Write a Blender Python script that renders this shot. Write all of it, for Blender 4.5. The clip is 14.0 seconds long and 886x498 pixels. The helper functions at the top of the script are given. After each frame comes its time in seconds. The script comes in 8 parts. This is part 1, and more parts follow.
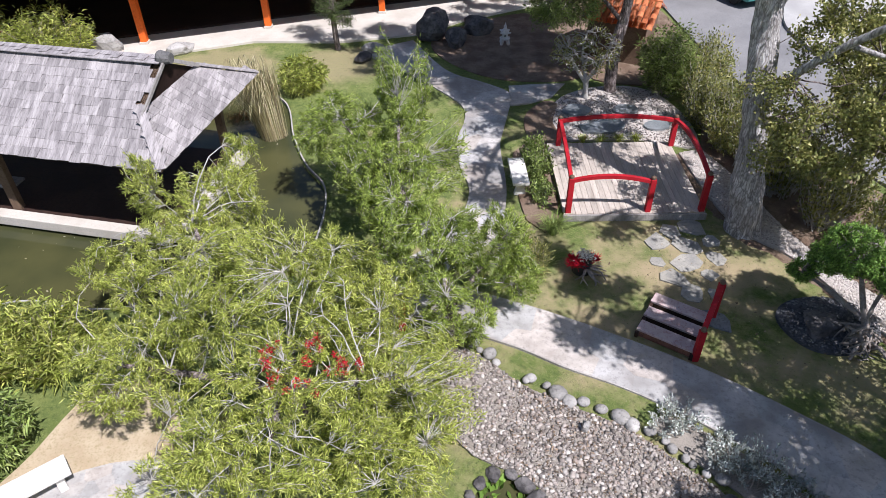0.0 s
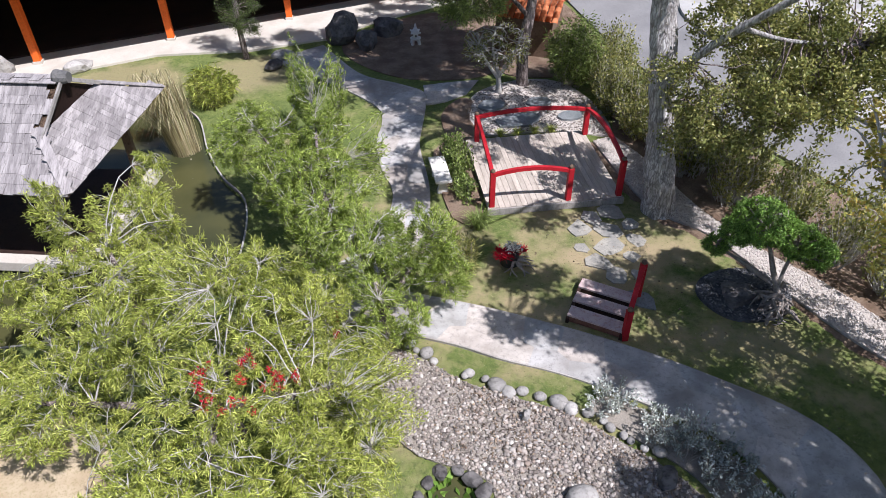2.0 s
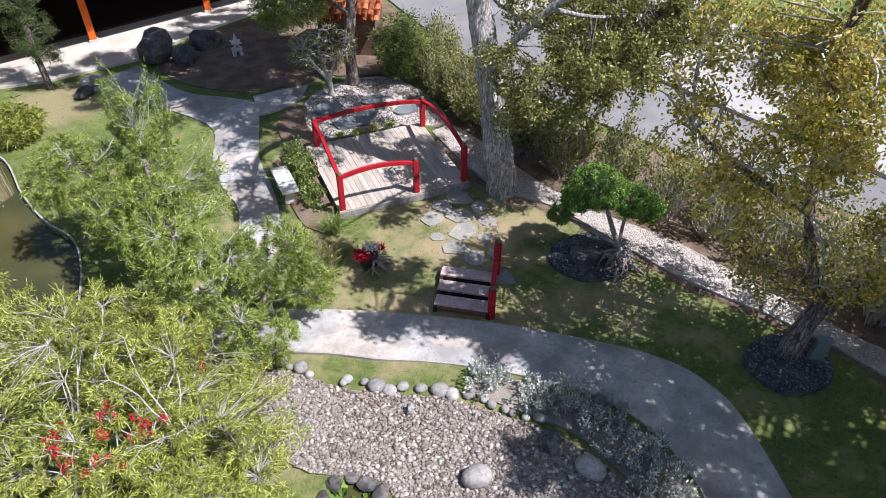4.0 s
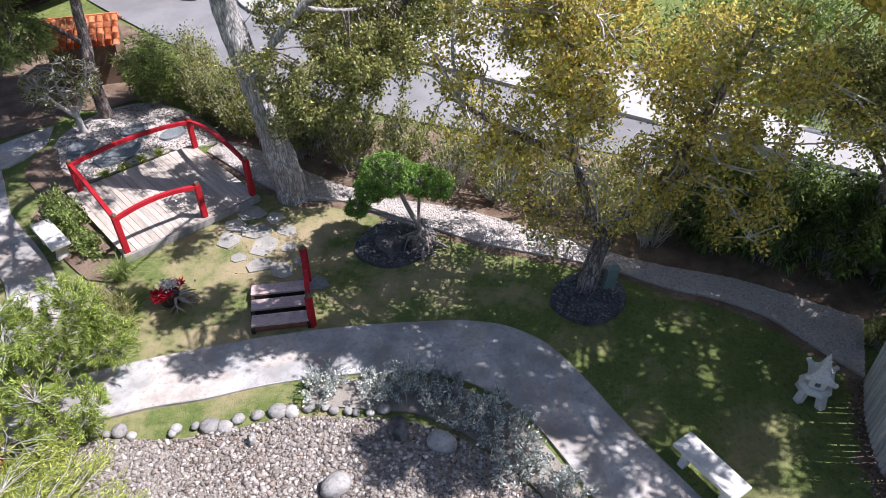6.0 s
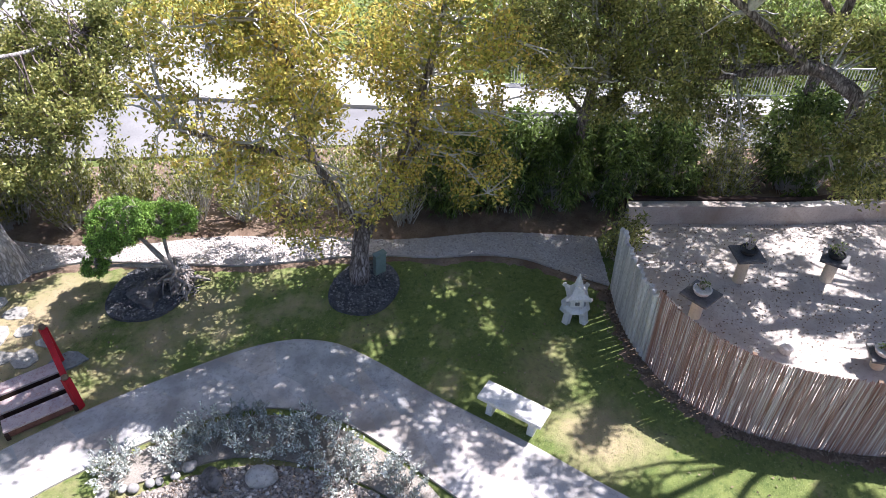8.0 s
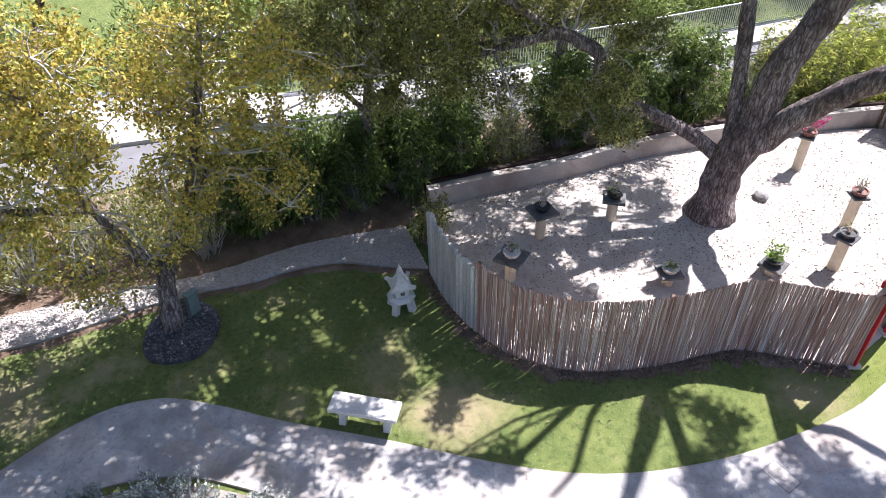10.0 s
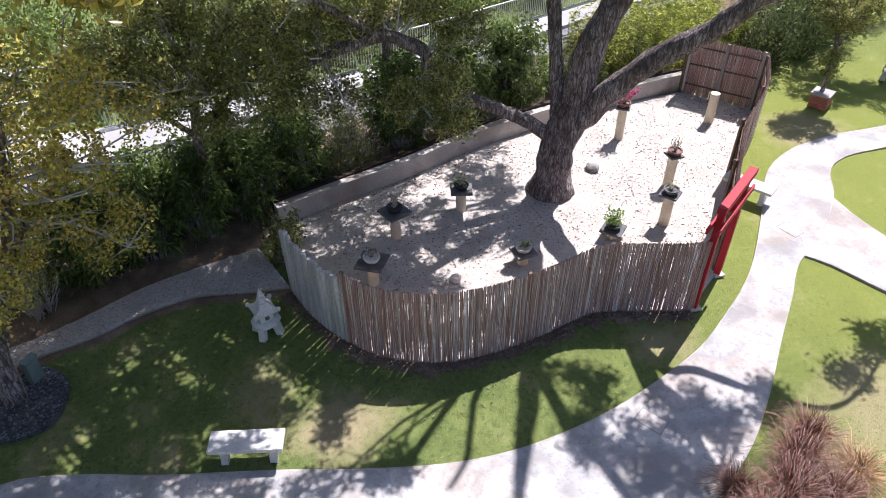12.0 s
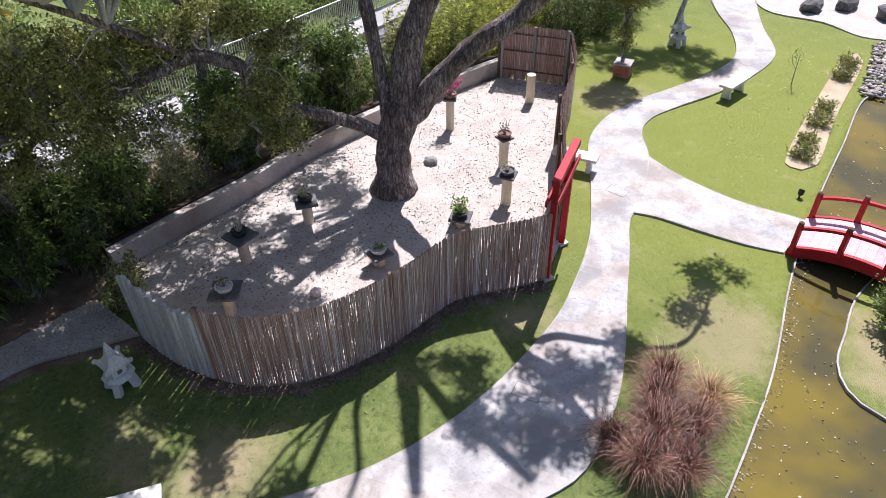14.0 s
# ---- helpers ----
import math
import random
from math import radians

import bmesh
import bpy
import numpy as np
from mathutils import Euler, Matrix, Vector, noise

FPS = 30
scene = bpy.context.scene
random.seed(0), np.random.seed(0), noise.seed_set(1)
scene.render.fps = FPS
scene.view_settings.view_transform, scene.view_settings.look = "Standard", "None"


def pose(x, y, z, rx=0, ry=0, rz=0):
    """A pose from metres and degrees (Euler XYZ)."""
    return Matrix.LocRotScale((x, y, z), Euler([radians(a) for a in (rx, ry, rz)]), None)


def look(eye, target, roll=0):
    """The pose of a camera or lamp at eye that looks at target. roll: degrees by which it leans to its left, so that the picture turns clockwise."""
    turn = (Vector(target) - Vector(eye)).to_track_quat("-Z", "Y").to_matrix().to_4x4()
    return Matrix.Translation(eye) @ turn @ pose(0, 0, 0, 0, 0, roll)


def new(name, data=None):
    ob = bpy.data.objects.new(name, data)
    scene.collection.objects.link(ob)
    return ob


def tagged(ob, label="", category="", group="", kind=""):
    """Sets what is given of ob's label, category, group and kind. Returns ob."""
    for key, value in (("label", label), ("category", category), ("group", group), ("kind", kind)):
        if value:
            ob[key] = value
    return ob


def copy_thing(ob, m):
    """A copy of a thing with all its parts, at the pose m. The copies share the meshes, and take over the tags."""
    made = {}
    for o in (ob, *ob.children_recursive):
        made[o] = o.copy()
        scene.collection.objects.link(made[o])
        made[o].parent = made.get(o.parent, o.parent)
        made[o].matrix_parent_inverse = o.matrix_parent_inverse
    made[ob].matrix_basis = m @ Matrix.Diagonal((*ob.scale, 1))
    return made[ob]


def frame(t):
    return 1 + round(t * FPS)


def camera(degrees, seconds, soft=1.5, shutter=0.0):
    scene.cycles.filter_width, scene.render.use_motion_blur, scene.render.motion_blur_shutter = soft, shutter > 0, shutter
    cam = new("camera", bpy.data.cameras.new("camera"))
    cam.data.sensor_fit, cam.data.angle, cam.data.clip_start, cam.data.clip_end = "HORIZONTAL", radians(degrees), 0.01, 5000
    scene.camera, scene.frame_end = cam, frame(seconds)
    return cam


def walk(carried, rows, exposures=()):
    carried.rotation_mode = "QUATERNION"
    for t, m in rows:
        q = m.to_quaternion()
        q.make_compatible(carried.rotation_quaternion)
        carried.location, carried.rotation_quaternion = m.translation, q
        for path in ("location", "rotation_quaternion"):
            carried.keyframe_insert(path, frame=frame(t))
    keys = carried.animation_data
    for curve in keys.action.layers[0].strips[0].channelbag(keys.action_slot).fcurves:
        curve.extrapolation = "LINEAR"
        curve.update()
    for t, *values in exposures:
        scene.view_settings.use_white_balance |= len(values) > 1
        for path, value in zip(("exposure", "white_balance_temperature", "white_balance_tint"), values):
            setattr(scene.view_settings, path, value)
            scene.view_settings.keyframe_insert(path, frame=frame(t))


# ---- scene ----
import functools
import itertools

EYE = (0.0, 0.0, 10.0)
cam = camera(65.5, 14.0, 0.5)
# seconds, turn, tilt, lean to the right
ROWS = [
    (0.0, -0.00, -38.97, 0.73),
    (0.5, -1.35, -39.02, 0.78),
    (1.0, -3.10, -38.99, 0.72),
    (1.5, -4.80, -39.03, 0.85),
    (2.0, -7.66, -38.97, 0.67),
    (4.5, -27.58, -39.22, 0.28),
    (5.0, -32.84, -39.31, 0.33),
    (5.5, -38.07, -39.40, 0.36),
    (6.0, -43.38, -39.43, 0.28),
    (6.5, -49.14, -39.49, 0.26),
    (7.0, -55.47, -39.44, 0.24),
    (7.5, -61.96, -39.47, 0.23),
    (8.0, -68.36, -39.51, 0.30),
    (8.5, -74.75, -39.56, 0.38),
    (11.0, -95.27, -39.46, 0.95),
    (11.5, -99.27, -39.40, 0.75),
    (12.0, -103.28, -39.31, 0.66),
    (12.5, -107.14, -39.24, 0.64),
    (13.0, -110.92, -39.09, 0.70),
    (13.5, -114.67, -39.10, 0.76),
    (14.0, -118.79, -39.20, 0.78),
]
# the film brightens a little as it turns into the shade
EXPOSURES = [(t, stops, 6100, 17 if t < 6 else 20) for t, stops in ((0.0, 0.38), (2.0, 0.38), (5.0, 0.55), (6.5, 0.78), (7.5, 1.2), (8.5, 1.28), (11.0, 0.95), (12.5, 0.68), (14.0, 0.56))]
walk(cam, [(t, pose(*EYE, 90 + tilt, 0, turn) @ pose(0, 0, 0, 0, 0, -lean)) for t, turn, tilt, lean in ROWS], EXPOSURES)

# ---- light ----
SUN_TO = Vector((0.45, -0.49, 1.0)).normalized()
world = bpy.data.worlds.new("sky")
scene.world = world
world.use_nodes = True
wn = world.node_tree.nodes
sky = wn.new("ShaderNodeTexSky")
sky.sky_type, sky.sun_disc = "NISHITA", False
sky.sun_elevation = math.asin(SUN_TO.z)
sky.sun_rotation = math.atan2(SUN_TO.x, SUN_TO.y)
world.node_tree.links.new(sky.outputs[0], wn["Background"].inputs[0])
wn["Background"].inputs[1].default_value = 0.078
sun_data = bpy.data.lights.new("sun", "SUN")
sun_data.energy, sun_data.angle, sun_data.color = 5.2, radians(0.5), (1.0, 0.965, 0.925)
sun_ob = new("sun", sun_data)
sun_ob.matrix_world = look(SUN_TO * 60, (0, 0, 0))


# ---- materials ----
def node_tools(name):
    m = bpy.data.materials.new(name)
    m.use_nodes = True
    nt = m.node_tree
    bs = nt.nodes["Principled BSDF"]

    def add(kind, **sets):
        n = nt.nodes.new(kind)
        for key, value in sets.items():
            n.inputs[key.replace("_", " ")].default_value = value
        return n

    def mix(a, b, fac, how="MIX"):
        n = nt.nodes.new("ShaderNodeMix")
        n.data_type, n.blend_type = "RGBA", how
        for sock, v in ((6, a), (7, b), (0, fac)):
            if isinstance(v, bpy.types.NodeSocket):
                nt.links.new(v, n.inputs[sock])
            elif sock == 0:
                n.inputs[0].default_value = v
            else:
                n.inputs[sock].default_value = (*v, 1)
        return n.outputs[2]

    def ramp(sock, lo, hi):
        n = nt.nodes.new("ShaderNodeMapRange")
        nt.links.new(sock, n.inputs[0])
        n.inputs[1].default_value, n.inputs[2].default_value = lo, hi
        return n.outputs[0]

    return m, nt, bs, add, mix, ramp


def surf(name, c1, c2, c3=None, big=0.8, fine=25.0, rough=0.8, bump=0.4, depth=0.01, rand=0.0, metal=0.0, patch=(0.4, 0.6), world_space=True, stretch=None, spec=0.3):
    """A stained, grained surface: c1 and c2 in large patches, c3 in fine grain; rand varies pieces."""
    m, nt, bs, add, mix, ramp = node_tools(name)
    if world_space:
        coord = add("ShaderNodeNewGeometry").outputs["Position"]
    else:
        coord = add("ShaderNodeTexCoord").outputs["Object"]
    if stretch:
        mp = add("ShaderNodeMapping")
        mp.inputs["Scale"].default_value = stretch
        nt.links.new(coord, mp.inputs[0])
        coord = mp.outputs[0]
    a = add("ShaderNodeTexNoise", Scale=big, Detail=6.0, Roughness=0.62)
    b = add("ShaderNodeTexNoise", Scale=fine, Detail=5.0, Roughness=0.7)
    nt.links.new(coord, a.inputs["Vector"])
    nt.links.new(coord, b.inputs["Vector"])
    col = mix(c1, c2, ramp(a.outputs[0], *patch))
    col = mix(col, c3 or tuple(v * 0.6 for v in c1), ramp(b.outputs[0], 0.5, 0.72))
    if rand:
        info = add("ShaderNodeObjectInfo")
        val = ramp(info.outputs["Random"], 0, 1)
        hs = add("ShaderNodeHueSaturation")
        nt.links.new(col, hs.inputs["Color"])
        mr = nt.nodes.new("ShaderNodeMapRange")
        nt.links.new(val, mr.inputs[0])
        mr.inputs[3].default_value, mr.inputs[4].default_value = 1 - rand, 1 + rand
        nt.links.new(mr.outputs[0], hs.inputs["Value"])
        col = hs.outputs[0]
    nt.links.new(col, bs.inputs["Base Color"])
    bs.inputs["Roughness"].default_value, bs.inputs["Metallic"].default_value = rough, metal
    bs.inputs["Specular IOR Level"].default_value = spec
    if bump:
        bp = add("ShaderNodeBump", Strength=bump, Distance=depth)
        nt.links.new(b.outputs[0], bp.inputs["Height"])
        nt.links.new(bp.outputs[0], bs.inputs["Normal"])
    return m


def leafy(name, cols, rough=0.45, through_light=0.35, spec=0.35, sat=0.86):
    """Leaves: each takes its own shade from a scale of colours, and lets some light through."""
    m, nt, bs, add, mix, ramp = node_tools(name)
    geo = add("ShaderNodeNewGeometry")
    cr = nt.nodes.new("ShaderNodeValToRGB")
    els = cr.color_ramp.elements
    for i, c in enumerate(cols):
        at = i / (len(cols) - 1)
        e = els[i] if i < 2 else els.new(at)
        e.position, e.color = at, (*c, 1)
    nt.links.new(geo.outputs["Random Per Island"], cr.inputs[0])
    # leaves differ in depth of colour, spread wide to paint highlights and clump shade
    spin = add("ShaderNodeMath")
    spin.operation = "MULTIPLY"
    nt.links.new(geo.outputs["Random Per Island"], spin.inputs[0])
    spin.inputs[1].default_value = 37.7
    wrap = add("ShaderNodeMath")
    wrap.operation = "FRACT"
    nt.links.new(spin.outputs[0], wrap.inputs[0])
    depth = nt.nodes.new("ShaderNodeMapRange")
    nt.links.new(wrap.outputs[0], depth.inputs[0])
    depth.inputs[3].default_value, depth.inputs[4].default_value = 0.36, 1.5
    tone = add("ShaderNodeHueSaturation")
    nt.links.new(cr.outputs[0], tone.inputs["Color"])
    nt.links.new(depth.outputs[0], tone.inputs["Value"])
    tone.inputs["Saturation"].default_value = sat
    big = add("ShaderNodeTexNoise", Scale=0.9, Detail=2.0)
    nt.links.new(geo.outputs["Position"], big.inputs["Vector"])
    col = mix(tone.outputs[0], tuple(v * 0.7 for v in cols[0]), ramp(big.outputs[0], 0.5, 0.8))
    nt.links.new(col, bs.inputs["Base Color"])
    bs.inputs["Roughness"].default_value, bs.inputs["Specular IOR Level"].default_value = rough, spec
    tr = add("ShaderNodeBsdfTranslucent")
    warm = mix(col, (1.0, 0.95, 0.4), 0.2, "MULTIPLY")
    nt.links.new(warm, tr.inputs["Color"])
    mx = add("ShaderNodeMixShader", Fac=through_light)
    nt.links.new(bs.outputs[0], mx.inputs[1])
    nt.links.new(tr.outputs[0], mx.inputs[2])
    nt.links.new(mx.outputs[0], nt.nodes["Material Output"].inputs[0])
    return m


def islands(name, cols, rough=0.8, bump=0.3, fine=40.0, stretch=None, spec=0.3):
    """For many joined pieces: a shade for each piece, with grain."""
    m, nt, bs, add, mix, ramp = node_tools(name)
    geo = add("ShaderNodeNewGeometry")
    cr = nt.nodes.new("ShaderNodeValToRGB")
    els = cr.color_ramp.elements
    for i, c in enumerate(cols):
        at = i / (len(cols) - 1)
        e = els[i] if i < 2 else els.new(at)
        e.position, e.color = at, (*c, 1)
    info = add("ShaderNodeObjectInfo")
    sm = nt.nodes.new("ShaderNodeMath")
    sm.operation = "ADD"
    nt.links.new(geo.outputs["Random Per Island"], sm.inputs[0])
    nt.links.new(info.outputs["Random"], sm.inputs[1])
    fr = nt.nodes.new("ShaderNodeMath")
    fr.operation = "FRACT"
    nt.links.new(sm.outputs[0], fr.inputs[0])
    nt.links.new(fr.outputs[0], cr.inputs[0])
    b = add("ShaderNodeTexNoise", Scale=fine, Detail=5.0, Roughness=0.7)
    coord = geo.outputs["Position"]
    if stretch:
        mp = add("ShaderNodeMapping")
        mp.inputs["Scale"].default_value = stretch
        nt.links.new(coord, mp.inputs[0])
        coord = mp.outputs[0]
    nt.links.new(coord, b.inputs["Vector"])
    col = mix(cr.outputs[0], (0.35, 0.33, 0.3), ramp(b.outputs[0], 0.45, 1.1), "MULTIPLY")
    nt.links.new(col, bs.inputs["Base Color"])
    bs.inputs["Roughness"].default_value = rough
    bs.inputs["Specular IOR Level"].default_value = spec
    bp = add("ShaderNodeBump", Strength=bump, Distance=0.01)
    nt.links.new(b.outputs[0], bp.inputs["Height"])
    nt.links.new(bp.outputs[0], bs.inputs["Normal"])
    return m


def stained(name, c1, c2, c3, stain, **more):
    """As surf, with broad brown stains."""
    m = surf(name, c1, c2, c3, **more)
    nt = m.node_tree
    bs = nt.nodes["Principled BSDF"]
    old = bs.inputs["Base Color"].links[0].from_socket
    geo = nt.nodes.new("ShaderNodeNewGeometry")
    n = nt.nodes.new("ShaderNodeTexNoise")
    n.inputs["Scale"].default_value, n.inputs["Detail"].default_value, n.inputs["Distortion"].default_value = 0.75, 7.0, 0.6
    nt.links.new(geo.outputs["Position"], n.inputs["Vector"])
    r = nt.nodes.new("ShaderNodeMapRange")
    nt.links.new(n.outputs[0], r.inputs[0])
    r.inputs[1].default_value, r.inputs[2].default_value, r.inputs[4].default_value = 0.48, 0.64, 0.75
    x = nt.nodes.new("ShaderNodeMix")
    x.data_type = "RGBA"
    nt.links.new(r.outputs[0], x.inputs[0])
    nt.links.new(old, x.inputs[6])
    x.inputs[7].default_value = (*stain, 1)
    nt.links.new(x.outputs[2], bs.inputs["Base Color"])
    return m


def bark(name, plate, light, crack, size=24.0, upright=0.28):
    """Furrowed bark: small uneven flakes, longer upwards, over streaks and broad blotches."""
    m, nt, bs, add, mix, ramp = node_tools(name)
    pos = add("ShaderNodeNewGeometry").outputs["Position"]
    wob = add("ShaderNodeTexNoise", Scale=6.0, Detail=4.0)
    nt.links.new(pos, wob.inputs["Vector"])
    sh = nt.nodes.new("ShaderNodeVectorMath")
    sh.operation = "MULTIPLY_ADD"
    nt.links.new(wob.outputs["Color"], sh.inputs[0])
    sh.inputs[1].default_value = (0.10, 0.10, 0.3)
    nt.links.new(pos, sh.inputs[2])
    mp = add("ShaderNodeMapping")
    mp.inputs["Scale"].default_value = (1, 1, upright)
    nt.links.new(sh.outputs[0], mp.inputs[0])
    vo = add("ShaderNodeTexVoronoi", Scale=size, Randomness=1.0)
    vo.feature = "DISTANCE_TO_EDGE"
    streak = add("ShaderNodeTexNoise", Scale=size * 0.9, Detail=6.0, Roughness=0.7)
    fine = add("ShaderNodeTexNoise", Scale=70.0, Detail=4.0, Roughness=0.7)
    big = add("ShaderNodeTexNoise", Scale=1.8, Detail=5.0, Roughness=0.6)
    for q in (vo, streak, fine):
        nt.links.new(mp.outputs[0], q.inputs["Vector"])
    nt.links.new(pos, big.inputs["Vector"])
    col = mix(plate, light, ramp(streak.outputs[0], 0.42, 0.58))
    col = mix(col, tuple(v * 0.7 for v in plate), ramp(big.outputs[0], 0.45, 0.7))
    col = mix(col, crack, ramp(fine.outputs[0], 0.52, 0.9))
    deep = mix(crack, col, 0.25)
    col = mix(deep, col, ramp(vo.outputs["Distance"], 0.0, 0.17))
    nt.links.new(col, bs.inputs["Base Color"])
    bs.inputs["Roughness"].default_value, bs.inputs["Specular IOR Level"].default_value = 0.95, 0.15
    bp = add("ShaderNodeBump", Strength=1.0, Distance=0.06)
    nt.links.new(streak.outputs[0], bp.inputs["Height"])
    nt.links.new(bp.outputs[0], bs.inputs["Normal"])
    return m


def lawn_material():
    m, nt, bs, add, mix, ramp = node_tools("lawn")
    pos = add("ShaderNodeNewGeometry").outputs["Position"]
    n = {}
    for key, sc, det in (("big", 0.22, 4.0), ("mid", 1.1, 6.0), ("tuft", 9.0, 4.0), ("blade", 70.0, 3.0)):
        n[key] = add("ShaderNodeTexNoise", Scale=sc, Detail=det, Roughness=0.65)
        nt.links.new(pos, n[key].inputs["Vector"])
    col = mix((0.11, 0.15, 0.042), (0.195, 0.228, 0.07), ramp(n["mid"].outputs[0], 0.35, 0.65))
    col = mix(col, (0.07, 0.105, 0.03), ramp(n["tuft"].outputs[0], 0.48, 0.7))
    # yellower, brighter colour on the far lawn, painting in its full sun
    sun_dist = nt.nodes.new("ShaderNodeVectorMath")
    sun_dist.operation = "DISTANCE"
    nt.links.new(pos, sun_dist.inputs[0])
    sun_dist.inputs[1].default_value = (10.5, -17.0, 0)
    sun_tint = nt.nodes.new("ShaderNodeMapRange")
    nt.links.new(sun_dist.outputs["Value"], sun_tint.inputs[0])
    sun_tint.inputs[1].default_value, sun_tint.inputs[2].default_value, sun_tint.inputs[3].default_value, sun_tint.inputs[4].default_value = 6.0, 13.0, 0.75, 0.0
    col = mix(col, (0.225, 0.25, 0.048), sun_tint.outputs[0])
    # dry, trodden turf towards the deck and under the trees
    far = nt.nodes.new("ShaderNodeVectorMath")
    far.operation = "DISTANCE"
    nt.links.new(pos, far.inputs[0])
    far.inputs[1].default_value = (4.5, 11.0, 0)
    dry = add("ShaderNodeMath")
    dry.operation = "MULTIPLY_ADD"
    nt.links.new(far.outputs["Value"], dry.inputs[0])
    dry.inputs[1].default_value, dry.inputs[2].default_value = -0.022, 0.25
    dry.use_clamp = True
    ad = add("ShaderNodeMath")
    ad.operation = "ADD"
    nt.links.new(dry.outputs[0], ad.inputs[0])
    nt.links.new(n["mid"].outputs[0], ad.inputs[1])
    col = mix(col, (0.36, 0.29, 0.175), ramp(ad.outputs[0], 0.6, 0.86))
    # worn bare spots
    for cx, cy, r, deep in ((7.55, 0.1, 1.1, 0.75), (5.7, -9.4, 1.5, 0.55), (8.6, 1.4, 0.9, 0.4), (8.1, -6.4, 0.9, 0.6), (14.5, -14.2, 1.5, 0.6), (3.2, 9.9, 1.3, 0.4), (5.6, 11.2, 1.6, 0.55), (3.3, -12.0, 1.7, 0.7), (7.4, 8.2, 1.1, 0.5), (-7.6, 22.2, 2.4, 0.6), (-3.6, 22.6, 1.9, 0.6), (-10.5, 21.6, 1.8, 0.5), (-1.7, 16.8, 1.5, 0.4), (4.2, 12.2, 1.2, 0.3), (6.9, 11.6, 1.2, 0.4), (3.0, 9.9, 0.9, 0.3)):
        ds = nt.nodes.new("ShaderNodeVectorMath")
        ds.operation = "DISTANCE"
        nt.links.new(pos, ds.inputs[0])
        ds.inputs[1].default_value = (cx, cy, 0)
        wv = add("ShaderNodeMath")
        wv.operation = "MULTIPLY_ADD"
        nt.links.new(n["mid"].outputs[0], wv.inputs[0])
        wv.inputs[1].default_value = -2.2
        nt.links.new(ds.outputs["Value"], wv.inputs[2])
        mr = nt.nodes.new("ShaderNodeMapRange")
        nt.links.new(wv.outputs[0], mr.inputs[0])
        mr.inputs[1].default_value, mr.inputs[2].default_value = r - 1.1, r - 1.9
        mr.inputs[4].default_value = deep
        col = mix(col, (0.40, 0.31, 0.20), mr.outputs[0])
    col = mix(col, (0.29, 0.33, 0.12), ramp(n["blade"].outputs[0], 0.52, 0.8))
    nt.links.new(col, bs.inputs["Base Color"])
    bs.inputs["Roughness"].default_value, bs.inputs["Specular IOR Level"].default_value = 0.9, 0.15
    bp = add("ShaderNodeBump", Strength=0.7, Distance=0.03)
    nt.links.new(n["blade"].outputs[0], bp.inputs["Height"])
    nt.links.new(bp.outputs[0], bs.inputs["Normal"])
    return m


def water_material(name, shallow, deep):
    m, nt, bs, add, mix, ramp = node_tools(name)
    pos = add("ShaderNodeNewGeometry").outputs["Position"]
    a = add("ShaderNodeTexNoise", Scale=0.5, Detail=4.0)
    b = add("ShaderNodeTexNoise", Scale=5.0, Detail=3.0)
    for q in (a, b):
        nt.links.new(pos, q.inputs["Vector"])
    nt.links.new(mix(shallow, deep, ramp(a.outputs[0], 0.38, 0.62)), bs.inputs["Base Color"])
    bs.inputs["Roughness"].default_value, bs.inputs["IOR"].default_value = 0.06, 1.33
    bp = add("ShaderNodeBump", Strength=0.12, Distance=0.02)
    nt.links.new(b.outputs[0], bp.inputs["Height"])
    nt.links.new(bp.outputs[0], bs.inputs["Normal"])
    return m


def flagstone_material():
    """Pale mottled stone: grey, bluish, tan or rusty from piece to piece."""
    m = stained("flagstone", (0.38, 0.355, 0.33), (0.56, 0.535, 0.51), (0.30, 0.285, 0.27), (0.285, 0.26, 0.24), big=1.7, fine=14, rough=0.85, bump=0.5, rand=0.09, patch=(0.36, 0.6))
    nt = m.node_tree
    bs = nt.nodes["Principled BSDF"]
    old = bs.inputs["Base Color"].links[0].from_socket
    info = nt.nodes.new("ShaderNodeObjectInfo")
    cr = nt.nodes.new("ShaderNodeValToRGB")
    els = cr.color_ramp.elements
    cr.color_ramp.interpolation = "CONSTANT"
    for i, c in enumerate([(0.88, 0.94, 0.98), (0.98, 0.98, 0.97), (0.98, 0.92, 0.85), (0.78, 0.81, 0.84), (1.0, 1.0, 1.0), (0.90, 0.83, 0.77)]):
        e = els[i] if i < 2 else els.new(i / 6)
        e.position, e.color = i / 6, (*c, 1)
    nt.links.new(info.outputs["Random"], cr.inputs[0])
    x = nt.nodes.new("ShaderNodeMix")
    x.data_type, x.blend_type = "RGBA", "MULTIPLY"
    x.inputs[0].default_value = 0.6
    nt.links.new(old, x.inputs[6])
    nt.links.new(cr.outputs[0], x.inputs[7])
    nt.links.new(x.outputs[2], bs.inputs["Base Color"])
    return m


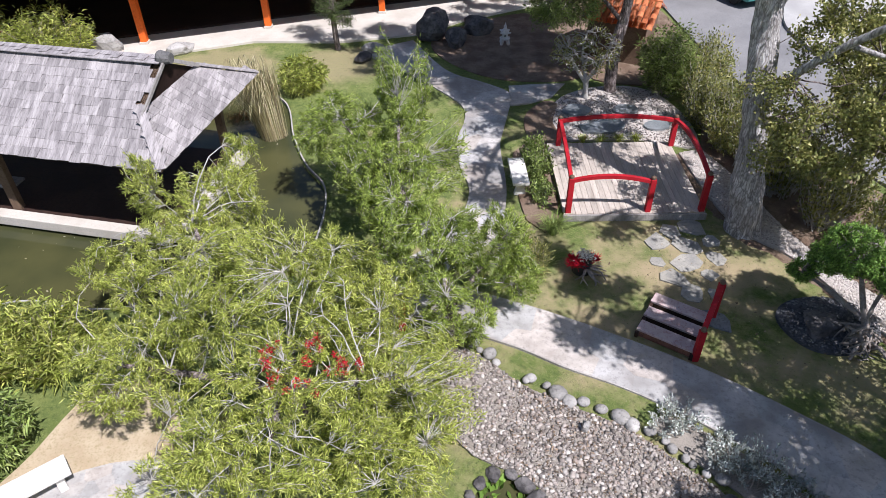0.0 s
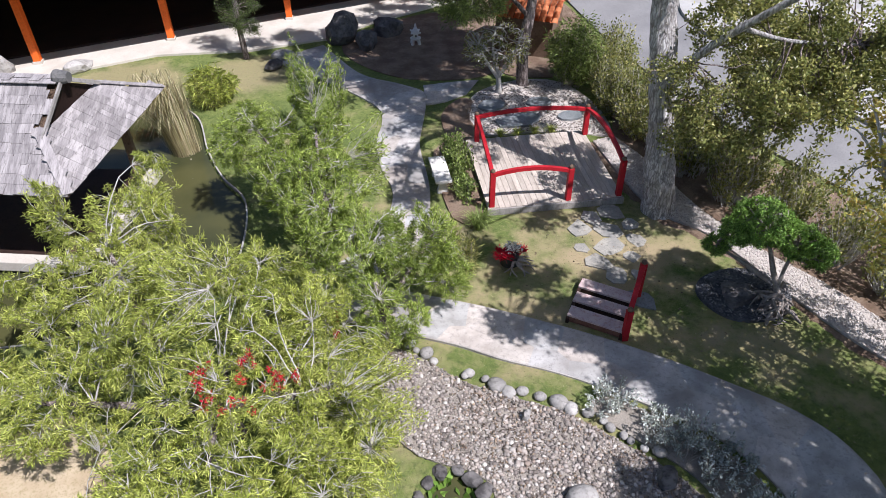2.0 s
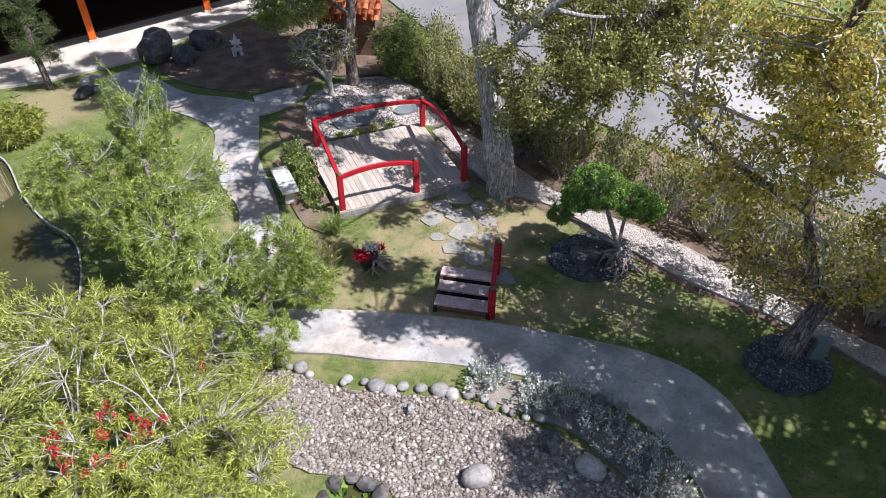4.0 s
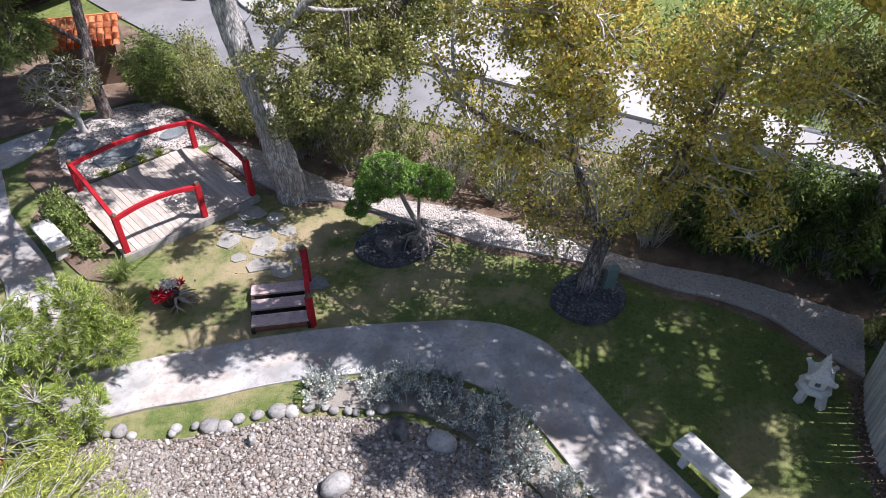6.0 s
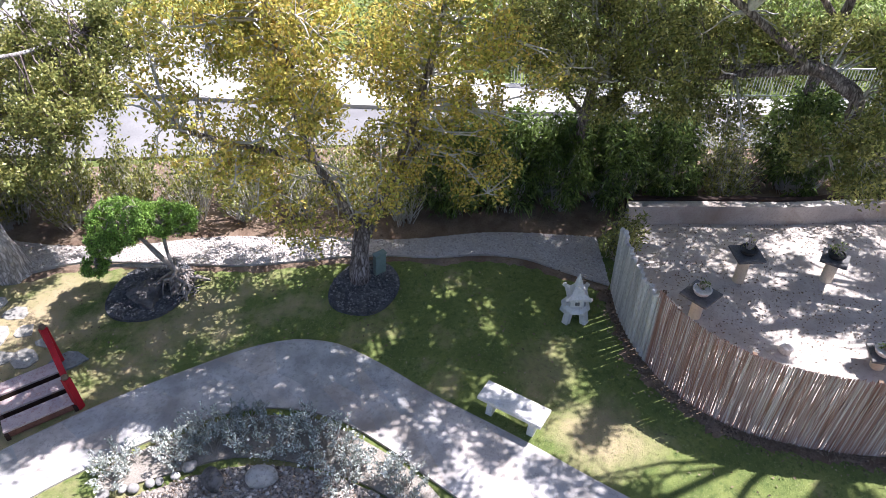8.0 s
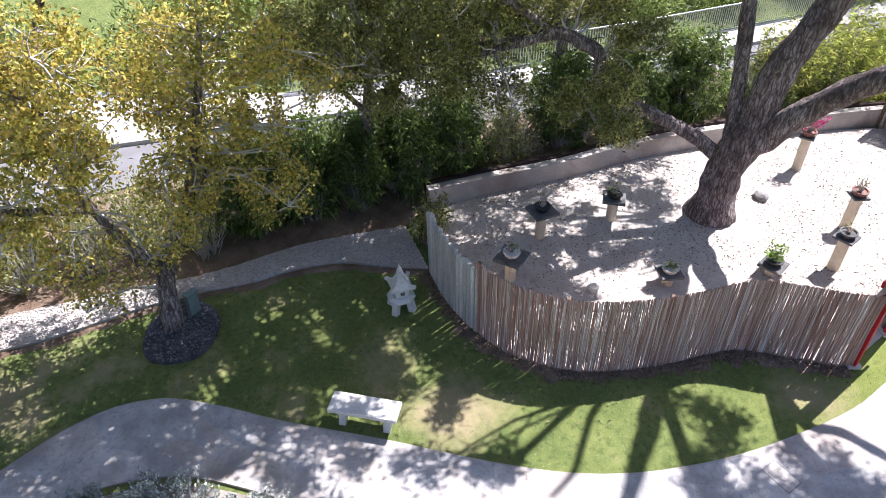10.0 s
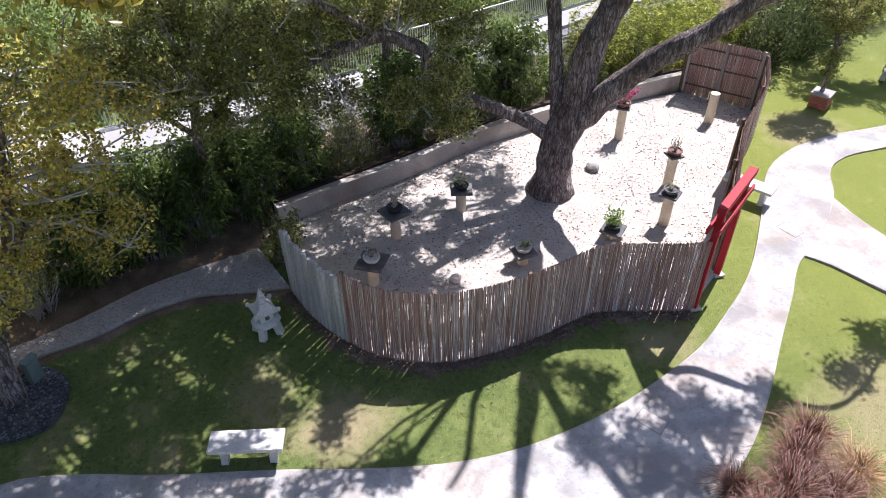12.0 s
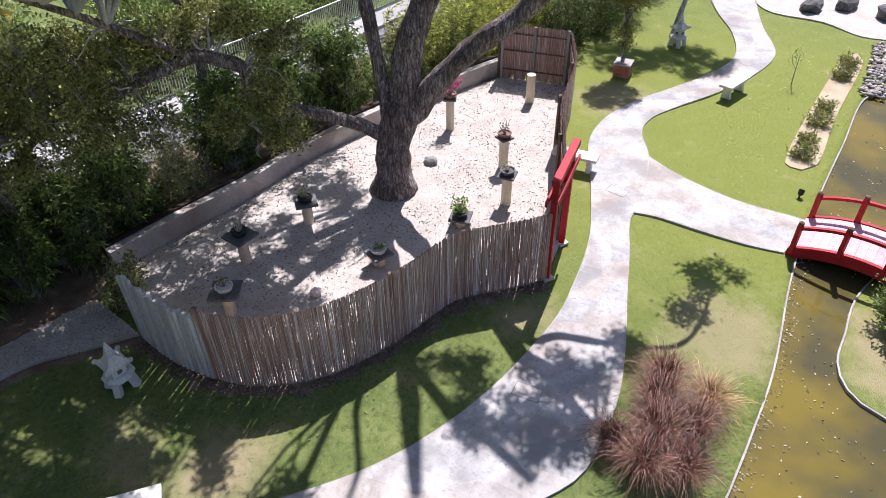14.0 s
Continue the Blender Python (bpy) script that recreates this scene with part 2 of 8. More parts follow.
M = {
    "lawn": lawn_material(),
    "flag": flagstone_material(),
    "blade": leafy("grass_blades", [(0.15, 0.195, 0.06), (0.22, 0.26, 0.09), (0.31, 0.335, 0.15), (0.18, 0.22, 0.075), (0.37, 0.325, 0.2)], 0.8, 0.45, 0.1),
    "mortar": surf("path_mortar", (0.33, 0.305, 0.28), (0.47, 0.445, 0.42), (0.26, 0.235, 0.21), 1.7, 30, 0.9, 0.5),
    "concrete": surf("pale_concrete", (0.50, 0.46, 0.40), (0.60, 0.56, 0.50), (0.42, 0.39, 0.34), 0.8, 30, 0.85, 0.3),
    "road": surf("road_concrete", (0.19, 0.188, 0.19), (0.25, 0.247, 0.247), (0.15, 0.148, 0.148), 0.4, 30, 0.9, 0.3),
    "sidewalk": surf("sidewalk_concrete", (0.36, 0.35, 0.34), (0.46, 0.45, 0.43), (0.28, 0.27, 0.26), 0.6, 30, 0.9, 0.3),
    "sand": surf("pale_sand", (0.48, 0.43, 0.38), (0.58, 0.53, 0.475), (0.38, 0.33, 0.28), 1.4, 14, 0.95, 0.85, 0.045),
    "gravel": surf("gravel_bed", (0.52, 0.47, 0.43), (0.64, 0.59, 0.55), (0.32, 0.28, 0.24), 1.5, 60, 0.95, 0.9, 0.03),
    "bed": surf("pebble_bed_soil", (0.28, 0.25, 0.215), (0.38, 0.345, 0.30), (0.15, 0.13, 0.10), 1.5, 40, 0.95, 0.8, 0.03),
    "mulch": surf("dark_mulch", (0.05, 0.053, 0.06), (0.12, 0.125, 0.135), (0.22, 0.21, 0.21), 2.5, 35, 0.9, 1.0, 0.04),
    "chip": islands("slate_chips", [(0.05, 0.053, 0.06), (0.10, 0.105, 0.115), (0.30, 0.30, 0.30), (0.07, 0.07, 0.08)], 0.7, 0.3, 30),
    "soil": surf("brown_soil", (0.17, 0.115, 0.08), (0.27, 0.20, 0.145), (0.09, 0.06, 0.042), 1.5, 30, 0.95, 0.9, 0.04),
    "stepping": surf("worn_stepping_stone", (0.27, 0.265, 0.245), (0.40, 0.38, 0.33), (0.20, 0.195, 0.18), 2.2, 18, 0.85, 0.5, rand=0.16),
    "root": surf("grey_brown_root", (0.24, 0.205, 0.18), (0.36, 0.32, 0.285), (0.12, 0.10, 0.085), 5.0, 26, 0.9, 0.6),
    "slate": surf("blue_slate", (0.16, 0.18, 0.19), (0.24, 0.26, 0.27), (0.10, 0.11, 0.12), 2.0, 18, 0.6, 0.5, rand=0.15),
    "red": surf("red_paint", (0.36, 0.010, 0.018), (0.44, 0.016, 0.026), (0.26, 0.012, 0.016), 2.5, 22, 0.6, 0.15, 0.003, spec=0.3),
    "orange": surf("orange_paint", (0.85, 0.16, 0.02), (0.78, 0.13, 0.015), (0.6, 0.1, 0.012), 1.5, 15, 0.5, 0.1, 0.003),
    "darkwood": surf("near_black_wood", (0.030, 0.016, 0.012), (0.045, 0.024, 0.018), (0.015, 0.009, 0.007), 1.0, 14, 0.7, 0.3),
    "deck": surf("weathered_deck_wood", (0.40, 0.35, 0.30), (0.52, 0.46, 0.40), (0.30, 0.25, 0.21), 1.2, 10, 0.85, 0.4, 0.006, rand=0.14, stretch=(6, 0.8, 6)),
    "tread": surf("pink_faded_tread", (0.46, 0.36, 0.35), (0.56, 0.46, 0.44), (0.34, 0.18, 0.18), 2.0, 14, 0.8, 0.4, 0.005, rand=0.08),
    "shingle": surf("weathered_shingle", (0.23, 0.212, 0.212), (0.37, 0.345, 0.34), (0.12, 0.108, 0.108), 1.3, 7, 0.85, 0.5, 0.006, rand=0.2, stretch=(7, 0.7, 0.7)),
    "oldwood": surf("old_brown_wood", (0.13, 0.085, 0.055), (0.19, 0.13, 0.09), (0.07, 0.045, 0.03), 1.5, 18, 0.8, 0.4),
    "greywood": surf("grey_boards", (0.26, 0.245, 0.23), (0.36, 0.34, 0.32), (0.17, 0.155, 0.14), 1.5, 18, 0.85, 0.5, rand=0.15, stretch=(4, 4, 0.6)),
    "cane": islands("bamboo_cane", [(0.40, 0.235, 0.19), (0.54, 0.43, 0.40), (0.32, 0.16, 0.115), (0.45, 0.29, 0.25), (0.82, 0.75, 0.72), (0.37, 0.185, 0.125), (0.60, 0.49, 0.46), (0.43, 0.235, 0.18)], 0.6, 0.3, 22, (6, 6, 1.6), 0.4),
    "paleboard": surf("pale_grey_boards", (0.48, 0.46, 0.44), (0.64, 0.62, 0.59), (0.30, 0.275, 0.255), 1.5, 18, 0.85, 0.5, rand=0.18, stretch=(4, 4, 0.6)),
    "stone_white": surf("white_cast_stone", (0.62, 0.60, 0.56), (0.72, 0.70, 0.66), (0.45, 0.43, 0.38), 3.0, 28, 0.8, 0.3, 0.006),
    "column": surf("cream_column", (0.66, 0.57, 0.42), (0.74, 0.65, 0.50), (0.54, 0.46, 0.34), 3.0, 28, 0.8, 0.25, 0.005),
    "slab": surf("dark_slab", (0.10, 0.10, 0.10), (0.16, 0.155, 0.15), (0.06, 0.06, 0.06), 3.0, 25, 0.75, 0.4),
    "wall": stained("rendered_wall", (0.42, 0.38, 0.34), (0.53, 0.49, 0.44), (0.32, 0.28, 0.25), (0.24, 0.19, 0.155), big=1.0, fine=22, rough=0.9, bump=0.4),
    "rock": surf("grey_rock", (0.28, 0.27, 0.255), (0.40, 0.385, 0.365), (0.17, 0.16, 0.15), 3.0, 16, 0.85, 0.8, 0.03, rand=0.25),
    "darkrock": surf("dark_rock", (0.07, 0.065, 0.065), (0.17, 0.16, 0.155), (0.04, 0.038, 0.036), 2.2, 9, 0.8, 0.9, 0.04),
    "gravel_stone": islands("pale_gravel", [(0.45, 0.41, 0.38), (0.62, 0.58, 0.54), (0.36, 0.32, 0.29), (0.70, 0.66, 0.62), (0.52, 0.45, 0.40)], 0.8, 0.3, 30),
    "pebble": islands("river_pebbles", [(0.22, 0.19, 0.165), (0.40, 0.365, 0.335), (0.12, 0.105, 0.095), (0.66, 0.62, 0.57), (0.30, 0.24, 0.20), (0.46, 0.41, 0.37), (0.16, 0.135, 0.12), (0.26, 0.23, 0.21)], 0.75, 0.4, 30),
    "bark_pale": bark("pale_bark", (0.40, 0.38, 0.375), (0.74, 0.72, 0.71), (0.13, 0.115, 0.11), 15.0, 0.13),
    "bark_brown": bark("furrowed_bark", (0.17, 0.135, 0.125), (0.50, 0.43, 0.41), (0.04, 0.03, 0.026), 17.0, 0.15),
    "twig": surf("pale_twigs", (0.36, 0.31, 0.26), (0.48, 0.43, 0.38), (0.22, 0.18, 0.15), 4.0, 20, 0.85, 0.2),
    "palestem": surf("grey_dry_stems", (0.42, 0.40, 0.37), (0.54, 0.52, 0.49), (0.28, 0.25, 0.22), 4.0, 20, 0.85, 0.2),
    "brick": surf("red_brick", (0.40, 0.15, 0.10), (0.46, 0.19, 0.13), (0.28, 0.10, 0.07), 3.0, 20, 0.85, 0.4, rand=0.15),
    "tile_red": surf("terracotta_tile", (0.62, 0.20, 0.08), (0.70, 0.27, 0.12), (0.45, 0.13, 0.06), 2.5, 18, 0.75, 0.3, rand=0.15),
    "metal": surf("galvanised_metal", (0.45, 0.46, 0.47), (0.55, 0.56, 0.57), (0.36, 0.37, 0.38), 2.0, 20, 0.45, 0.05, metal=0.7),
    "pot": surf("brown_pot", (0.16, 0.07, 0.05), (0.22, 0.10, 0.07), (0.09, 0.04, 0.03), 4.0, 20, 0.5, 0.1),
    "black": surf("black_plastic", (0.02, 0.02, 0.02), (0.03, 0.03, 0.03), (0.05, 0.05, 0.05), 4.0, 20, 0.5, 0.1),
    "greenbox": surf("grey_green_box", (0.16, 0.22, 0.20), (0.20, 0.26, 0.24), (0.12, 0.16, 0.15), 3.0, 20, 0.6, 0.1),
    "dirt": surf("bare_tan_earth", (0.42, 0.33, 0.22), (0.50, 0.41, 0.29), (0.28, 0.24, 0.12), 1.2, 25, 0.95, 0.6, 0.02),
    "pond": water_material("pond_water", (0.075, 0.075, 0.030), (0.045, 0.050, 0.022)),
    # sunlit copy of the water; its second tone paints tree shadows and reflections
    "pond_sun": water_material("sunlit_pond_water", (0.17, 0.13, 0.024), (0.075, 0.066, 0.03)),
    "lf_willow": leafy("bottlebrush_leaves", [(0.22, 0.275, 0.04), (0.42, 0.48, 0.075), (0.62, 0.64, 0.18), (0.31, 0.38, 0.05)], 0.42, 0.36, sat=0.97),
    "lf_green": leafy("fresh_green_leaves", [(0.13, 0.20, 0.03), (0.25, 0.35, 0.05), (0.37, 0.46, 0.10), (0.17, 0.26, 0.04)], 0.45, 0.35),
    "lf_yellow": leafy("yellowing_leaves", [(0.34, 0.37, 0.075), (0.64, 0.60, 0.13), (0.80, 0.60, 0.14), (0.48, 0.50, 0.10), (0.72, 0.48, 0.14), (0.40, 0.44, 0.09)], 0.36, 0.55, sat=0.95),
    "lf_feather": leafy("feathery_leaves", [(0.18, 0.26, 0.04), (0.33, 0.43, 0.065), (0.48, 0.56, 0.14), (0.23, 0.33, 0.05)], 0.42, 0.36, sat=0.97),
    "lf_dark": leafy("dark_green_leaves", [(0.06, 0.095, 0.022), (0.11, 0.165, 0.035), (0.19, 0.25, 0.055), (0.085, 0.13, 0.03)], 0.38, 0.4),
    "lf_lush": leafy("lush_green_leaves", [(0.09, 0.15, 0.03), (0.18, 0.28, 0.05), (0.30, 0.41, 0.085), (0.12, 0.20, 0.04)], 0.32, 0.45),
    "lf_oak": leafy("olive_leaves", [(0.15, 0.185, 0.05), (0.31, 0.34, 0.09), (0.52, 0.48, 0.15), (0.21, 0.245, 0.065)], 0.3, 0.5, 0.5, sat=0.92),
    "lf_bamboo": leafy("lime_bamboo_leaves", [(0.32, 0.40, 0.04), (0.50, 0.57, 0.07), (0.60, 0.60, 0.11), (0.26, 0.34, 0.035)], 0.45, 0.4),
    "lf_ball": leafy("clipped_leaves", [(0.12, 0.25, 0.02), (0.22, 0.42, 0.035), (0.32, 0.52, 0.05)], 0.45, 0.3),
    "lf_silver": leafy("silver_leaves", [(0.42, 0.47, 0.43), (0.56, 0.60, 0.56), (0.70, 0.73, 0.69), (0.30, 0.36, 0.27)], 0.6, 0.25),
    "lf_redgrass": leafy("red_fountain_grass", [(0.11, 0.020, 0.013), (0.23, 0.052, 0.028), (0.44, 0.24, 0.13), (0.06, 0.013, 0.010), (0.31, 0.10, 0.045), (0.10, 0.022, 0.013)], 0.5, 0.3),
    "lf_tawny": leafy("tawny_grass", [(0.42, 0.17, 0.05), (0.56, 0.31, 0.10), (0.26, 0.14, 0.05), (0.50, 0.36, 0.16)], 0.5, 0.3),
    "lf_reed": leafy("dry_reeds", [(0.52, 0.44, 0.21), (0.74, 0.65, 0.40), (0.34, 0.36, 0.13), (0.60, 0.50, 0.29), (0.26, 0.20, 0.10)], 0.6, 0.3),
    "lf_red": leafy("red_flowers", [(0.55, 0.01, 0.03), (0.70, 0.02, 0.05), (0.45, 0.01, 0.03)], 0.5, 0.3, sat=1.0),
    "lf_pink": leafy("magenta_flowers", [(0.62, 0.03, 0.20), (0.72, 0.06, 0.30), (0.55, 0.02, 0.16)], 0.5, 0.35, sat=1.0),
    "lf_white": leafy("white_flowers", [(0.75, 0.72, 0.68), (0.82, 0.80, 0.78)], 0.6, 0.3),
    "lf_litter": leafy("fallen_leaves", [(0.20, 0.135, 0.085), (0.30, 0.22, 0.14), (0.14, 0.09, 0.06)], 0.8, 0.1),
    "lf_float": leafy("pale_floating_leaves", [(0.60, 0.54, 0.40), (0.72, 0.66, 0.50), (0.48, 0.42, 0.22)], 0.7, 0.45),
}


# ---- building tools ----
def thing(name, at=(0, 0, 0), label="", category="", group="", turn=0.0, kind=""):
    ob = new(name)
    ob.empty_display_size = 0.2
    ob.matrix_basis = pose(*at, 0, 0, turn)
    return tagged(ob, label, category, group, kind)


def link_mesh(name, me, material, parent=None, label="", kind=""):
    if material is not None and not me.materials:
        me.materials.append(material)
    ob = new(name, me)
    ob.parent = parent
    return tagged(ob, label, kind=kind)


def part(name, bm, material, parent=None, label="", smooth=False, kind=""):
    me = bpy.data.meshes.new(name)
    if smooth:
        for f in bm.faces:
            f.smooth = True
    bm.to_mesh(me)
    bm.free()
    return link_mesh(name, me, material, parent, label, kind)


def np_mesh(name, verts, faces, smooth=False):
    """verts (n, 3), faces (m, k) of one size."""
    verts, faces = np.asarray(verts, dtype=np.float32), np.asarray(faces, dtype=np.int32)
    me = bpy.data.meshes.new(name)
    me.vertices.add(len(verts))
    me.vertices.foreach_set("co", verts.ravel())
    k = faces.shape[1]
    me.loops.add(faces.size)
    me.loops.foreach_set("vertex_index", faces.ravel())
    me.polygons.add(len(faces))
    me.polygons.foreach_set("loop_start", np.arange(len(faces), dtype=np.int32) * k)
    if smooth:
        me.polygons.foreach_set("use_smooth", np.ones(len(faces), dtype=bool))
    me.update(calc_edges=True)
    return me


def box(bm, size, m=Matrix(), bevel=0.0):
    """A box on its base at the middle of m."""
    made = bmesh.ops.create_cube(bm, size=1, matrix=m @ Matrix.Translation((0, 0, size[2] / 2)) @ Matrix.Diagonal((*size, 1)))
    if bevel:
        edges = list({e for v in made["verts"] for e in v.link_edges})
        bmesh.ops.bevel(bm, geom=edges, offset=bevel, segments=2, affect="EDGES", profile=0.6)
    return bm


def lathe(bm, profile, sides=20, m=Matrix()):
    """Turns (radius, height) pairs round z."""
    rings = []
    for r, h in profile:
        rings.append([bm.verts.new(m @ Vector((r * math.cos(a), r * math.sin(a), h))) for a in (2 * math.pi * i / sides for i in range(sides))])
    for lo, hi in zip(rings, rings[1:]):
        for i in range(sides):
            bm.faces.new((lo[i], lo[(i + 1) % sides], hi[(i + 1) % sides], hi[i]))
    bm.faces.new(rings[0][::-1])
    bm.faces.new(rings[-1])
    return bm


def beam(bm, a, b, w, h, bevel=0.008):
    """A timber from a to b, w wide and h high, its axis in its middle."""
    a, b = Vector(a), Vector(b)
    d = b - a
    x = d.normalized()
    side = x.cross(Vector((0, 0, 1)))
    side = side.normalized() if side.length > 1e-4 else Vector((1, 0, 0))
    up = side.cross(x)
    m = Matrix((( *x, 0), (*side, 0), (*up, 0), (0, 0, 0, 1))).transposed()
    m.translation = (a + b) / 2
    return box(bm, (d.length, w, h), m @ Matrix.Translation((0, 0, -h / 2)), bevel)


def prism(bm, outline, z0, z1):
    """A slab of any outline."""
    top = [bm.verts.new((x, y, z1)) for x, y in outline]
    low = [bm.verts.new((x, y, z0)) for x, y in outline]
    n = len(outline)
    f = bm.faces.new(top)
    for i in range(n):
        bm.faces.new((low[i], low[(i + 1) % n], top[(i + 1) % n], top[i]))
    bmesh.ops.recalc_face_normals(bm, faces=bm.faces)
    bmesh.ops.triangulate(bm, faces=[f], ngon_method="EAR_CLIP")
    return bm


def smooth_line(pts, step=0.25, closed=False):
    """A soft curve through points, in even steps."""
    p = [Vector(q) for q in pts]
    n = len(p)
    out = []
    for i in range(n if closed else n - 1):
        p0 = p[(i - 1) % n] if closed or i else p[i]
        p1, p2 = p[i], p[(i + 1) % n]
        p3 = p[(i + 2) % n] if closed or i + 2 < n else p2
        k = max(2, int((p2 - p1).length / step))
        for j in range(k):
            t = j / k
            out.append(0.5 * (2 * p1 + (p2 - p0) * t + (2 * p0 - 5 * p1 + 4 * p2 - p3) * t * t + (3 * p1 - p0 - 3 * p2 + p3) * t ** 3))
    if not closed:
        out.append(p[-1])
    return out


def even(pts, n):
    p = np.array([tuple(q) for q in pts])
    s = np.concatenate([[0], np.cumsum(np.linalg.norm(np.diff(p, axis=0), axis=1))])
    u = np.linspace(0, s[-1], n)
    return np.stack([np.interp(u, s, p[:, k]) for k in range(p.shape[1])], 1)


def inside(poly, x, y):
    """Which of the points lie in the outline."""
    p = np.array([tuple(q)[:2] for q in poly])
    hit = np.zeros(np.shape(x), dtype=bool)
    for (x1, y1), (x2, y2) in zip(p, np.roll(p, -1, 0)):
        if y1 != y2:
            hit ^= ((y1 > y) != (y2 > y)) & (x < (x2 - x1) * (y - y1) / (y2 - y1) + x1)
    return hit


def tubes(branches, sides=5):
    """Tapered tubes along lines of points: lists of (points, radii)."""
    V, F, base = [], [], 0
    ang = np.linspace(0, 2 * math.pi, sides, endpoint=False)
    for pts, rad in branches:
        p = np.asarray(pts, dtype=float)
        d = np.gradient(p, axis=0)
        d /= np.linalg.norm(d, axis=1, keepdims=True) + 1e-9
        a = np.cross(d, [[0.9, 0.3, -0.32]])
        a /= np.linalg.norm(a, axis=1, keepdims=True) + 1e-9
        b = np.cross(d, a)
        ring = p[:, None] + np.asarray(rad)[:, None, None] * (a[:, None] * np.cos(ang)[None, :, None] + b[:, None] * np.sin(ang)[None, :, None])
        V.append(ring.reshape(-1, 3))
        k = len(p)
        i, j = np.meshgrid(np.arange(k - 1), np.arange(sides), indexing="ij")
        q = np.stack([i * sides + j, i * sides + (j + 1) % sides, (i + 1) * sides + (j + 1) % sides, (i + 1) * sides + j], -1).reshape(-1, 4)
        F.append(q + base)
        base += k * sides
    return np.concatenate(V), np.concatenate(F)


def unit(v):
    return v / (np.linalg.norm(v, axis=-1, keepdims=True) + 1e-9)


def leaf_mesh(name, pos, way, length, width, rng, fold=0.25, droop=0.0):
    """A small folded leaf at each place, pointing along way."""
    n = len(pos)
    way = unit(way)
    side = unit(np.cross(way, unit(rng.normal(size=(n, 3)))))
    nor = np.cross(side, way)
    ln = (length * rng.uniform(0.7, 1.25, n))[:, None]
    wd = (width * rng.uniform(0.75, 1.2, n))[:, None]
    mid = pos + way * ln * 0.45
    tip = pos + way * ln + np.array([0, 0, -1.0]) * droop * ln
    v = np.stack([pos, mid + side * wd / 2 + nor * wd * fold, tip, mid - side * wd / 2 + nor * wd * fold], 1).reshape(-1, 3)
    k = np.arange(n)[:, None] * 4
    f = np.concatenate([k + [[0, 1, 2]], k + [[0, 2, 3]]], 0)
    return np_mesh(name, v, f)


def in_blobs(blobs, n, rng, shell=0.5):
    """Places in a heap of ellipsoids (x, y, z, rx, ry, rz), more of them near the outside."""
    b = np.array(blobs, dtype=float)
    w = (b[:, 3] * b[:, 4] * b[:, 5]) ** 0.67
    k = rng.choice(len(b), n, p=w / w.sum())
    d = unit(rng.normal(size=(n, 3)))
    r = rng.uniform(shell ** 3, 1, n) ** (1 / 3)
    return b[k, :3] + d * r[:, None] * b[k, 3:]


def bend(a, b, rng, k=5, sag=0.12, lift=0.0):
    t = np.linspace(0, 1, k)[:, None]
    ln = np.linalg.norm(b - a)
    off = rng.normal(size=3) * sag * ln
    return a + (b - a) * t + (np.sin(t * math.pi)) * (off + np.array([0, 0, lift * ln])) + rng.normal(size=(k, 3)) * 0.02 * ln * np.sin(t * math.pi)


def grow(limbs, blobs, subs, tips, rng, twig=0.012, shell=0.45, lift=0.06, stout=0.07):
    """Branches from the limbs to places in the blobs. Gives the branches and each tip's last stretch."""
    nodes = np.concatenate([even(p, 12)[3:] for p, r in limbs])
    sub_to = in_blobs(blobs, subs, rng, 0.2)
    out, mid = [], [nodes]
    for q in sub_to:
        d = np.linalg.norm(nodes - q, axis=1) + 0.6 * np.maximum(0, nodes[:, 2] - q[2])
        a = nodes[np.argmin(d)]
        line = bend(a, q, rng, 6, 0.10, lift)
        r = min(stout, 0.018 + 0.012 * np.linalg.norm(q - a))
        out.append((line, np.linspace(r, twig, 6)))
        mid.append(line[2:])
    mid = np.concatenate(mid)
    ends = []
    for q in in_blobs(blobs, tips, rng, shell):
        d = np.linalg.norm(mid - q, axis=1) + 0.4 * np.maximum(0, mid[:, 2] - q[2])
        line = bend(mid[np.argmin(d)], q, rng, 5, 0.12, lift)
        out.append((line, np.linspace(twig, 0.004, 5)))
        ends.append(line)
    return out, np.array(ends)


def dress(ends, per, spread, rng, outward=0.7, along=0.35):
    """Leaf places and directions round the last stretch of each twig."""
    n = len(ends)
    k = rng.integers(0, n, n * per)
    t = rng.uniform(along, 1.05, n * per)
    seg = np.clip((t * 4).astype(int), 0, 3)
    fr = (t * 4 - seg)[:, None]
    p = ends[k, seg] * (1 - fr) + ends[k, seg + 1] * fr
    d = unit(ends[k, seg + 1] - ends[k, seg])
    p = p + rng.normal(size=p.shape) * spread
    return p, d * outward + rng.normal(size=p.shape) * 0.6


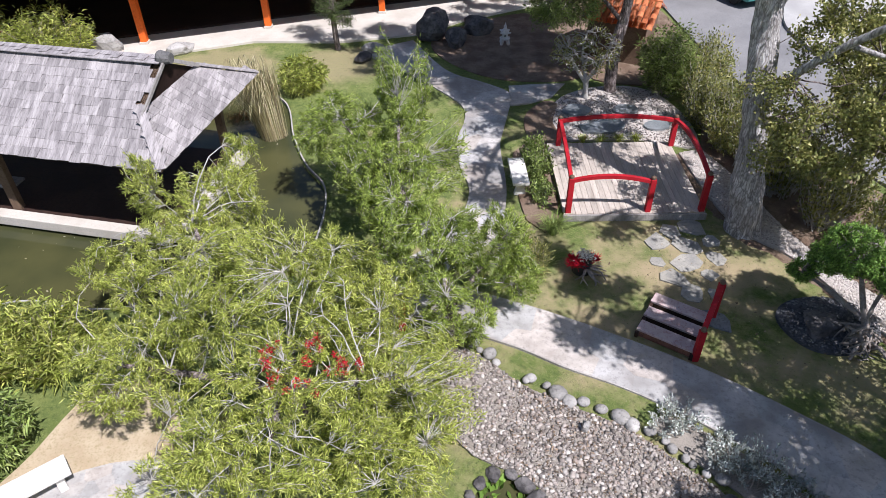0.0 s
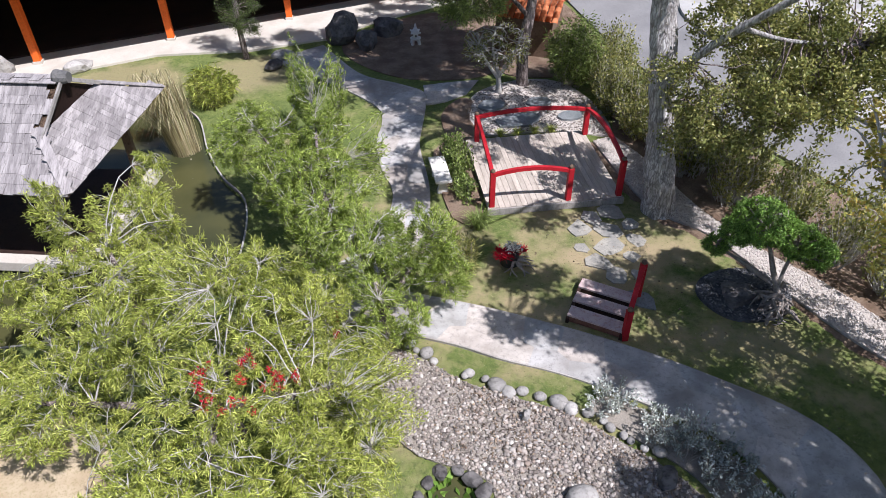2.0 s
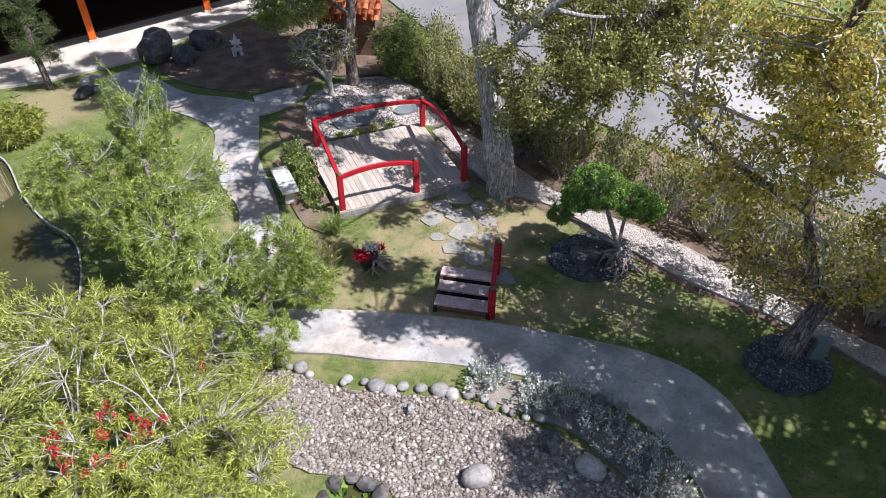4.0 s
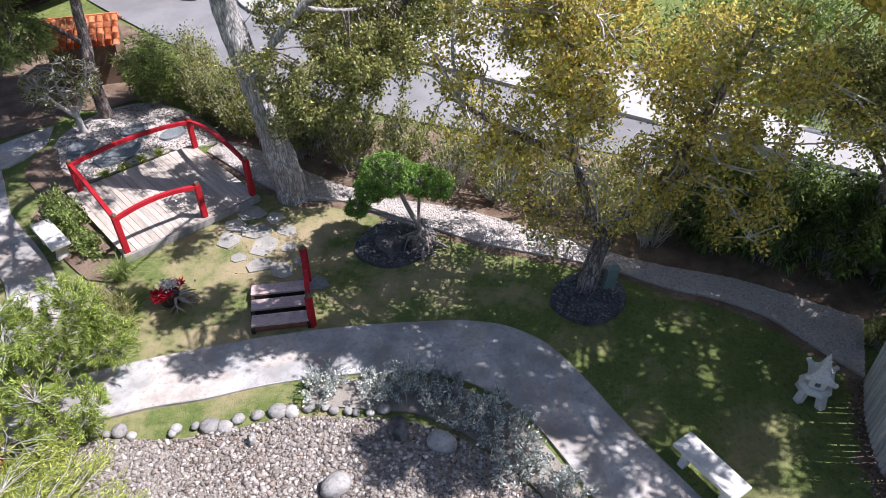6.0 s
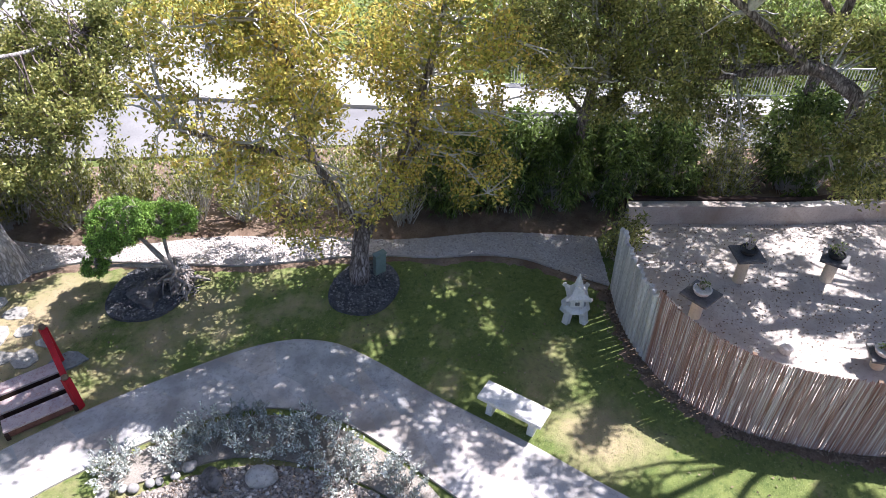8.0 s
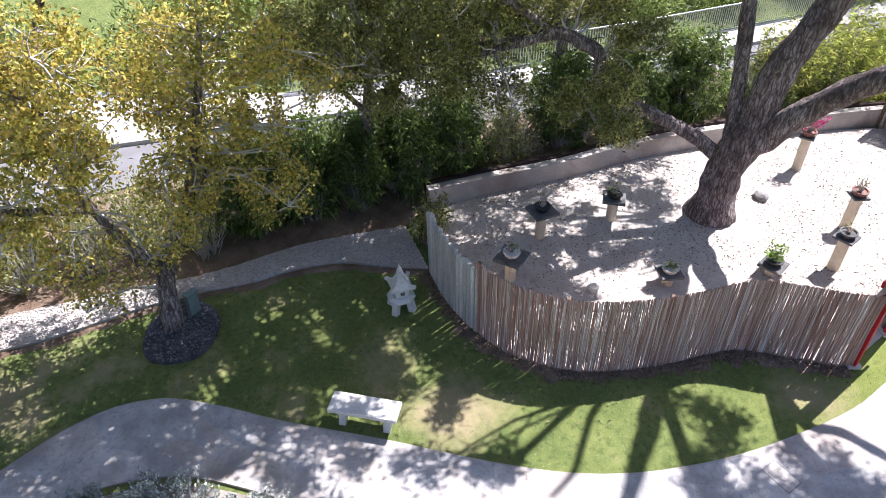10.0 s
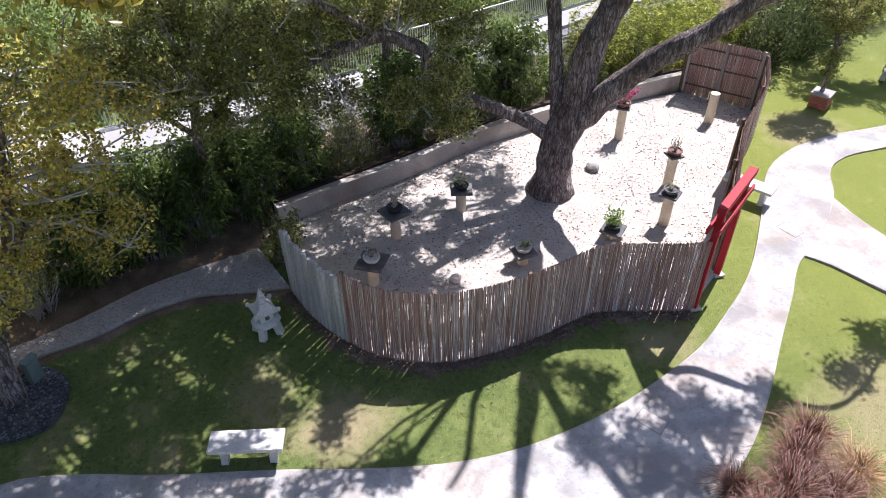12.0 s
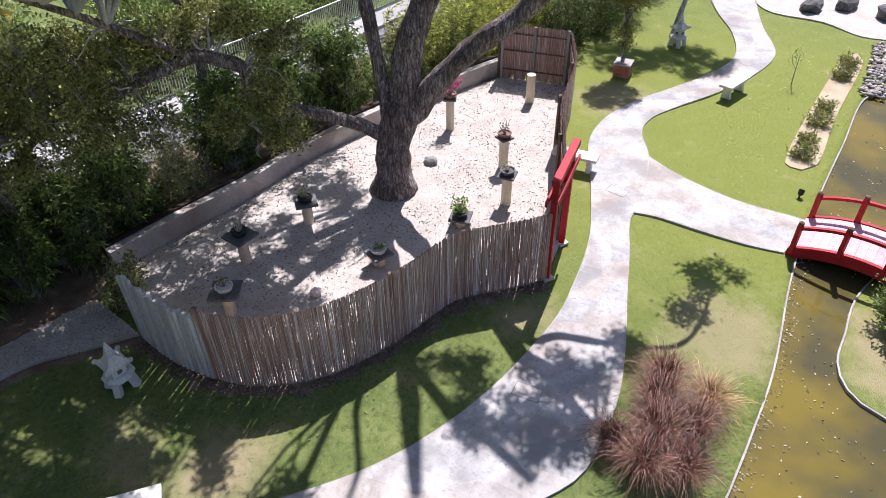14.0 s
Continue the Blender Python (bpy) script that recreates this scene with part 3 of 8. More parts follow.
def tree(name, label, limbs, blobs, subs, tips, per, leaf, leaf_mat, bark, seed, spread=0.12, category="tree", group="", shell=0.45, twig=0.012, twig_mat=None, droop=0.0, outward=0.7, lift=0.06, along=0.35, trunk_sides=14, stout=0.07, upper=None):
    """A tree: limbs[0] is the trunk, as (points, radii) in world metres; upper adds unseen foliage for shade."""
    rng = np.random.default_rng(seed)
    at = limbs[0][0][0]
    top = thing(name, at, label, category, group)
    back = np.array(at)
    big = [(np.array([tuple(q) for q in smooth_line(p, 0.12)]), r) for p, r in limbs]
    big = [(p, np.interp(np.linspace(0, 1, len(p)), np.linspace(0, 1, len(r)), r)) for p, r in big]
    for i, (p, r) in enumerate(big):
        q = p - back
        rr = r
        v, f = tubes([(q, rr)], trunk_sides)
        core = np.repeat(q, trunk_sides, 0)
        out = unit(v - core)
        swell = np.array([noise.noise(Vector(x) * 2.3) * 0.22 + (0.5 - abs(noise.noise(Vector((x[0] * 9, x[1] * 9, x[2] * 2.2))))) * 0.16 for x in v])
        v = v + out * (swell * rr.repeat(trunk_sides))[:, None]
        link_mesh("trunk" if i == 0 else "limb", np_mesh("trunk" if i == 0 else "limb", v, f, True), bark, top)
    br, ends = grow(big, blobs, subs, tips, rng, twig, shell, lift, stout)
    v, f = tubes(br, 3)
    link_mesh("branchwork", np_mesh("branchwork", v - back, f, True), twig_mat or bark, top, kind="stuff")
    p, d = dress(ends, per, spread, rng, outward, along)
    link_mesh("crown", leaf_mesh("crown", p - back, d, leaf[0], leaf[1], rng, droop=droop), leaf_mat, top)
    if upper:
        # branches and leaves above the view, added to cast dappled shade below
        br, ends = grow(big, upper[0], upper[1], upper[2], rng, twig, 0.2, lift, stout)
        v, f = tubes(br, 4)
        link_mesh("upper_branchwork", np_mesh("upper_branchwork", v - back, f, True), twig_mat or bark, top, kind="stuff")
        p, d = dress(ends, upper[3], 0.13, rng, 0.3, 0.7)
        link_mesh("upper_crown", leaf_mesh("upper_crown", p - back, d, leaf[0] * 1.55, leaf[1] * 1.55, rng, droop=droop), leaf_mat, top)
    return top


def shrub(name, label, base, blobs, stems, per, leaf, leaf_mat, seed, spread=0.06, twig_mat=None, category="shrub", group="", twig=0.009, droop=0.0, outward=0.8, along=0.3, shell=0.4):
    """Stems from the ground to places in the blobs, with leaves along them."""
    rng = np.random.default_rng(seed)
    top = thing(name, base, label, category, group)
    back = np.array(base)
    tips = in_blobs(blobs, stems, rng, shell)
    tips[:, 2] = np.maximum(tips[:, 2], base[2] + 0.08)
    foot = np.array(base) + np.concatenate([(tips[:, :2] - back[:2]) * 0.35, np.zeros((stems, 1))], 1) + rng.normal(size=(stems, 3)) * [0.05, 0.05, 0]
    br = [(bend(a, b, rng, 5, 0.08, 0.05), np.linspace(twig, 0.003, 5)) for a, b in zip(foot, tips)]
    v, f = tubes(br, 3)
    link_mesh("stemwork", np_mesh("stemwork", v - back, f, True), twig_mat or M["twig"], top)
    p, d = dress(np.array([b[0] for b in br]), per, spread, rng, outward, along)
    p[:, 2] = np.maximum(p[:, 2], base[2] + 0.03)
    link_mesh("foliage", leaf_mesh("foliage", p - back, d, leaf[0], leaf[1], rng, droop=droop), leaf_mat, top)
    return top


# ---- the ground, water and paths ----
POND_A = [(-17, 8.6), (-9.6, 10.7), (-7.5, 10.5), (-5, 10.9), (-3.3, 12), (-2.95, 13.3), (-3.06, 15), (-3.74, 16.2), (-4.3, 17.7), (-4.95, 19.9), (-6.5, 21), (-9, 20.6), (-13, 19.3), (-19, 18)]
POND_B = [(2.2, -5.0), (3.11, -6.86), (3.69, -8.02), (4.54, -9.59), (6.13, -12), (7.55, -14.53), (9.12, -17.7), (10.66, -20.98), (9.6, -21.8), (7.6, -18.8), (6.2, -16.2), (5.4, -14.2), (5.0, -12.6), (4.45, -11.5), (4.05, -10.74), (3.51, -10.31), (2.77, -10.34), (1.2, -10.9), (0.2, -8.6), (1.0, -6.2)]
POND_C = [(0.55, 6.3), (1.0, 6.5), (1.4, 6.1), (1.5, 5.4), (1.1, 4.8), (0.5, 4.9), (0.2, 5.6)]
POND_A, POND_B, POND_C = (smooth_line(p, 0.25, True) for p in (POND_A, POND_B, POND_C))


def build_ground():
    xs = np.concatenate([[-600, -250, -100, -45, -26], np.arange(-19, 12, 0.16), np.arange(12.2, 27, 0.5), [32, 50, 110, 260, 600]])
    ys = np.concatenate([[-600, -250, -110, -55], np.arange(-33, -24, 0.5), np.arange(-24, 22.5, 0.16), np.arange(22.6, 33, 0.5), [38, 60, 120, 260, 600]])
    gx, gy = np.meshgrid(xs, ys, indexing="ij")
    z = np.zeros_like(gx)
    for p in (POND_A, POND_B, POND_C):
        z[inside(p, gx, gy)] = -0.55
    # the turf ends neatly along each bank
    for p in (POND_A, POND_B, POND_C):
        q = even([tuple(v)[:2] for v in p] + [tuple(p[0])[:2]], 2600)
        lo, hi = q.min(0) - 0.3, q.max(0) + 0.3
        for a, b in np.argwhere((gx > lo[0]) & (gx < hi[0]) & (gy > lo[1]) & (gy < hi[1])):
            d2 = (q[:, 0] - gx[a, b]) ** 2 + (q[:, 1] - gy[a, b]) ** 2
            k = int(np.argmin(d2))
            if d2[k] < 0.0125:
                gx[a, b], gy[a, b], z[a, b] = q[k, 0], q[k, 1], 0.0
    near = (np.abs(gx) < 30) & (np.abs(gy) < 35) & (z == 0)
    z[near] += 0.015 * (np.sin(gx[near] * 1.3) * np.cos(gy[near] * 1.1)) - 0.02
    n, k = gx.shape
    i, j = np.meshgrid(np.arange(n - 1), np.arange(k - 1), indexing="ij")
    f = np.stack([i * k + j, (i + 1) * k + j, (i + 1) * k + j + 1, i * k + j + 1], -1).reshape(-1, 4)
    ob = link_mesh("ground", np_mesh("ground", np.stack([gx, gy, z], -1).reshape(-1, 3), f, True), M["lawn"])
    tagged(ob, "mown lawn, green with dry brown patches", "lawn", kind="structure")


build_ground()


def flat(name, outline, z0, z1, material, label, category):
    ob = part(name, prism(bmesh.new(), [tuple(q)[:2] for q in outline], z0, z1), material)
    return tagged(ob, label, category, kind="structure")


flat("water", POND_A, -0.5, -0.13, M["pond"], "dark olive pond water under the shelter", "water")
flat("water", POND_B, -0.5, -0.07, M["pond_sun"], "shallow pond water coloured sunlit yellow-brown, with floating leaves", "water")
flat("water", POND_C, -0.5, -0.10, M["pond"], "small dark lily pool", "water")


def edging(outline, w, h, material, label, closed=True, z=-0.3):
    """A low kerb along a line."""
    p = np.array([tuple(q)[:2] for q in outline])
    d = np.gradient(p, axis=0) if not closed else np.roll(p, -1, 0) - np.roll(p, 1, 0)
    nrm = unit(np.stack([-d[:, 1], d[:, 0]], 1))
    a, b = p + nrm * w / 2, p - nrm * w / 2
    bm = bmesh.new()
    rows = []
    for (ax, ay), (bx, by) in zip(a, b):
        j = random.uniform(-0.012, 0.012)
        rows.append([bm.verts.new(q) for q in ((ax, ay, z), (ax, ay, h + j), (bx, by, h + j), (bx, by, z))])
    n = len(rows)
    for i in range(n if closed else n - 1):
        r, s = rows[i], rows[(i + 1) % n]
        for u in range(4):
            bm.faces.new((r[u], r[(u + 1) % 4], s[(u + 1) % 4], s[u]))
    bmesh.ops.recalc_face_normals(bm, faces=bm.faces)
    ob = part("pond_edging", bm, material)
    return tagged(ob, label, "edging", kind="structure")


edging(POND_A, 0.04, 0.0, M["rock"], "thin grey edging along the pond", z=-0.16)
edging(POND_B, 0.035, 0.0, M["mortar"], "thin worn concrete kerb along the pond")

# both sides of the main path, from the deck garden to the far lawn
PATH_FAR = [(-1.4, 11.9), (0.0, 11.2), (1.99, 10.32), (3.58, 9.46), (4.56, 8.86), (5.5, 8.2), (6.36, 7.5), (7.1, 6.85), (7.6, 6.15), (7.8, 5.3), (7.62, 4.2), (7.33, 3.1), (6.95, 1.18), (6.62, -0.23), (6.38, -1.7), (6.4, -3.0), (6.68, -4.4), (7.1, -5.6), (7.7, -6.9), (8.3, -7.75), (8.97, -8.6), (9.74, -9.38), (11.28, -10.61), (12.9, -11.85), (13.75, -13.2), (14.1, -14.8), (14.15, -16), (14.32, -18.1), (14.9, -19.8), (16.4, -21.3), (18.3, -22.5), (21, -24.5)]
PATH_NEAR = [(-1.8, 10.9), (-0.4, 10.1), (1.42, 9.25), (2.27, 8.72), (3.4, 8.14), (4.8, 7.15), (5.75, 6.2), (6.15, 5.2), (6.2, 4.3), (5.95, 3.2), (5.6, 2.1), (5.2, 0.5), (4.85, -1.5), (4.55, -3.3), (4.48, -4.88), (4.94, -5.84), (5.56, -6.72), (6.49, -7.66), (7.48, -8.55), (8.6, -9.6), (9.4, -10.3), (10.3, -11.6), (11.5, -12.8), (12.51, -13.45), (13.0, -14.3), (13.13, -15.5), (13.2, -17.2), (13.56, -19.4), (14.35, -21.2), (16.2, -22.7), (18, -24.4), (20, -26.5)]
BRANCH_UP = [(11.45, -12.72), (10.34, -12.76), (8.78, -13.15), (7.53, -13.85), (7.3, -13.95)]
BRANCH_LOW = [(9.62, -10.62), (9.2, -10.98), (8.27, -11.48), (7.37, -12.0), (6.75, -12.5)]
LANE_L = [(-2.9, 23.6), (-1.55, 22.3), (-0.38, 20.9), (0.6, 19.5), (0.7, 18.5), (0.45, 17.3), (0.5, 15.8), (0.7, 14.7), (0.3, 13.2), (-0.6, 12.2), (-1.4, 11.6)]
LANE_R = [(-1.0, 24.6), (0.19, 22.0), (1.48, 20.95), (2.2, 20.2), (2.05, 19.0), (1.8, 17.8), (1.65, 16.9), (1.67, 15.2), (1.6, 14.2), (1.35, 13.0), (0.6, 12.0), (0.0, 11.2)]
SIDE_U = [(2.2, 20.75), (3.3, 20.85), (4.05, 20.85)]
SIDE_D = [(2.15, 19.4), (2.75, 19.5), (3.5, 19.9)]


def cut(poly, nx, ny, c):
    """The part of a convex outline where nx*x + ny*y <= c."""
    out = []
    for (x1, y1), (x2, y2) in zip(poly, poly[1:] + poly[:1]):
        a, b = nx * x1 + ny * y1 - c, nx * x2 + ny * y2 - c
        if a <= 0:
            out.append((x1, y1))
        if (a < 0 < b) or (b < 0 < a):
            t = a / (a - b)
            out.append((x1 + (x2 - x1) * t, y1 + (y2 - y1) * t))
    return out


def crazy_paving(length, width, size, rng):
    """Irregular cells that fill a strip."""
    nu, nv = max(2, int(length / size)), max(1, int(round(width / size)))
    seeds = [((i + 0.5 + rng.uniform(-0.38, 0.38)) * length / nu, (j + 0.5 + rng.uniform(-0.34, 0.34)) * width / nv) for i in range(nu) for j in range(nv)]
    cells = []
    for x, y in seeds:
        poly = [(max(0, x - 2 * size), 0.0), (min(length, x + 2 * size), 0.0), (min(length, x + 2 * size), width), (max(0, x - 2 * size), width)]
        for p, q in seeds:
            if (p, q) != (x, y) and abs(p - x) < 2.5 * size:
                nx, ny = p - x, q - y
                poly = cut(poly, nx, ny, (p * p + q * q - x * x - y * y) / 2)
                if len(poly) < 3:
                    break
        if len(poly) >= 3:
            cx, cy = sum(q[0] for q in poly) / len(poly), sum(q[1] for q in poly) / len(poly)
            cells.append([(cx + (a - cx) * 0.9985, cy + (b - cy) * 0.9985) for a, b in poly])
    return cells


def paved(name, left, right, size, label, seed, z=0.03):
    """A path between two lines: a mortar bed with flat stones set in it."""
    rng = random.Random(seed)
    a, b = even(smooth_line(left, 0.3), 160), even(smooth_line(right, 0.3), 160)
    mid = (a + b) / 2
    s = np.concatenate([[0], np.cumsum(np.linalg.norm(np.diff(mid, axis=0), axis=1))])
    width = float(np.mean(np.linalg.norm(a - b, axis=1)))
    bm = bmesh.new()
    rows = [[bm.verts.new((*p, h)) for p, h in ((l, -0.06), (l, z), (r, z), (r, -0.06))] for l, r in zip(a, b)]
    for p, q in zip(rows, rows[1:]):
        for u in range(3):
            bm.faces.new((p[u], p[u + 1], q[u + 1], q[u]))
    bmesh.ops.recalc_face_normals(bm, faces=bm.faces)
    path = part(name, bm, M["mortar"])
    tagged(path, label, "path", kind="structure")

    def at(u, v):
        k = np.clip(u, 0, s[-1])
        l = np.array([np.interp(k, s, a[:, 0]), np.interp(k, s, a[:, 1])])
        r = np.array([np.interp(k, s, b[:, 0]), np.interp(k, s, b[:, 1])])
        return l + (r - l) * (0.02 + 0.96 * v / width)

    for cell in crazy_paving(float(s[-1]), width, size, rng):
        line = []
        for (x1, y1), (x2, y2) in zip(cell, cell[1:] + cell[:1]):
            n = 2 if math.hypot(x2 - x1, y2 - y1) > size * 0.4 else 1
            line += [(x1 + (x2 - x1) * i / n, y1 + (y2 - y1) * i / n) for i in range(n)]
        pts = [at(*q) for q in line]
        c = np.mean(pts, axis=0)
        top = z + rng.uniform(0.0015, 0.003)
        bm = bmesh.new()
        up = [bm.verts.new((*(p - c) * 0.999, top)) for p in pts]
        lo = [bm.verts.new((*(p - c), z - 0.01)) for p in pts]
        bm.faces.new(up)
        for i in range(len(up)):
            bm.faces.new((lo[i - 1], lo[i], up[i], up[i - 1]))
        bmesh.ops.recalc_face_normals(bm, faces=bm.faces)
        st = part("flagstone", bm, M["flag"], path)
        st.location = (c[0], c[1], 0)
    return path


# the bed of river pebbles, the sand court, gravel strip, soil and mulch
RIVER = [(0.0, 9.3), (0.75, 9.0), (1.4, 8.35), (2.2, 7.85), (3.1, 7.35), (3.9, 6.6), (4.7, 5.7), (5.1, 4.7), (5.2, 3.6), (5.0, 2.5), (4.4, 1.2), (2.8, 1.6), (2.0, 3.4), (1.6, 5.0), (1.5, 6.2), (0.5, 6.8), (0.0, 7.6)]
GRAVEL_FAR = [(7.2, 16.6), (7.75, 14.9), (7.95, 13.6), (8.3, 12.3), (8.9, 10.95), (9.7, 9.6), (10.25, 8.2), (10.75, 6.8), (11.1, 5.7), (11.55, 4.8), (12.15, 3.75), (12.55, 2.6), (12.9, 1.3)]
GRAVEL_NEAR = [(6.55, 16.4), (6.75, 14.2), (7.1, 12.8), (7.95, 11.7), (8.7, 9.5), (9.25, 8.1), (10.1, 6.6), (10.6, 5.5), (10.88, 4.6), (11.35, 3.65), (11.6, 2.7), (11.5, 1.75), (11.4, 0.7)]
SOIL_FAR = [(9.0, 22), (9.2, 19), (10, 16.5), (11.4, 13.8), (13.0, 11.0), (14.8, 8.0), (16.5, 5.0), (17.6, 2.0), (18.5, -1.0), (20.5, -6), (23, -12), (25, -18)]
WALL_LINE = [(17.75, -12.1), (17.4, -10.2), (16.5, -6.6), (15.8, -4.5), (15.0, -2.8), (14.3, -0.9), (13.65, 0.75)]
FENCE_LINE = [(11.3, 0.62), (10.35, 0.22), (9.5, -0.38), (8.92, -1.05), (8.56, -2.1), (8.62, -3.3), (8.85, -4.3), (9.1, -5.05), (9.07, -5.7), (8.85, -6.55), (8.72, -7.28)]

flat("riverbed", smooth_line(RIVER, 0.3, True), -0.08, 0.02, M["bed"], "soil bed of the dry pebble stream", "stream bed")
flat("soil", GRAVEL_FAR + [(13.6, 0.9), (14.4, -0.9), (15.2, -2.9), (16.0, -4.6), (16.8, -6.8), (17.8, -10.5), (18.3, -13), (22, -20)] + SOIL_FAR[::-1], -0.08, 0.03, M["soil"], "brown hedge bed strewn with leaves", "soil")
flat("gravel_strip", smooth_line(GRAVEL_FAR, 0.3) + smooth_line(GRAVEL_NEAR, 0.3)[::-1], -0.08, 0.045, M["gravel"], "pale gravel walk along the hedge", "gravel")
SAND = smooth_line(FENCE_LINE, 0.3) + [Vector(q) for q in [(9.6, -8.4), (12.8, -10.7), (14.4, -12.3), (16, -13.4), (17.6, -12.0)]] + [Vector(q) for q in WALL_LINE[1:]]
flat("sand_court", SAND, -0.08, 0.035, M["sand"], "pale raked sand strewn with small leaves", "sand")
for c, r, n in (((7.75, 9.75), (0.98, 0.85), 0), ((9.45, 5.55), (0.85, 0.75), 1)):
    ring = [(c[0] + r[0] * math.cos(a) * (1 + 0.05 * math.sin(3 * a + n)), c[1] + r[1] * math.sin(a) * (1 + 0.05 * math.cos(2 * a))) for a in np.linspace(0, 2 * math.pi, 40, endpoint=False)]
    flat("mulch_ring", ring, -0.05, 0.05, M["mulch"], "round bed of dark slate mulch under a tree", "mulch")
ROAD_IN = [(8.6, 40), (9.0, 28), (9.6, 21.3), (10.8, 16.5), (12.0, 13.3), (14.0, 9.7), (15.9, 5.0), (16.9, 2.0), (18.0, -1.0), (20.4, -6.5), (23, -12.5), (27, -22)]
KERB = [(16.5, 40), (14.2, 29), (12.9, 24.6), (13.8, 19.2), (14.8, 15.6), (15.9, 11.4), (17.0, 7.6), (18.0, 4.2), (18.9, 1.9), (19.6, -0.2), (21.6, -6.1), (24.1, -12.1), (28.1, -21.8)]
ROAD_OUT = [(24, 40), (22, 28), (20.5, 22), (19.8, 16.5), (19.6, 12.5), (19.6, 8.5), (19.5, 5.4), (20.3, 2.3), (20.8, -0.3), (22.8, -5.9), (25.2, -11.6), (29.2, -21.5)]
flat("road", smooth_line(ROAD_IN, 0.6) + smooth_line(KERB, 0.6)[::-1], -0.08, 0.05, M["road"], "sunlit pale grey concrete road beyond the hedge", "road")
flat("sidewalk", smooth_line(KERB, 0.6) + smooth_line(ROAD_OUT, 0.6)[::-1], -0.08, 0.17, M["sidewalk"], "white concrete sidewalk behind a kerb step", "sidewalk")

# soil-coloured sheet over the lawn, painting the deep tree shade by the lane
flat("shade_bed", smooth_line([(2.35, 21.15), (0.75, 22.1), (-0.3, 23.9), (0.2, 25.4), (3.2, 27.2), (6.0, 26.6), (6.6, 23.6), (4.6, 21.3)], 0.3, True), -0.06, 0.014, M["soil"], "dark soil-coloured sheet for the deep tree shade beside the lane", "soil")
# a second dark sheet, darkening the lawn round the hut as shade would
flat("shade_soil", smooth_line([(4.9, 21.4), (6.4, 20.7), (8.9, 20.4), (9.0, 24), (8.5, 28), (5.4, 28), (5.2, 24)], 0.3, True), -0.06, 0.018, M["soil"], "dark soil-coloured sheet for the shade round the tiled hut", "soil")
TERRACE = [(-16, 21.2), (-10.3, 23.35), (-6.9, 24.6), (-3.7, 24.5), (-0.8, 25.1), (0.8, 26.4), (4.5, 28.4), (4.2, 31), (-14, 25.2), (-18, 24)]
flat("terrace", TERRACE, -0.08, 0.06, M["concrete"], "pale paving in front of the pavilion", "paving")


# ---- the pavilion with orange posts ----
def pavilion():
    ax = Vector((0.95, 0.312, 0))
    back = Vector((-0.312, 0.95, 0))
    o = Vector((-10.85, 24.55, 0))
    top = thing("pavilion", o, "long pavilion with orange posts and a deep dark interior", "building")
    rel = lambda s, d, z: ax * s + back * d + Vector((0, 0, z))
    # near-black floor and walls: the deep interior shade is put into their colour
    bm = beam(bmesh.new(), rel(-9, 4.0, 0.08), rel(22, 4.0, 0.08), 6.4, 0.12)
    part("floor", bm, M["darkwood"], top, "wooden floor coloured near black for the shade inside")
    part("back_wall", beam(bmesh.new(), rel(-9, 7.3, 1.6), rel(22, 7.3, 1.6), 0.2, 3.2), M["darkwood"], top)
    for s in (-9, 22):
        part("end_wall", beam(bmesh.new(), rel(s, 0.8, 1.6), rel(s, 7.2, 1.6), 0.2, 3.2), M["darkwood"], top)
    for i in range(-1, 4):
        s = i * 4.5
        bm = box(bmesh.new(), (0.24, 0.24, 3.0), Matrix.Translation(rel(s, 0, 0.06)), 0.012)
        post = part("post", bm, M["orange"], top, "orange painted square post")
        bm = box(bmesh.new(), (0.30, 0.30, 0.10), Matrix.Translation(rel(s, 0, 0.055)), 0.01)
        part("post_base", bm, M["concrete"], post)
    part("beam", beam(bmesh.new(), rel(-9, 0, 3.15), rel(22, 0, 3.15), 0.2, 0.28), M["orange"], top)
    bm = bmesh.new()
    v = [bm.verts.new(rel(*q)) for q in ((-10, -1.5, 2.95), (23, -1.5, 2.95), (23, 3.6, 5.0), (-10, 3.6, 5.0), (23, 8.6, 2.95), (-10, 8.6, 2.95))]
    w = [bm.verts.new(q.co - Vector((0, 0, 0.18))) for q in v]
    for quad in ((0, 1, 2, 3), (3, 2, 4, 5)):
        bm.faces.new([v[k] for k in quad])
        bm.faces.new([w[k] for k in quad[::-1]])
    for p, q in ((0, 1), (1, 2), (2, 4), (4, 5), (5, 3), (3, 0)):
        bm.faces.new((v[p], w[p], w[q], v[q]))
    bmesh.ops.recalc_face_normals(bm, faces=bm.faces)
    part("roof", bm, M["shingle"], top)


pavilion()


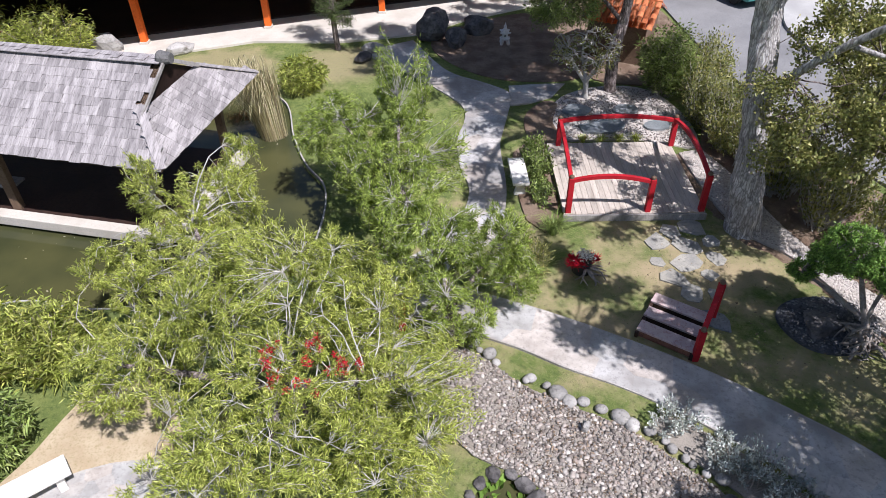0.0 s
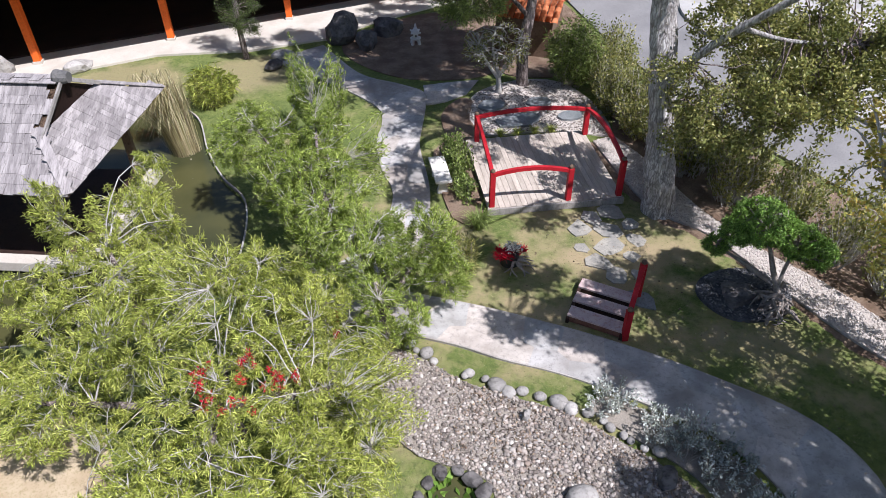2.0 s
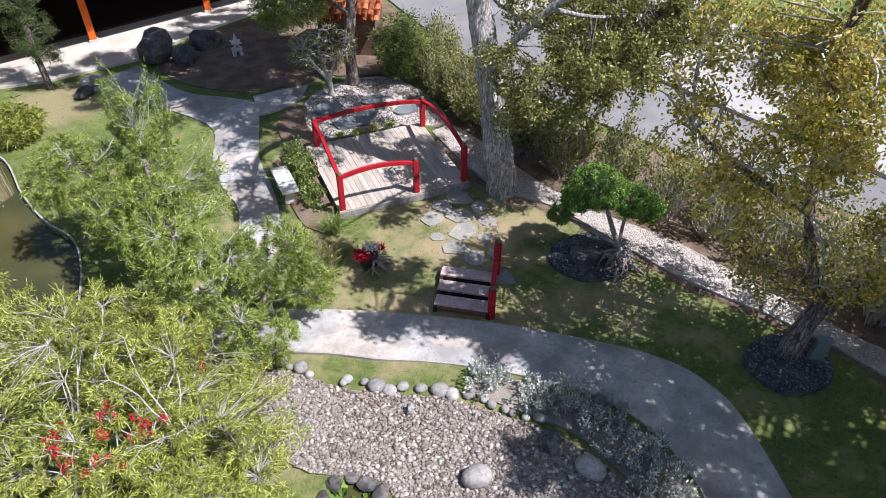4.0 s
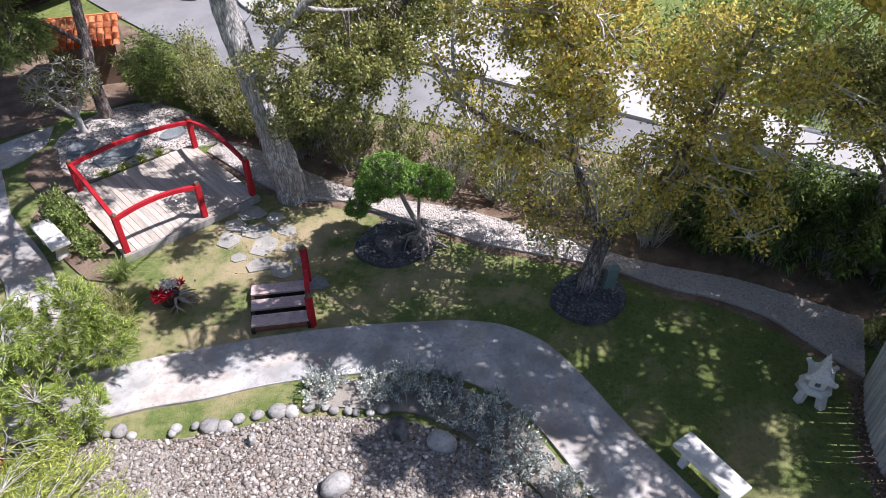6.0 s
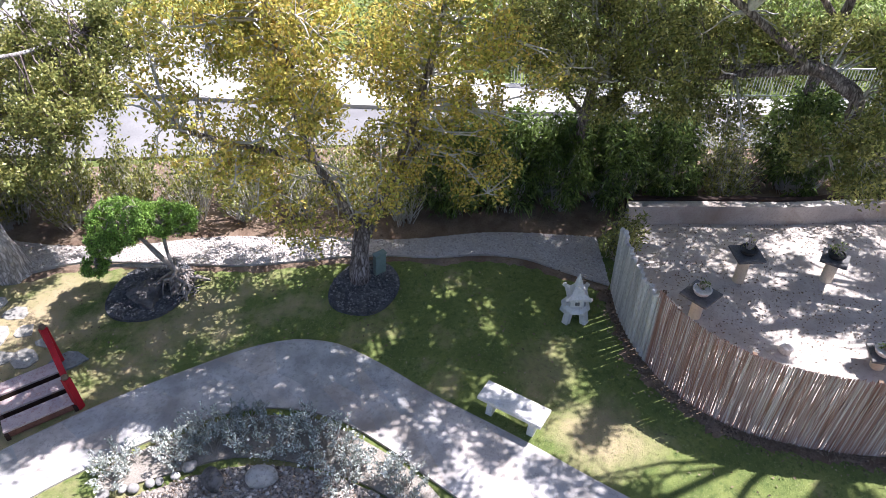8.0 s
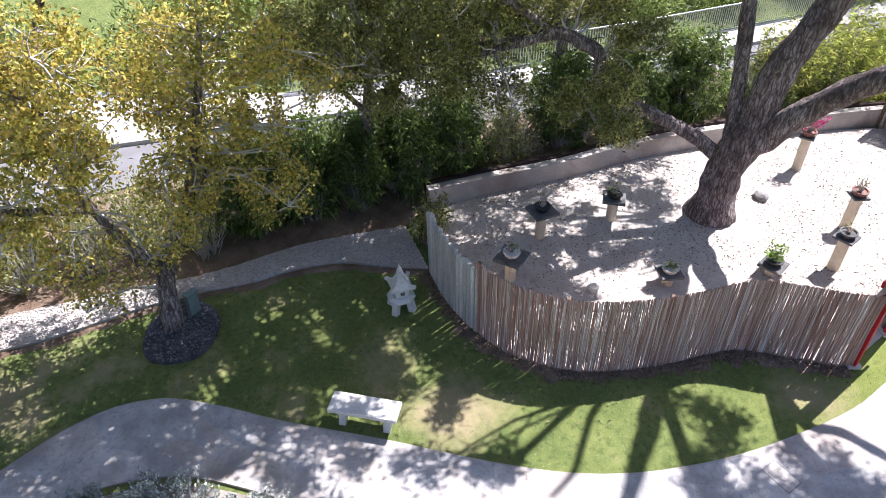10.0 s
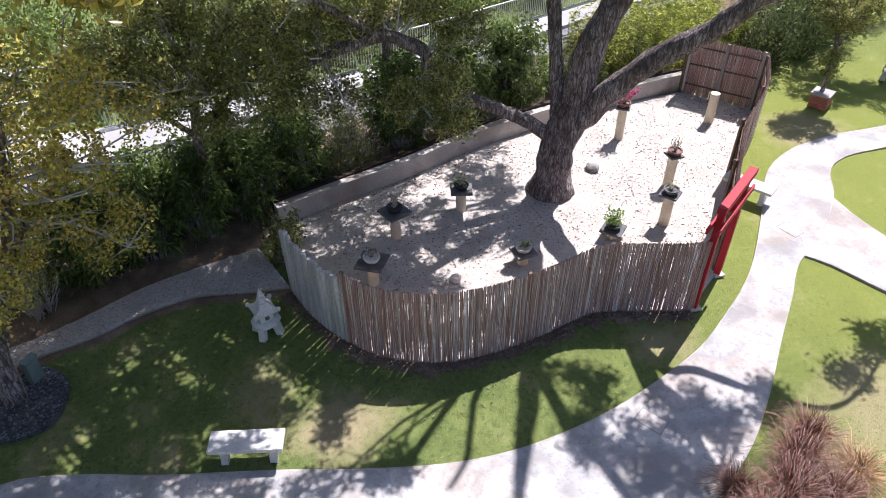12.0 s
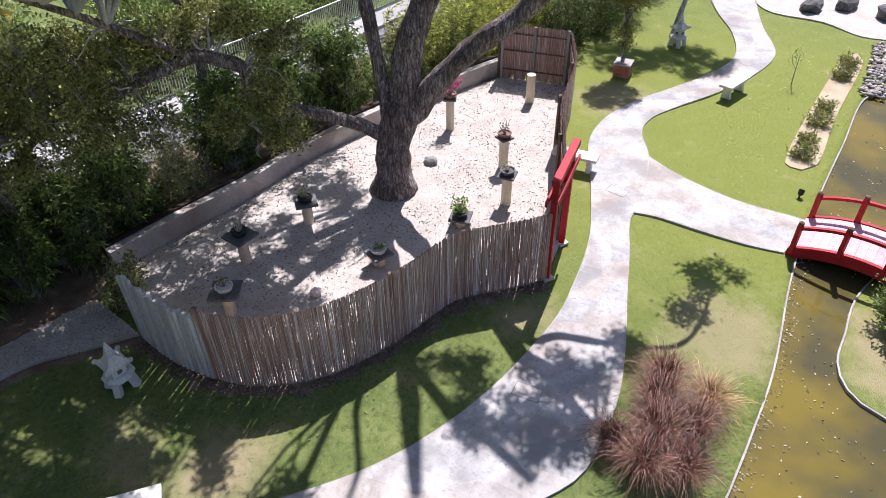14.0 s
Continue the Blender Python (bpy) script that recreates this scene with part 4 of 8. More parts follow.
# ---- the shingled shelter over the pond ----
def shelter():
    ax, up = Vector((0.975, -0.215, 0)).normalized(), Vector((0, 0, 1))
    bk = up.cross(ax)
    o = Vector((-5.84, 12.2, 0))
    top = thing("pond_shelter", o, "open timber shelter with a grey shingle roof over the pond", "shelter")
    rel = lambda s, d, z: ax * s + bk * d + up * z
    EAVE, RIDGE, HALF, LONG, GAB = 2.3, 3.6, 2.42, 10.0, 0.95
    rise = (RIDGE - EAVE) / HALF
    part("platform", beam(bmesh.new(), rel(-LONG, HALF, 0.02), rel(-0.75, HALF, 0.02), 3.7, 0.3), M["darkwood"], top, "dark boarded platform")
    part("edge_beam", beam(bmesh.new(), rel(-LONG, 0.45, 0.09), rel(-0.6, 0.45, 0.09), 0.32, 0.26, 0.02), M["concrete"], top, "pale stone edge of the platform")
    part("edge_beam", beam(bmesh.new(), rel(-0.6, 0.45, 0.08), rel(-0.6, 4.4, 0.08), 0.3, 0.24, 0.02), M["concrete"], top)
    for s in (-0.95, -4.9, -8.8):
        for d in (0.75, 4.1):
            part("post", box(bmesh.new(), (0.2, 0.2, 2.2), Matrix.Translation(rel(s, d, 0.1)), 0.012), M["oldwood"], top)
            if d < 1:
                part("brace", beam(bmesh.new(), rel(s - 0.75, d, 2.2), rel(s - 0.05, d, 1.5), 0.1, 0.12), M["oldwood"], top)
    for d in (0.75, 4.1):
        part("plate", beam(bmesh.new(), rel(-LONG, d, 2.33), rel(-0.7, d, 2.33), 0.18, 0.2), M["oldwood"], top)
    part("bench_rail", beam(bmesh.new(), rel(-LONG, 1.0, 0.75), rel(-5.2, 1.0, 0.75), 0.12, 0.14), M["oldwood"], top)
    part("bench_rail", beam(bmesh.new(), rel(-LONG, 1.3, 0.5), rel(-5.2, 1.3, 0.5), 0.45, 0.06), M["greywood"], top)
    # roof boards under the shingles
    bm = bmesh.new()
    G = -GAB
    ps = {"a": rel(-LONG, 0, EAVE), "b": rel(0, 0, EAVE), "r": rel(G, HALF, RIDGE), "q": rel(-LONG, HALF, RIDGE), "c": rel(0, 2 * HALF, EAVE), "d": rel(-LONG, 2 * HALF, EAVE),
          "g": rel(G, GAB * 1.2, EAVE + GAB * 1.2 * rise), "h": rel(G, 2 * HALF - GAB * 1.2, EAVE + GAB * 1.2 * rise)}
    v = {k: bm.verts.new(p - Vector((0, 0, 0.03))) for k, p in ps.items()}
    for key in ("abgrq", "qrhcd", "bchg"):
        bm.faces.new([v[k] for k in key])
    bmesh.ops.solidify(bm, geom=bm.faces[:], thickness=0.05)
    roof = part("roof", bm, M["oldwood"], top)
    bm = bmesh.new()
    tri = [rel(G - 0.02, GAB * 1.2, EAVE + GAB * 1.2 * rise), rel(G - 0.02, 2 * HALF - GAB * 1.2, EAVE + GAB * 1.2 * rise), rel(G - 0.02, HALF, RIDGE - 0.02)]
    f = bm.faces.new([bm.verts.new(q - Vector((0, 0, 0.03))) for q in tri])
    bmesh.ops.solidify(bm, geom=[f], thickness=0.04)
    part("gable", bm, M["darkwood"], top, "dark boarded gable")
    for a, b in (((G + 0.06, GAB * 1.2 - 0.1, EAVE + (GAB * 1.2 - 0.1) * rise + 0.03), (G + 0.06, HALF, RIDGE + 0.05)), ((G + 0.06, 2 * HALF - GAB * 1.2 + 0.1, EAVE + (GAB * 1.2 - 0.1) * rise + 0.03), (G + 0.06, HALF, RIDGE + 0.05))):
        part("bargeboard", beam(bmesh.new(), rel(*a), rel(*b), 0.045, 0.09), M["greywood"], top)
    part("ridge_end", lathe(bmesh.new(), [(0.14, 0), (0.17, 0.05), (0.12, 0.32)], 10, Matrix.Translation(rel(G - 0.1, HALF, RIDGE + 0.08)) @ pose(0, 0, 0, 0, 90, -12)), M["slab"], top)
    bm = bmesh.new()
    beam(bm, rel(-LONG, HALF - 0.1, RIDGE + 0.03), rel(G, HALF - 0.1, RIDGE + 0.03), 0.24, 0.03)
    beam(bm, rel(-LONG, HALF + 0.1, RIDGE + 0.03), rel(G, HALF + 0.1, RIDGE + 0.03), 0.24, 0.03)
    part("ridge_cap", bm, M["shingle"], top)
    for near in (0, 1):
        a = rel(0.02, 0 if not near else 2 * HALF, EAVE + 0.03)
        b = rel(G + 0.02, GAB * 1.2 if not near else 2 * HALF - GAB * 1.2, EAVE + GAB * 1.2 * rise + 0.04)
        part("hip_cap", beam(bmesh.new(), a + Vector((0, 0, 0.022)), b + Vector((0, 0, 0.022)), 0.2, 0.03), M["shingle"], top)
    # shingles in courses
    rng = random.Random(4)
    meshes = []
    for k in range(8):
        w = 0.16 + 0.022 * k
        bm = box(bmesh.new(), (w, 0.40, 0.016), Matrix.Translation((0, 0.17, 0)))
        for q in bm.verts:
            if q.co.y < 0:
                q.co.z += 0.012
        me = bpy.data.meshes.new("shingle")
        bm.to_mesh(me)
        bm.free()
        me.materials.append(M["shingle"])
        meshes.append((w, me))
    pitch = math.atan(rise)

    def course(origin, along, uphill, length, row, made):
        s = rng.uniform(0, 0.1)
        while s < length:
            w, me = rng.choice(meshes)
            if s + w > length + 0.12:
                break
            m = Matrix(((*along, 0), (*uphill, 0), (*along.cross(uphill), 0), (0, 0, 0, 1))).transposed()
            m.translation = origin + along * (s + w / 2) + uphill * rng.uniform(-0.012, 0.012) + along.cross(uphill) * (0.012 + rng.uniform(0, 0.01))
            ob = new("shingle", me)
            ob.parent = roof
            ob.matrix_basis = m @ pose(0, 0, 0, 0, 0, rng.uniform(-1.2, 1.2))
            s += w + rng.uniform(0.004, 0.012)

    upn = (bk * math.cos(pitch) + up * math.sin(pitch)).normalized()
    slope = math.hypot(HALF, RIDGE - EAVE)
    n = int(slope / 0.235)
    for i in range(n):
        d = (i * 0.235) * math.cos(pitch)
        right = -d * GAB / (GAB * 1.2) if d < GAB * 1.2 else G
        left = -6.0
        course(rel(left, d, EAVE + d * rise), ax, upn, right - left - 0.1, i, None)
    side_rise = GAB * 1.2 * rise / GAB
    sp = math.atan(side_rise)
    ups = (-ax * math.cos(sp) + up * math.sin(sp)).normalized()
    for i in range(5):
        e = i * 0.235 * math.cos(sp)
        k = e * 1.2
        course(rel(-e, k + 0.06, EAVE + e * side_rise), bk, ups, 2 * HALF - 2 * k - 0.16, i, None)
    for s in np.arange(-6.5, -1.0, 0.62):
        part("ridge_shingle", beam(bmesh.new(), rel(s, HALF - 0.03, RIDGE + 0.06), rel(s + 0.14 + 0.08 * rng.random(), HALF - 0.03, RIDGE + 0.065), 0.26, 0.022), M["shingle"], top)


shelter()


# ---- the wooden deck with arched red rails ----
def arched_rail(parent, a, b, ha, hb, bow, w=0.09, h=0.09, name="rail"):
    """A rail from the top of one post to another, bowed upwards."""
    a, b = Vector(a), Vector(b)
    bm = bmesh.new()
    k = 10
    rows = []
    side = (b - a).cross(Vector((0, 0, 1))).normalized() * w / 2
    for i in range(k + 1):
        t = i / k
        p = a.lerp(b, t) + Vector((0, 0, ha + (hb - ha) * t + bow * 4 * t * (1 - t)))
        rows.append([bm.verts.new(q) for q in (p - side - Vector((0, 0, h / 2)), p + side - Vector((0, 0, h / 2)), p + side + Vector((0, 0, h / 2)), p - side + Vector((0, 0, h / 2)))])
    for p, q in zip(rows, rows[1:]):
        for u in range(4):
            bm.faces.new((p[u], p[(u + 1) % 4], q[(u + 1) % 4], q[u]))
    bm.faces.new(rows[0][::-1])
    bm.faces.new(rows[-1])
    bmesh.ops.recalc_face_normals(bm, faces=bm.faces)
    return part(name, bm, M["red"], parent)


def red_post(parent, at, h, w=0.13):
    post = part("post", box(bmesh.new(), (w, w, h), Matrix.Translation(at), 0.01), M["red"], parent)
    bm = lathe(bmesh.new(), [(0.045, 0), (0.062, 0.02), (0.055, 0.06), (0.02, 0.085)], 12, Matrix.Translation(Vector(at) + Vector((0, 0, h))))
    part("finial", bm, M["oldwood"], post)
    return post


def viewing_deck():
    top = thing("viewing_deck", (2.93, 13.42, 0), "weathered board deck with arched red handrails", "deck")
    W, D, Z = 3.42, 3.35, 0.16
    part("frame", box(bmesh.new(), (W - 0.06, D - 0.06, Z - 0.01), Matrix.Translation((W / 2, D / 2, -0.02))), M["greywood"], top)
    part("fascia", box(bmesh.new(), (W + 0.04, 0.05, Z + 0.02), Matrix.Translation((W / 2, -0.03, -0.01)), 0.006), M["greywood"], top, "grey front board")
    n = 24
    w = W / n
    bm = box(bmesh.new(), (w - 0.006, D, 0.035), Matrix(), 0.003)
    me = bpy.data.meshes.new("board")
    bm.to_mesh(me)
    bm.free()
    me.materials.append(M["deck"])
    rng = random.Random(3)
    for i in range(n):
        ob = new("board", me)
        ob.parent = top
        ob.matrix_basis = pose((i + 0.5) * w, D / 2 + rng.uniform(-0.015, 0.015), Z - 0.012 + rng.uniform(0, 0.003), 0, 0, rng.uniform(-0.1, 0.1))
    z = Z + 0.02
    c = {"nl": (0.10, 0.08), "nm": (2.02, 0.08), "nr": (3.32, 0.08), "fr": (3.40, 3.15), "fl": (0.30, 3.25)}
    hs = {"nl": 0.98, "nm": 0.92, "nr": 1.02, "fr": 0.86, "fl": 0.82}
    for k, q in c.items():
        red_post(top, (*q, z), hs[k])
    for a, b, bow in (("nl", "nm", 0.14), ("nr", "fr", 0.22), ("fr", "fl", 0.14), ("nl", "fl", 0.05)):
        arched_rail(top, (*c[a], z), (*c[b], z), hs[a] - 0.08, hs[b] - 0.08, bow)


viewing_deck()


def step_bridge():
    """Three treads with one red handrail, standing in the lawn."""
    o = Vector((3.80, 9.51, 0))
    ax = Vector((0.95, -0.66, 0)).normalized()
    bk = Vector((0.63, 1.05, 0)).normalized()
    top = thing("garden_steps", o, "three faded pink wooden steps with a red handrail", "steps")
    for i in range(3):
        d = 0.06 + i * 0.46
        z = 0.16
        part("tread", beam(bmesh.new(), ax * -0.02 + bk * (d + 0.14) + Vector((0, 0, z)), ax * 1.13 + bk * (d + 0.14) + Vector((0, 0, z)), 0.30, 0.05, 0.01), M["tread"], top)
        part("riser", beam(bmesh.new(), ax * 0.0 + bk * (d + 0.01) + Vector((0, 0, z - 0.09)), ax * 1.1 + bk * (d + 0.01) + Vector((0, 0, z - 0.09)), 0.04, 0.12, 0.005), M["pot"] if i == 0 else M["darkwood"], top)
    for s in (0.0, 1.1):
        part("stringer", beam(bmesh.new(), ax * s + Vector((0, 0, 0.06)), ax * s + bk * 1.3 + Vector((0, 0, 0.06)), 0.07, 0.14), M["darkwood"], top)
    pa, pb = ax * 1.17 + bk * 0.06, ax * 1.17 + bk * 1.42
    for p, h in ((pa, 0.78), (pb, 0.9)):
        red_post(top, tuple(p), h, 0.12)
    arched_rail(top, pa, pb, 0.72, 0.84, 0.06, 0.1, 0.1)
    arched_rail(top, pa, pb, 0.34, 0.42, 0.04, 0.06, 0.08)


step_bridge()


def stone_bench(at, turn, length=1.22, wide=0.42, group="stone benches", label="white stone bench with two block legs"):
    b = thing("stone_bench", at, label, "bench", group, turn)
    part("seat", box(bmesh.new(), (length, wide, 0.08), Matrix.Translation((0, 0, 0.38)), 0.015), M["stone_white"], b)
    for s in (-1, 1):
        bm = bmesh.new()
        prof = [(-0.15, 0), (0.15, 0), (0.13, 0.08), (0.10, 0.2), (0.13, 0.32), (0.16, 0.385), (-0.16, 0.385), (-0.13, 0.32), (-0.10, 0.2), (-0.13, 0.08)]
        x = s * length * 0.33
        lo = [bm.verts.new((x - 0.06, y, z)) for y, z in prof]
        hi = [bm.verts.new((x + 0.06, y, z)) for y, z in prof]
        bm.faces.new(lo[::-1])
        bm.faces.new(hi)
        for i in range(len(prof)):
            bm.faces.new((lo[i - 1], lo[i], hi[i], hi[i - 1]))
        bmesh.ops.recalc_face_normals(bm, faces=bm.faces)
        part("leg", bm, M["stone_white"], b)
    return b


bench = stone_bench((7.34, 1.62, 0), 79)
copy_thing(bench, pose(1.96, 14.97, 0, 0, 0, 92))
copy_thing(bench, pose(12.93, -17.55, 0, 0, 0, -76))
copy_thing(bench, pose(-6.55, 6.1, 0, 0, 0, 38))
copy_thing(bench, pose(12.0, -10.62, 0, 0, 0, 36))


def stone_lantern(at, turn, size=1.0):
    """A white cast lantern on four legs, with curled roof corners and a tiered finial."""
    g = thing("stone_lantern", at, "white cast stone garden lantern with a curled roof", "lantern", "stone lanterns", turn)
    g.scale = (size, size, size)
    st = M["stone_white"]
    for k in range(4):
        a = math.radians(45 + 90 * k)
        foot = Vector((0.29 * math.cos(a), 0.29 * math.sin(a), 0.0))
        part("leg", beam(bmesh.new(), foot, Vector((foot.x * 0.74, foot.y * 0.74, 0.33)), 0.15, 0.15, 0.02), st, g)
        m = pose(0, 0, 0, 0, 0, 90 * k)
        bm = bmesh.new()
        arch = [(-0.2, 0.34), (-0.2, 0.16), (-0.13, 0.2), (-0.07, 0.245), (0, 0.26), (0.07, 0.245), (0.13, 0.2), (0.2, 0.16), (0.2, 0.34)]
        lo = [bm.verts.new(m @ Vector((x, -0.16 - 0.03 * (0.34 - z), z))) for x, z in arch]
        hi = [bm.verts.new(m @ Vector((x, -0.11, z))) for x, z in arch]
        bm.faces.new(lo)
        bm.faces.new(hi[::-1])
        for i in range(len(arch)):
            bm.faces.new((lo[i - 1], lo[i], hi[i], hi[i - 1]))
        bmesh.ops.recalc_face_normals(bm, faces=bm.faces)
        part("apron", bm, st, g)
    part("plinth", lathe(bmesh.new(), [(0.26, 0.32), (0.33, 0.35), (0.33, 0.38), (0.24, 0.44)], 8, pose(0, 0, 0, 0, 0, 22.5)), st, g)
    part("fire_box", box(bmesh.new(), (0.30, 0.30, 0.27), Matrix.Translation((0, 0, 0.41)), 0.012), st, g)
    for k in range(4):
        m = pose(0, 0, 0, 0, 0, 90 * k)
        part("window_frame", box(bmesh.new(), (0.17, 0.02, 0.17), m @ Matrix.Translation((0, -0.152, 0.46)), 0.004), st, g)
        part("window", box(bmesh.new(), (0.10, 0.012, 0.10), m @ Matrix.Translation((0, -0.162, 0.495))), M["slab"], g)
        part("scroll", lathe(bmesh.new(), [(0.0, -0.04), (0.04, -0.036), (0.05, 0), (0.04, 0.036), (0.0, 0.04)], 14, m @ pose(0.25, 0.25, 0.755, 0, 0, 45) @ pose(0, 0, 0, 90, 0, 0)), st, g)
    bm = bmesh.new()
    rings = []
    for half, z, lift, corner in ((0.16, 0.66, 0, 1.0), (0.235, 0.68, 0.03, 1.1), (0.23, 0.73, 0.06, 1.14), (0.16, 0.80, 0.015, 1.0), (0.12, 0.87, 0, 1.0), (0.095, 0.92, 0, 1.0)):
        ring = []
        for k in range(16):
            a = math.radians(45 + 22.5 * k)
            c = abs(math.cos(2 * (a - math.radians(45))))
            w = half / max(abs(math.cos(a)), abs(math.sin(a)))
            at_corner = k % 4 == 0
            r = w * (corner if at_corner else 1.0)
            ring.append(bm.verts.new((r * math.cos(a), r * math.sin(a), z + (lift if at_corner else 0))))
        rings.append(ring)
    for lo, hi in zip(rings, rings[1:]):
        for i in range(16):
            bm.faces.new((lo[i], lo[(i + 1) % 16], hi[(i + 1) % 16], hi[i]))
    bm.faces.new(rings[0][::-1])
    bm.faces.new(rings[-1])
    part("roof", bm, st, g)
    part("finial", lathe(bmesh.new(), [(0.10, 0.90), (0.12, 0.94), (0.075, 0.98), (0.095, 1.02), (0.06, 1.06), (0.075, 1.10), (0.045, 1.14), (0.055, 1.17), (0.03, 1.21), (0.01, 1.29)], 14), st, g)
    return g


stone_lantern((10.22, 1.2, 0), 20, 0.9)
stone_lantern((16.6, -18.75, 0), 10, 0.9)
stone_lantern((2.34, 24.2, 0), 0, 0.62)


# ---- the sand court: cane fence, wall, gate and pedestals ----
def cane_fence(line, height, name, label, seed, boards=False, IN=0.04):
    """Upright canes wired to rails, a few of them broken or bent."""
    rng = np.random.default_rng(seed)
    p = np.array([tuple(q)[:2] for q in smooth_line(line, 0.1)])
    L = float(np.linalg.norm(np.diff(p, axis=0), axis=1).sum())
    f = thing(name, (*p[0], 0), label, "fence")
    o = np.array([*p[0], 0])
    q = even(p, max(3, int(L / 0.25)))
    for z in (0.35, height * 0.55, height - 0.25):
        pts = np.concatenate([q - unit(np.stack([np.gradient(q[:, 1]), -np.gradient(q[:, 0])], 1)) * IN, np.full((len(q), 1), z)], 1) - o
        v, fc = tubes([(pts, np.full(len(pts), 0.022))], 6)
        link_mesh("rail", np_mesh("rail", v, fc, True), M["oldwood"], f)
    posts = even(p, max(2, int(L / 1.8) + 1))
    posts = posts - unit(np.stack([np.gradient(posts[:, 1]), -np.gradient(posts[:, 0])], 1)) * IN * 2
    for x, y in posts:
        part("post", box(bmesh.new(), (0.07, 0.07, height - 0.05), Matrix.Translation((x - o[0], y - o[1], 0))), M["oldwood"], f)
    n = int(L / (0.105 if boards else 0.0056))
    at = even(p, n)
    d = unit(np.gradient(at, axis=0))
    nrm = np.stack([d[:, 1], -d[:, 0]], 1)
    if boards:
        for i in range(n):
            h = height + rng.uniform(-0.05, 0.05)
            bm = lathe(bmesh.new(), [(0.054, 0), (0.052, h * 0.5), (0.05, h - 0.015), (0.042, h)], 10)
            b = part("board", bm, M["paleboard"], f)
            b.matrix_basis = pose(at[i, 0] - o[0], at[i, 1] - o[1], 0.01, rng.uniform(-1, 1), rng.uniform(-1, 1), math.degrees(math.atan2(d[i, 1], d[i, 0])))
        return f
    canes = []
    for i in range(n):
        h = height + rng.normal() * 0.014
        x, y = at[i] + nrm[i] * ((i % 3) * 0.011 + rng.normal() * 0.006) - o[:2]
        lean = d[i] * rng.normal() * 0.022
        low = 0.01 if rng.random() > 0.12 else rng.uniform(0.05, 0.25)
        canes.append((np.array([[x - lean[0], y - lean[1], low], [x + rng.normal() * 0.006, y, h / 2], [x + lean[0], y + lean[1], h]]), np.array([0.008, 0.0076, 0.0065]) * rng.uniform(0.75, 1.3)))
    pick = set(np.linspace(0, n - 1, min(n, 280)).astype(int).tolist()) if n > 300 else set(range(n))
    rest = []
    for i, c in enumerate(canes):
        if i in pick:
            v, fc = tubes([c], 6)
            link_mesh("cane", np_mesh("cane", v, fc, True), M["cane"], f)
        else:
            rest.append(c)
    if rest:
        v, fc = tubes(rest, 6)
        link_mesh("cane_rest", np_mesh("cane_rest", v, fc, True), M["cane"], f, kind="stuff")
    return f


fl = [tuple(q) for q in smooth_line(FENCE_LINE, 0.1)]
split = next(i for i, q in enumerate(fl) if q[0] < 9.62)
cane_fence(fl[: split + 1][::4] + [fl[split]], 1.62, "board_fence", "pale grey fence of upright round poles", 1, True)
cane_fence(fl[split:][::5] + [fl[-1]], 1.78, "cane_fence", "brown split-cane fence round the sand court", 2)
cane_fence([(9.62, -8.42), (10.8, -9.2), (12.86, -10.72)], 1.75, "cane_fence", "grey cane fence panel behind the gate", 3)
cane_fence([(12.9, -10.75), (14.4, -12.3), (16.0, -13.42)], 1.75, "cane_fence", "grey cane fence along the lawn", 4)
screen = cane_fence([(16.0, -13.42), (17.65, -11.9)], 1.8, "cane_fence", "brown cane screen closing the sand court", 5)
for u in (0.04, 0.5, 0.96):
    part("post", box(bmesh.new(), (0.08, 0.06, 1.84), Matrix.Translation((1.65 * u - 0.055, 1.52 * u + 0.06, 0)) @ pose(0, 0, 0, 0, 0, 43), 0.006), M["greywood"], screen, "pale grey timber post")


def court_wall():
    a = even(smooth_line(WALL_LINE, 0.3), 60)
    d = unit(np.gradient(a, axis=0))
    nrm = np.stack([d[:, 1], -d[:, 0]], 1)
    bm = bmesh.new()
    rows = []
    for p, q in zip(a - nrm * 0.0, a + nrm * 0.22):
        rows.append([bm.verts.new(v) for v in ((*p, -0.1), (*p, 0.55), (*q, 0.55), (*q, -0.1))])
    for r, s in zip(rows, rows[1:]):
        for u in range(4):
            bm.faces.new((r[u], r[(u + 1) % 4], s[(u + 1) % 4], s[u]))
    bm.faces.new(rows[0])
    bm.faces.new(rows[-1])
    bmesh.ops.recalc_face_normals(bm, faces=bm.faces)
    tagged(part("wall_court", bm, M["wall"]), "low rendered wall behind the sand court", "wall", kind="structure")


court_wall()


